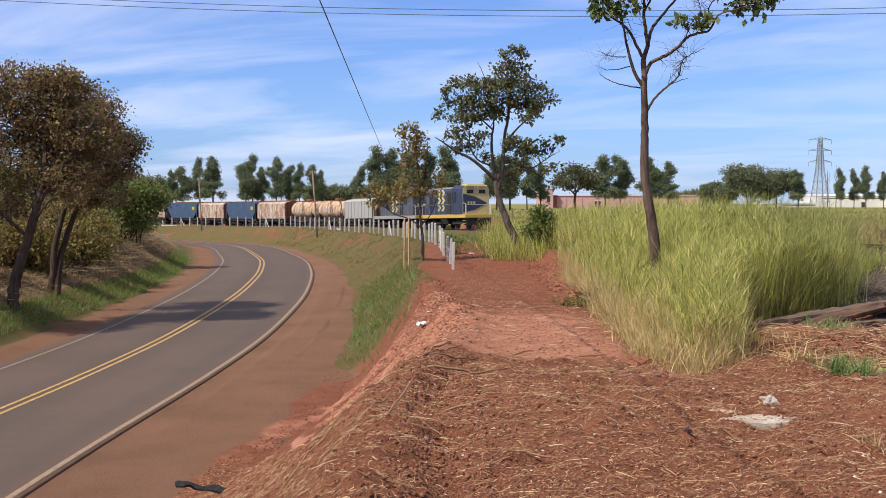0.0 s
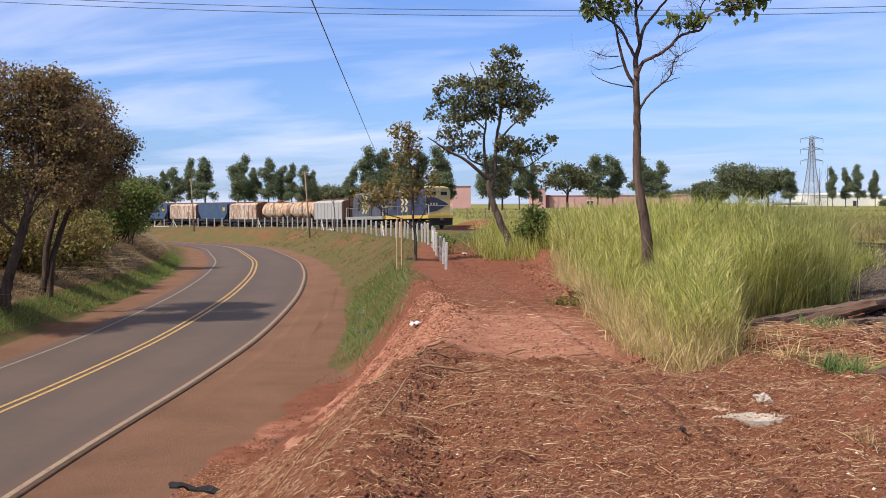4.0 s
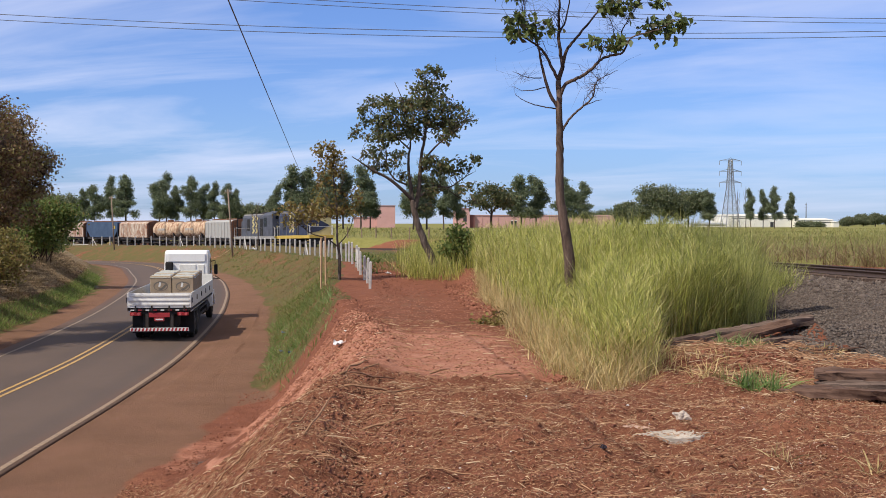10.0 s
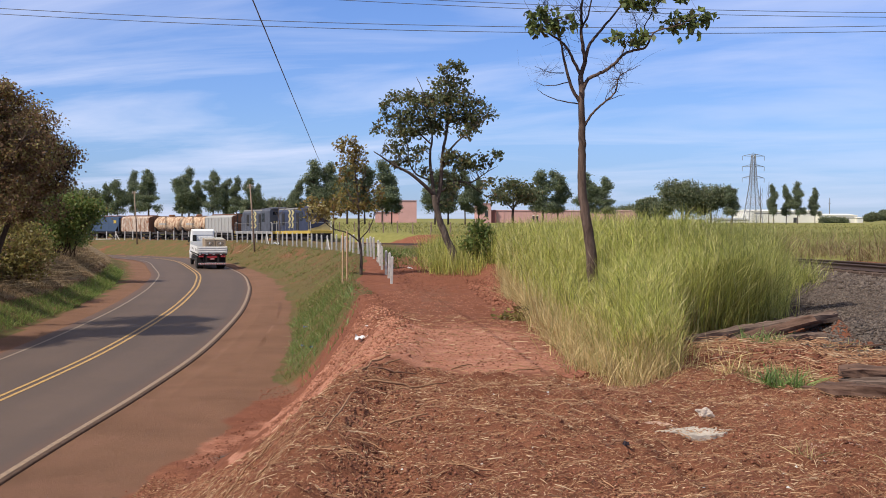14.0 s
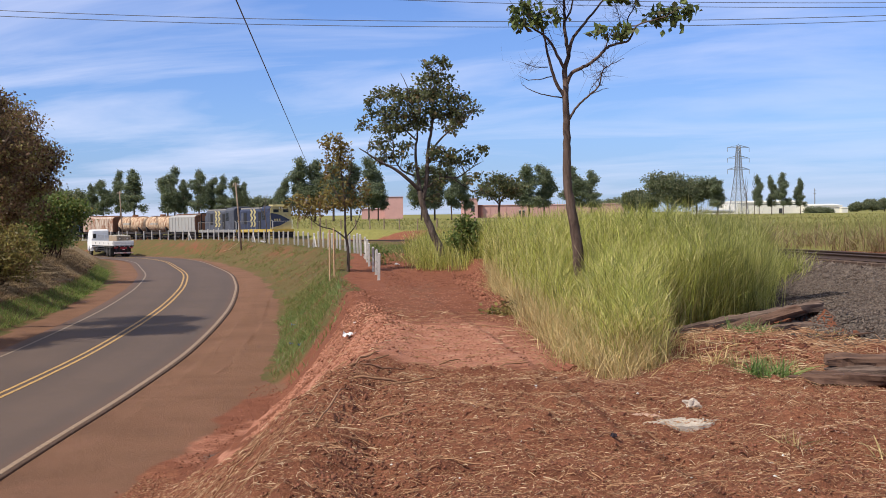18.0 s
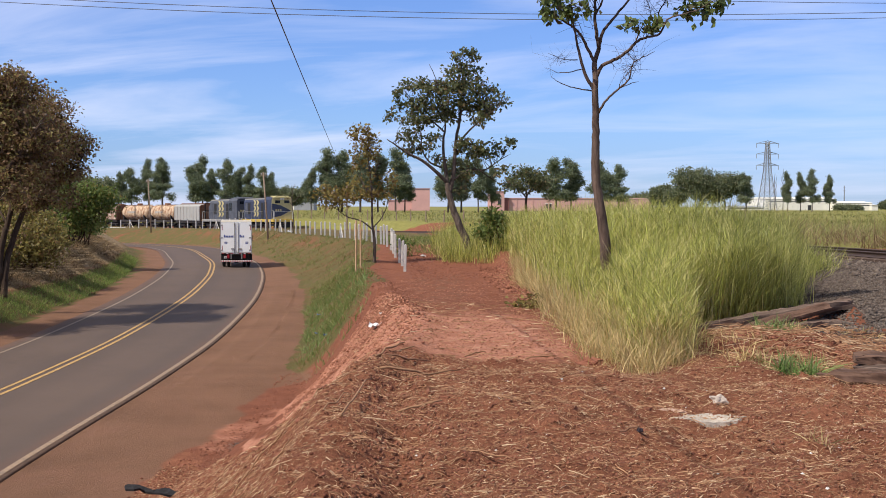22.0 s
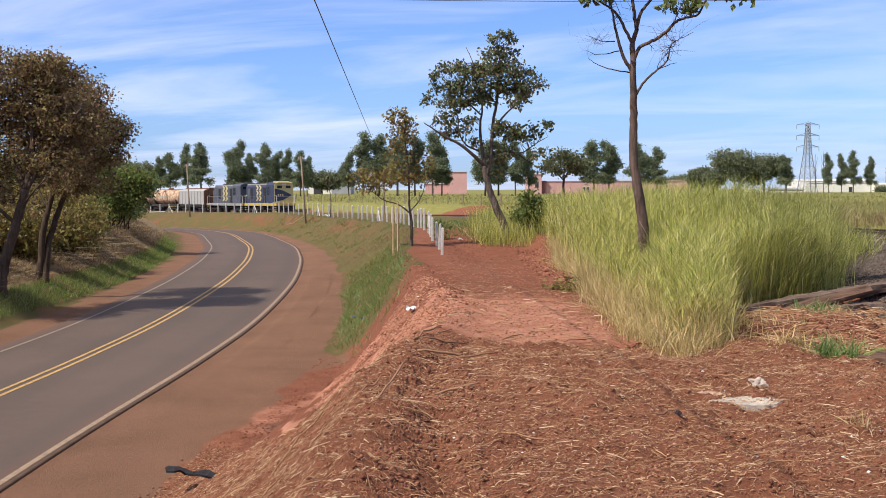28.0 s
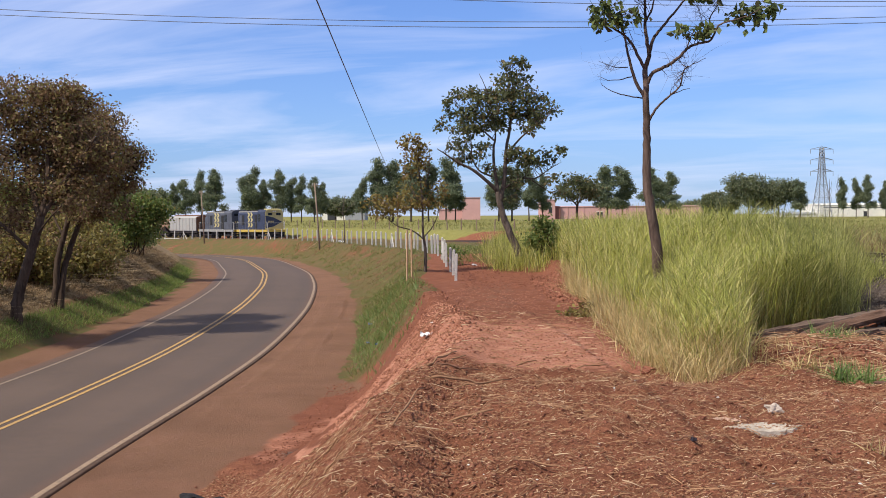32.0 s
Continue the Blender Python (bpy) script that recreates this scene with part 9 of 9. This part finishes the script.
def carton(w, d, h, mark, seed):
    """A carton with a loose sheet of film draped over its top."""
    g = np.random.default_rng(seed)
    ob = thing("wrapped_carton", "film-wrapped brown carton on the lorry's bed", "box", "cartons on the flatbed")
    part("box", Build().box((-w / 2, -d / 2, 0), (w / 2, d / 2, h), 0, 0.02), M_CARTON, ob)
    n = 12
    vs = []
    for i in range(n + 1):
        for j in range(n + 1):
            u, v = i / n * 2 - 1, j / n * 2 - 1
            e = max(abs(u), abs(v))
            z = h + 0.022 + 0.003 * g.normal() * (e < 0.9) + 0.007 * math.sin(5 * u + seed) * math.cos(4 * v)
            if e > 0.99:
                z = h - 0.06 - 0.012 * math.sin(4 * u + 3 * v + seed) - g.uniform(0, 0.015)
            vs.append((u * (w / 2 + 0.012 + (e > 0.99) * g.uniform(0, 0.008)), v * (d / 2 + 0.012 + (e > 0.99) * g.uniform(0, 0.008)), z if e > 0.99 else max(z, h + 0.012)))
    fs = [(i * (n + 1) + j, (i + 1) * (n + 1) + j, (i + 1) * (n + 1) + j + 1, i * (n + 1) + j + 1) for i in range(n) for j in range(n)]
    wr = part("wrap", Build().add(vs, fs), M_FILM, ob, "crumpled pale film over the top")
    th = wr.modifiers.new("thickness", "SOLIDIFY")
    th.thickness = 0.004
    if mark:
        b = Build()
        zc = h * 0.66
        for k in range(24):
            a0, a1 = 2 * math.pi * k / 24, 2 * math.pi * (k + 1) / 24
            t0, t1 = 0.035 + 0.02 * math.sin(a0), 0.035 + 0.02 * math.sin(a1)
            b.add([(math.cos(a) * (0.27 - t), -d / 2 - 0.006, zc + math.sin(a) * (0.185 - t)) for a, t in ((a0, 0), (a1, 0), (a1, t1), (a0, t0))], [(0, 1, 2, 3)])
        b.add([(x, -d / 2 - 0.006, zc + z) for x, z in ((-0.03, -0.17), (0.09, -0.12), (0.24, 0.03), (0.17, 0.07), (0.05, -0.05), (-0.10, -0.10))], [(0, 1, 2, 3, 4, 5)])
        part("mark", b, M_MARK, ob, "plain oval mark")
        part("patch", Build().add([(x, -d / 2 - 0.008, zc + z) for x, z in ((-0.09, -0.02), (-0.02, -0.03), (0.02, 0.13), (-0.05, 0.15))], [(0, 1, 2, 3)]), M_BED_WHITE, ob, "small white patch")
    return ob


def box_truck():
    top = thing("box_truck", "white box lorry with twin rear doors", "truck")
    W, H0, H1, LB = 1.06, 0.95, 2.98, 4.7
    part("chassis", Build().box((-0.4, 0.15, 0.62), (-0.3, 6.4, 0.85)).box((0.3, 0.15, 0.62), (0.4, 6.4, 0.85)), M_CHASSIS, top)
    body = part("box_body", Build().box((-W, 0.05, H0), (W, LB, H1), 0, 0.015), M_TRUCK_WHITE, top, "white cargo box")
    part("roof_skin", Build().box((-W - 0.01, 0.02, H1), (W + 0.01, LB + 0.02, H1 + 0.03), 0, 0.01), plain("dusty_cream_roof", rgb(0.52, 0.47, 0.38), 0.7, 0, 0.25, 2), body)
    for s in (-1, 1):
        part("corner_post", Build().box((s * W - 0.05, 0.0, H0 - 0.05), (s * W + 0.02, 0.07, H1 + 0.02), 0, 0.01), M_ALU, body)
        part("side_rail", Build().box((s * W - 0.02, 0.05, H0 - 0.06), (s * W + 0.025, LB, H0 + 0.04), 0, 0.008), M_ALU, body)
        part("top_rail", Build().box((s * W - 0.02, 0.05, H1 - 0.05), (s * W + 0.02, LB, H1 + 0.01), 0, 0.008), M_ALU, body)
        part("side_panel_mark", Build().box((s * (W + 0.006) - 0.004, 1.6, 1.95), (s * (W + 0.006) + 0.004, 3.2, 2.35)), M_GREY_MARK, body, "plain grey panel")
        part("side_lettering", Build().box((s * (W + 0.006) - 0.003, 1.75, 2.42), (s * (W + 0.006) + 0.003, 2.25, 2.50)), M_CHASSIS, body, "short plain dark bar")
        cu = bpy.data.curves.new("slogan", "FONT")
        cu.body, cu.size, cu.extrude = "Viva com saúde", 0.27, 0.002
        cu.materials.append(M_MARK)
        sl = new("slogan", cu)
        sl.parent = body
        sl.matrix_basis = pose(s * (W + 0.006), 1.55 if s > 0 else 3.45, 1.52, 90, 0, 90 * s)
        for k in range(5):
            part("marker", Build().cyl((s * (W + 0.02), 0.5 + k * 0.9, H0 + 0.12), (s * (W + 0.03), 0.5 + k * 0.9, H0 + 0.12), 0.03, 8), M_BLUE_MARK, body)
        d = part("rear_door", Build().box((s * 0.535 - 0.52, 0.0, H0 + 0.05), (s * 0.535 + 0.52, 0.045, H1 - 0.04), 0, 0.01), M_TRUCK_WHITE, body, "white rear door")
        for x in (s * 0.12,):
            part("lock_bar", Build().tube([(x, -0.03, H0 + 0.02), (x, -0.03, H1 - 0.03)], 0.018, 6), M_DARK_STEEL, d)
            part("lock_handle", Build().box((x - 0.02 if s > 0 else x - 0.24, -0.05, H0 + 0.24), (x + 0.24 if s > 0 else x + 0.02, -0.02, H0 + 0.34), 0, 0.01), M_ALU, d)
        for z in (H0 + 0.2, (H0 + H1) / 2, H1 - 0.2):
            part("hinge", Build().box((s * 1.0 - 0.14, -0.02, z - 0.035), (s * 1.0 + 0.06, 0.0, z + 0.035), 0, 0.01), M_ALU, d)
        b = Build()
        n, x0 = (6, -0.86) if s < 0 else (3, 0.22)
        for k in range(n):
            b.box((x0 + k * 0.115, -0.008, 1.98), (x0 + 0.085 + k * 0.115, -0.002, 2.10 + (0.05 if k == 0 else 0)))
        part("name_bars", b, M_BLUE_MARK, d, "row of plain blue bars")
        b = Build()
        for k in range(3):
            b.box((s * 0.72 - 0.1, -0.008, 1.56 + k * 0.055), (s * 0.72 + 0.1, -0.002, 1.59 + k * 0.055))
        part("small_bars", b, M_BLUE_MARK, d)
        part("edge_reflector", Build().box((s * 0.97 - 0.02, -0.006, H0 + 0.15), (s * 0.97 + 0.02, -0.001, H0 + 0.5)).box((s * 0.97 - 0.02, -0.006, 2.45), (s * 0.97 + 0.02, -0.001, 2.8)), M_RED_PAINT, d)
        tl = part("tail_lamp", Build().box((s * 0.56 - 0.075, 0.0, 0.62), (s * 0.56 + 0.075, 0.08, 0.86), 0, 0.01), M_RED_LAMP, top)
        # broad black panel added to deepen the shade behind the wheel
        part("mudguard", Build().box((s * 0.86 - 0.2, 0.75, 0.35), (s * 0.86 + 0.24, 0.78, 0.95)), M_RUBBER, top)
        part("side_guard", Build().box((s * 1.02 - 0.02, 2.2, 0.55), (s * 1.02 + 0.02, 4.1, 0.63)), M_BED_WHITE, top)
    for k in range(7):
        part("reflector", Build().box((-1.0 + k * 0.3, -0.006, H0 - 0.04), (-0.86 + k * 0.3, 0.0, H0)), M_RED_PAINT if k % 2 == 0 else M_WHITE_PAINT, top)
    part("step_frame", Build().box((-0.4, 0.0, 0.88), (0.4, 0.12, 0.94), 0, 0.01).box((-0.4, 0.0, 0.56), (-0.34, 0.1, 0.9)).box((0.34, 0.0, 0.56), (0.4, 0.1, 0.9)), M_ALU, top)
    pl = part("number_plate", Build().box((-0.85, -0.01, 0.62), (-0.5 - 0.15, 0.02, 0.74), 0, 0.004), M_WHITE_PAINT, top)
    part("plate_bar", Build().box((-0.82, -0.018, 0.66), (-0.68, -0.01, 0.70)), M_CHASSIS, pl)
    # dark blocks added to shut out light from the open underside
    part("crossmember", Build().box((-0.92, 0.35, 0.55), (0.92, 0.50, 0.93), 0, 0.02).box((-0.30, 0.5, 0.50), (0.30, 1.2, 0.72), 0, 0.04), M_CHASSIS, top)
    part("axle", Build().cyl((-0.9, 1.35, 0.40), (0.9, 1.35, 0.40), 0.09, 10).box((-0.2, 1.15, 0.26), (0.2, 1.55, 0.56), 0, 0.08), M_CHASSIS, top)
    part("spare_wheel", Build().cyl((0, 2.3, 0.52), (0, 2.3, 0.72), 0.38, 20, 0, 0.05), M_RUBBER, top)
    striped_bumper(top, 2.15, 0.0, 0.39, 0.10, 18)
    prof = [(4.9, 0.55), (6.35, 0.5), (6.45, 1.2), (6.25, 1.75), (5.95, 2.3), (5.4, 2.38), (4.9, 2.3)]
    cab = part("cab", Build().plate(prof, 1.96, 0, -0.98), M_TRUCK_WHITE, top, "white cab ahead of the box")
    part("windscreen", Build().plate([(6.27, 1.6), (6.0, 2.2), (6.04, 2.22), (6.31, 1.62)], 1.7, 0, -0.85), M_GLASS, cab)
    for s in (-1, 1):
        part("side_window", Build().plate([(5.2, 1.5), (6.15, 1.5), (5.92, 2.15), (5.2, 2.15)], 0.012, 0, s * 0.985 - 0.006), M_GLASS, cab)
        mi = part("mirror", Build().box((s * 1.14 - 0.08, 5.95, 1.5), (s * 1.14 + 0.08, 6.03, 1.95), 0, 0.03), M_RUBBER, cab, "black door mirror")
        part("mirror_arm", Build().tube([(s * 0.98, 6.0, 1.95), (s * 1.14, 6.0, 2.0), (s * 1.14, 6.0, 1.9)], 0.018, 5), M_RUBBER, mi)
    for s in (-1, 1):
        wheel(top, s * 0.97, 1.35, 0.40, 0.22, True)
        wheel(top, s * 0.95, 5.55, 0.40, 0.22)
    return top


FLATBED = flatbed_truck()
BOXTRUCK = box_truck()
FLATBED.scale = (0.91, 0.95, 1.04)
BOXTRUCK.scale = (0.96, 1.03, 1.03)
CARTONS = []
for k, (x, y, w, d, h, mk) in enumerate(((-0.08, 1.6, 0.80, 1.05, 1.12, True), (0.75, 1.6, 0.79, 1.05, 1.10, True), (-0.08, 2.75, 0.80, 1.1, 1.16, False), (0.74, 2.75, 0.80, 1.1, 1.13, False), (-0.06, 3.95, 0.80, 1.1, 1.17, False), (0.75, 3.95, 0.80, 1.1, 1.18, False))):
    CARTONS.append((carton(w, d, h, mk, 3 + k), (x, y, 1.275)))
sack = lump("wrapped_bundle", None, (0.30, 0.42, 0.34), M_FILM, "round pale wrapped bundle on the lorry's bed", "bundle", 31)
CARTONS.append((sack, (0.72, 5.8, 1.55)))
FLAT_T = [0, 4, 7.0, 8.0, 8.6, 9, 10, 11, 12, 13, 14.5, 16.5, 17, 18, 18.5, 19, 20, 24, 32]
FLAT_S = [-50.9, -28.9, 4.4, 18.9, 27.2, 32.7, 45.7, 59.9, 73.0, 86.6, 103.1, 130.0, 134.8, 140.4, 143.4, 146.4, 153.5, 190.0, 286.0]
BOX_T = [0, 12, 17, 18.5, 19.0, 19.5, 20, 21, 22, 23, 24, 25, 25.5, 27.5, 32]
BOX_S = [-56.45, -52.45, -18.45, 11.35, 22.15, 33.45, 43.25, 62.35, 81.95, 101.05, 120.05, 134.8, 144.0, 181.55, 259.55]

# ---- what moves ----
def motions():
    # the train draws away round the bend
    off = 0.0
    for ob, L in TRAIN:
        rows = []
        for t in np.arange(0, 32.1, 1.0):
            s = np.interp(t, TRAIN_T, TRAIN_AT) + off + L / 2
            x, y, h = along(TRACK, TRACK_S, s)
            g = math.degrees(math.atan2(rail_z(s + 3) - rail_z(s - 3), 6.0))
            rows.append((float(t), pose(float(x), float(y), float(rail_z(s)), -g, 0, math.degrees(float(h)) + 180)))
        walk(ob, rows)
        off += L
    # the two lorries keep to the right-hand lane
    def on_road(times, dist, t, ahead, lane):
        s = float(np.interp(t, times, dist)) + ahead
        x, y, h = along(ROAD, ROAD_S, s)
        h = float(h)
        return Vector((float(x) + lane * math.cos(h), float(y) + lane * math.sin(h), float(road_z(s)) - 0.02))
    def lorry_rows(times, dist, long_body, lane_t, lane_o):
        rows = []
        for t in np.arange(0, 32.05, 0.25):
            lane = float(np.interp(t, lane_t, lane_o))
            a = on_road(times, dist, t, 0.0, lane)
            # the body lags behind the curve in the tight bend
            back, ahead = (float(np.interp(t, [12.5, 16], [0.0, -11.0])), float(np.interp(t, [12.5, 16], [9.0, -3.0]))) if long_body else (-4.0, 1.0)
            d = on_road(times, dist, t, ahead, lane) - on_road(times, dist, t, back, lane)
            rows.append((float(t), pose(a.x, a.y, a.z, math.degrees(math.atan2(d.z, d.xy.length)), 0, math.degrees(math.atan2(-d.x, d.y)))))
        return rows
    flat_rows, box_rows = lorry_rows(FLAT_T, FLAT_S, True, (8, 9, 10, 11.5, 13, 14.5, 17, 20), (2.3, 1.98, 1.88, 1.72, 1.70, 1.55, 1.0, 0.9)), lorry_rows(BOX_T, BOX_S, False, (19.3, 20, 21, 22, 23, 24), (1.62, 1.76, 1.72, 1.6, 1.4, 1.3))
    walk(FLATBED, flat_rows)
    walk(BOXTRUCK, box_rows)
    for ob, p in CARTONS:
        walk(ob, [(t, m @ Matrix.Translation(p)) for t, m in flat_rows])
    for w, x, y, r, owner in WHEELS:
        times, dist, t0, t1 = (FLAT_T, FLAT_S, 7.0, 20.5) if owner is FLATBED else (BOX_T, BOX_S, 18.4, 26.5)
        a, last, rows = 0.0, None, [(0.0, pose(x, y, r))]
        for f in range(int(t0 * FPS), int(t1 * FPS) + 1):
            s = float(np.interp(f / FPS, times, dist))
            if last is not None:
                a += min(math.degrees((s - last) / r), 82.0)
            last = s
            rows.append((f / FPS, pose(x, y, r, -a, 0, 0)))
        walk(w, rows + [(32.0, pose(x, y, r, -a, 0, 0))])

motions()
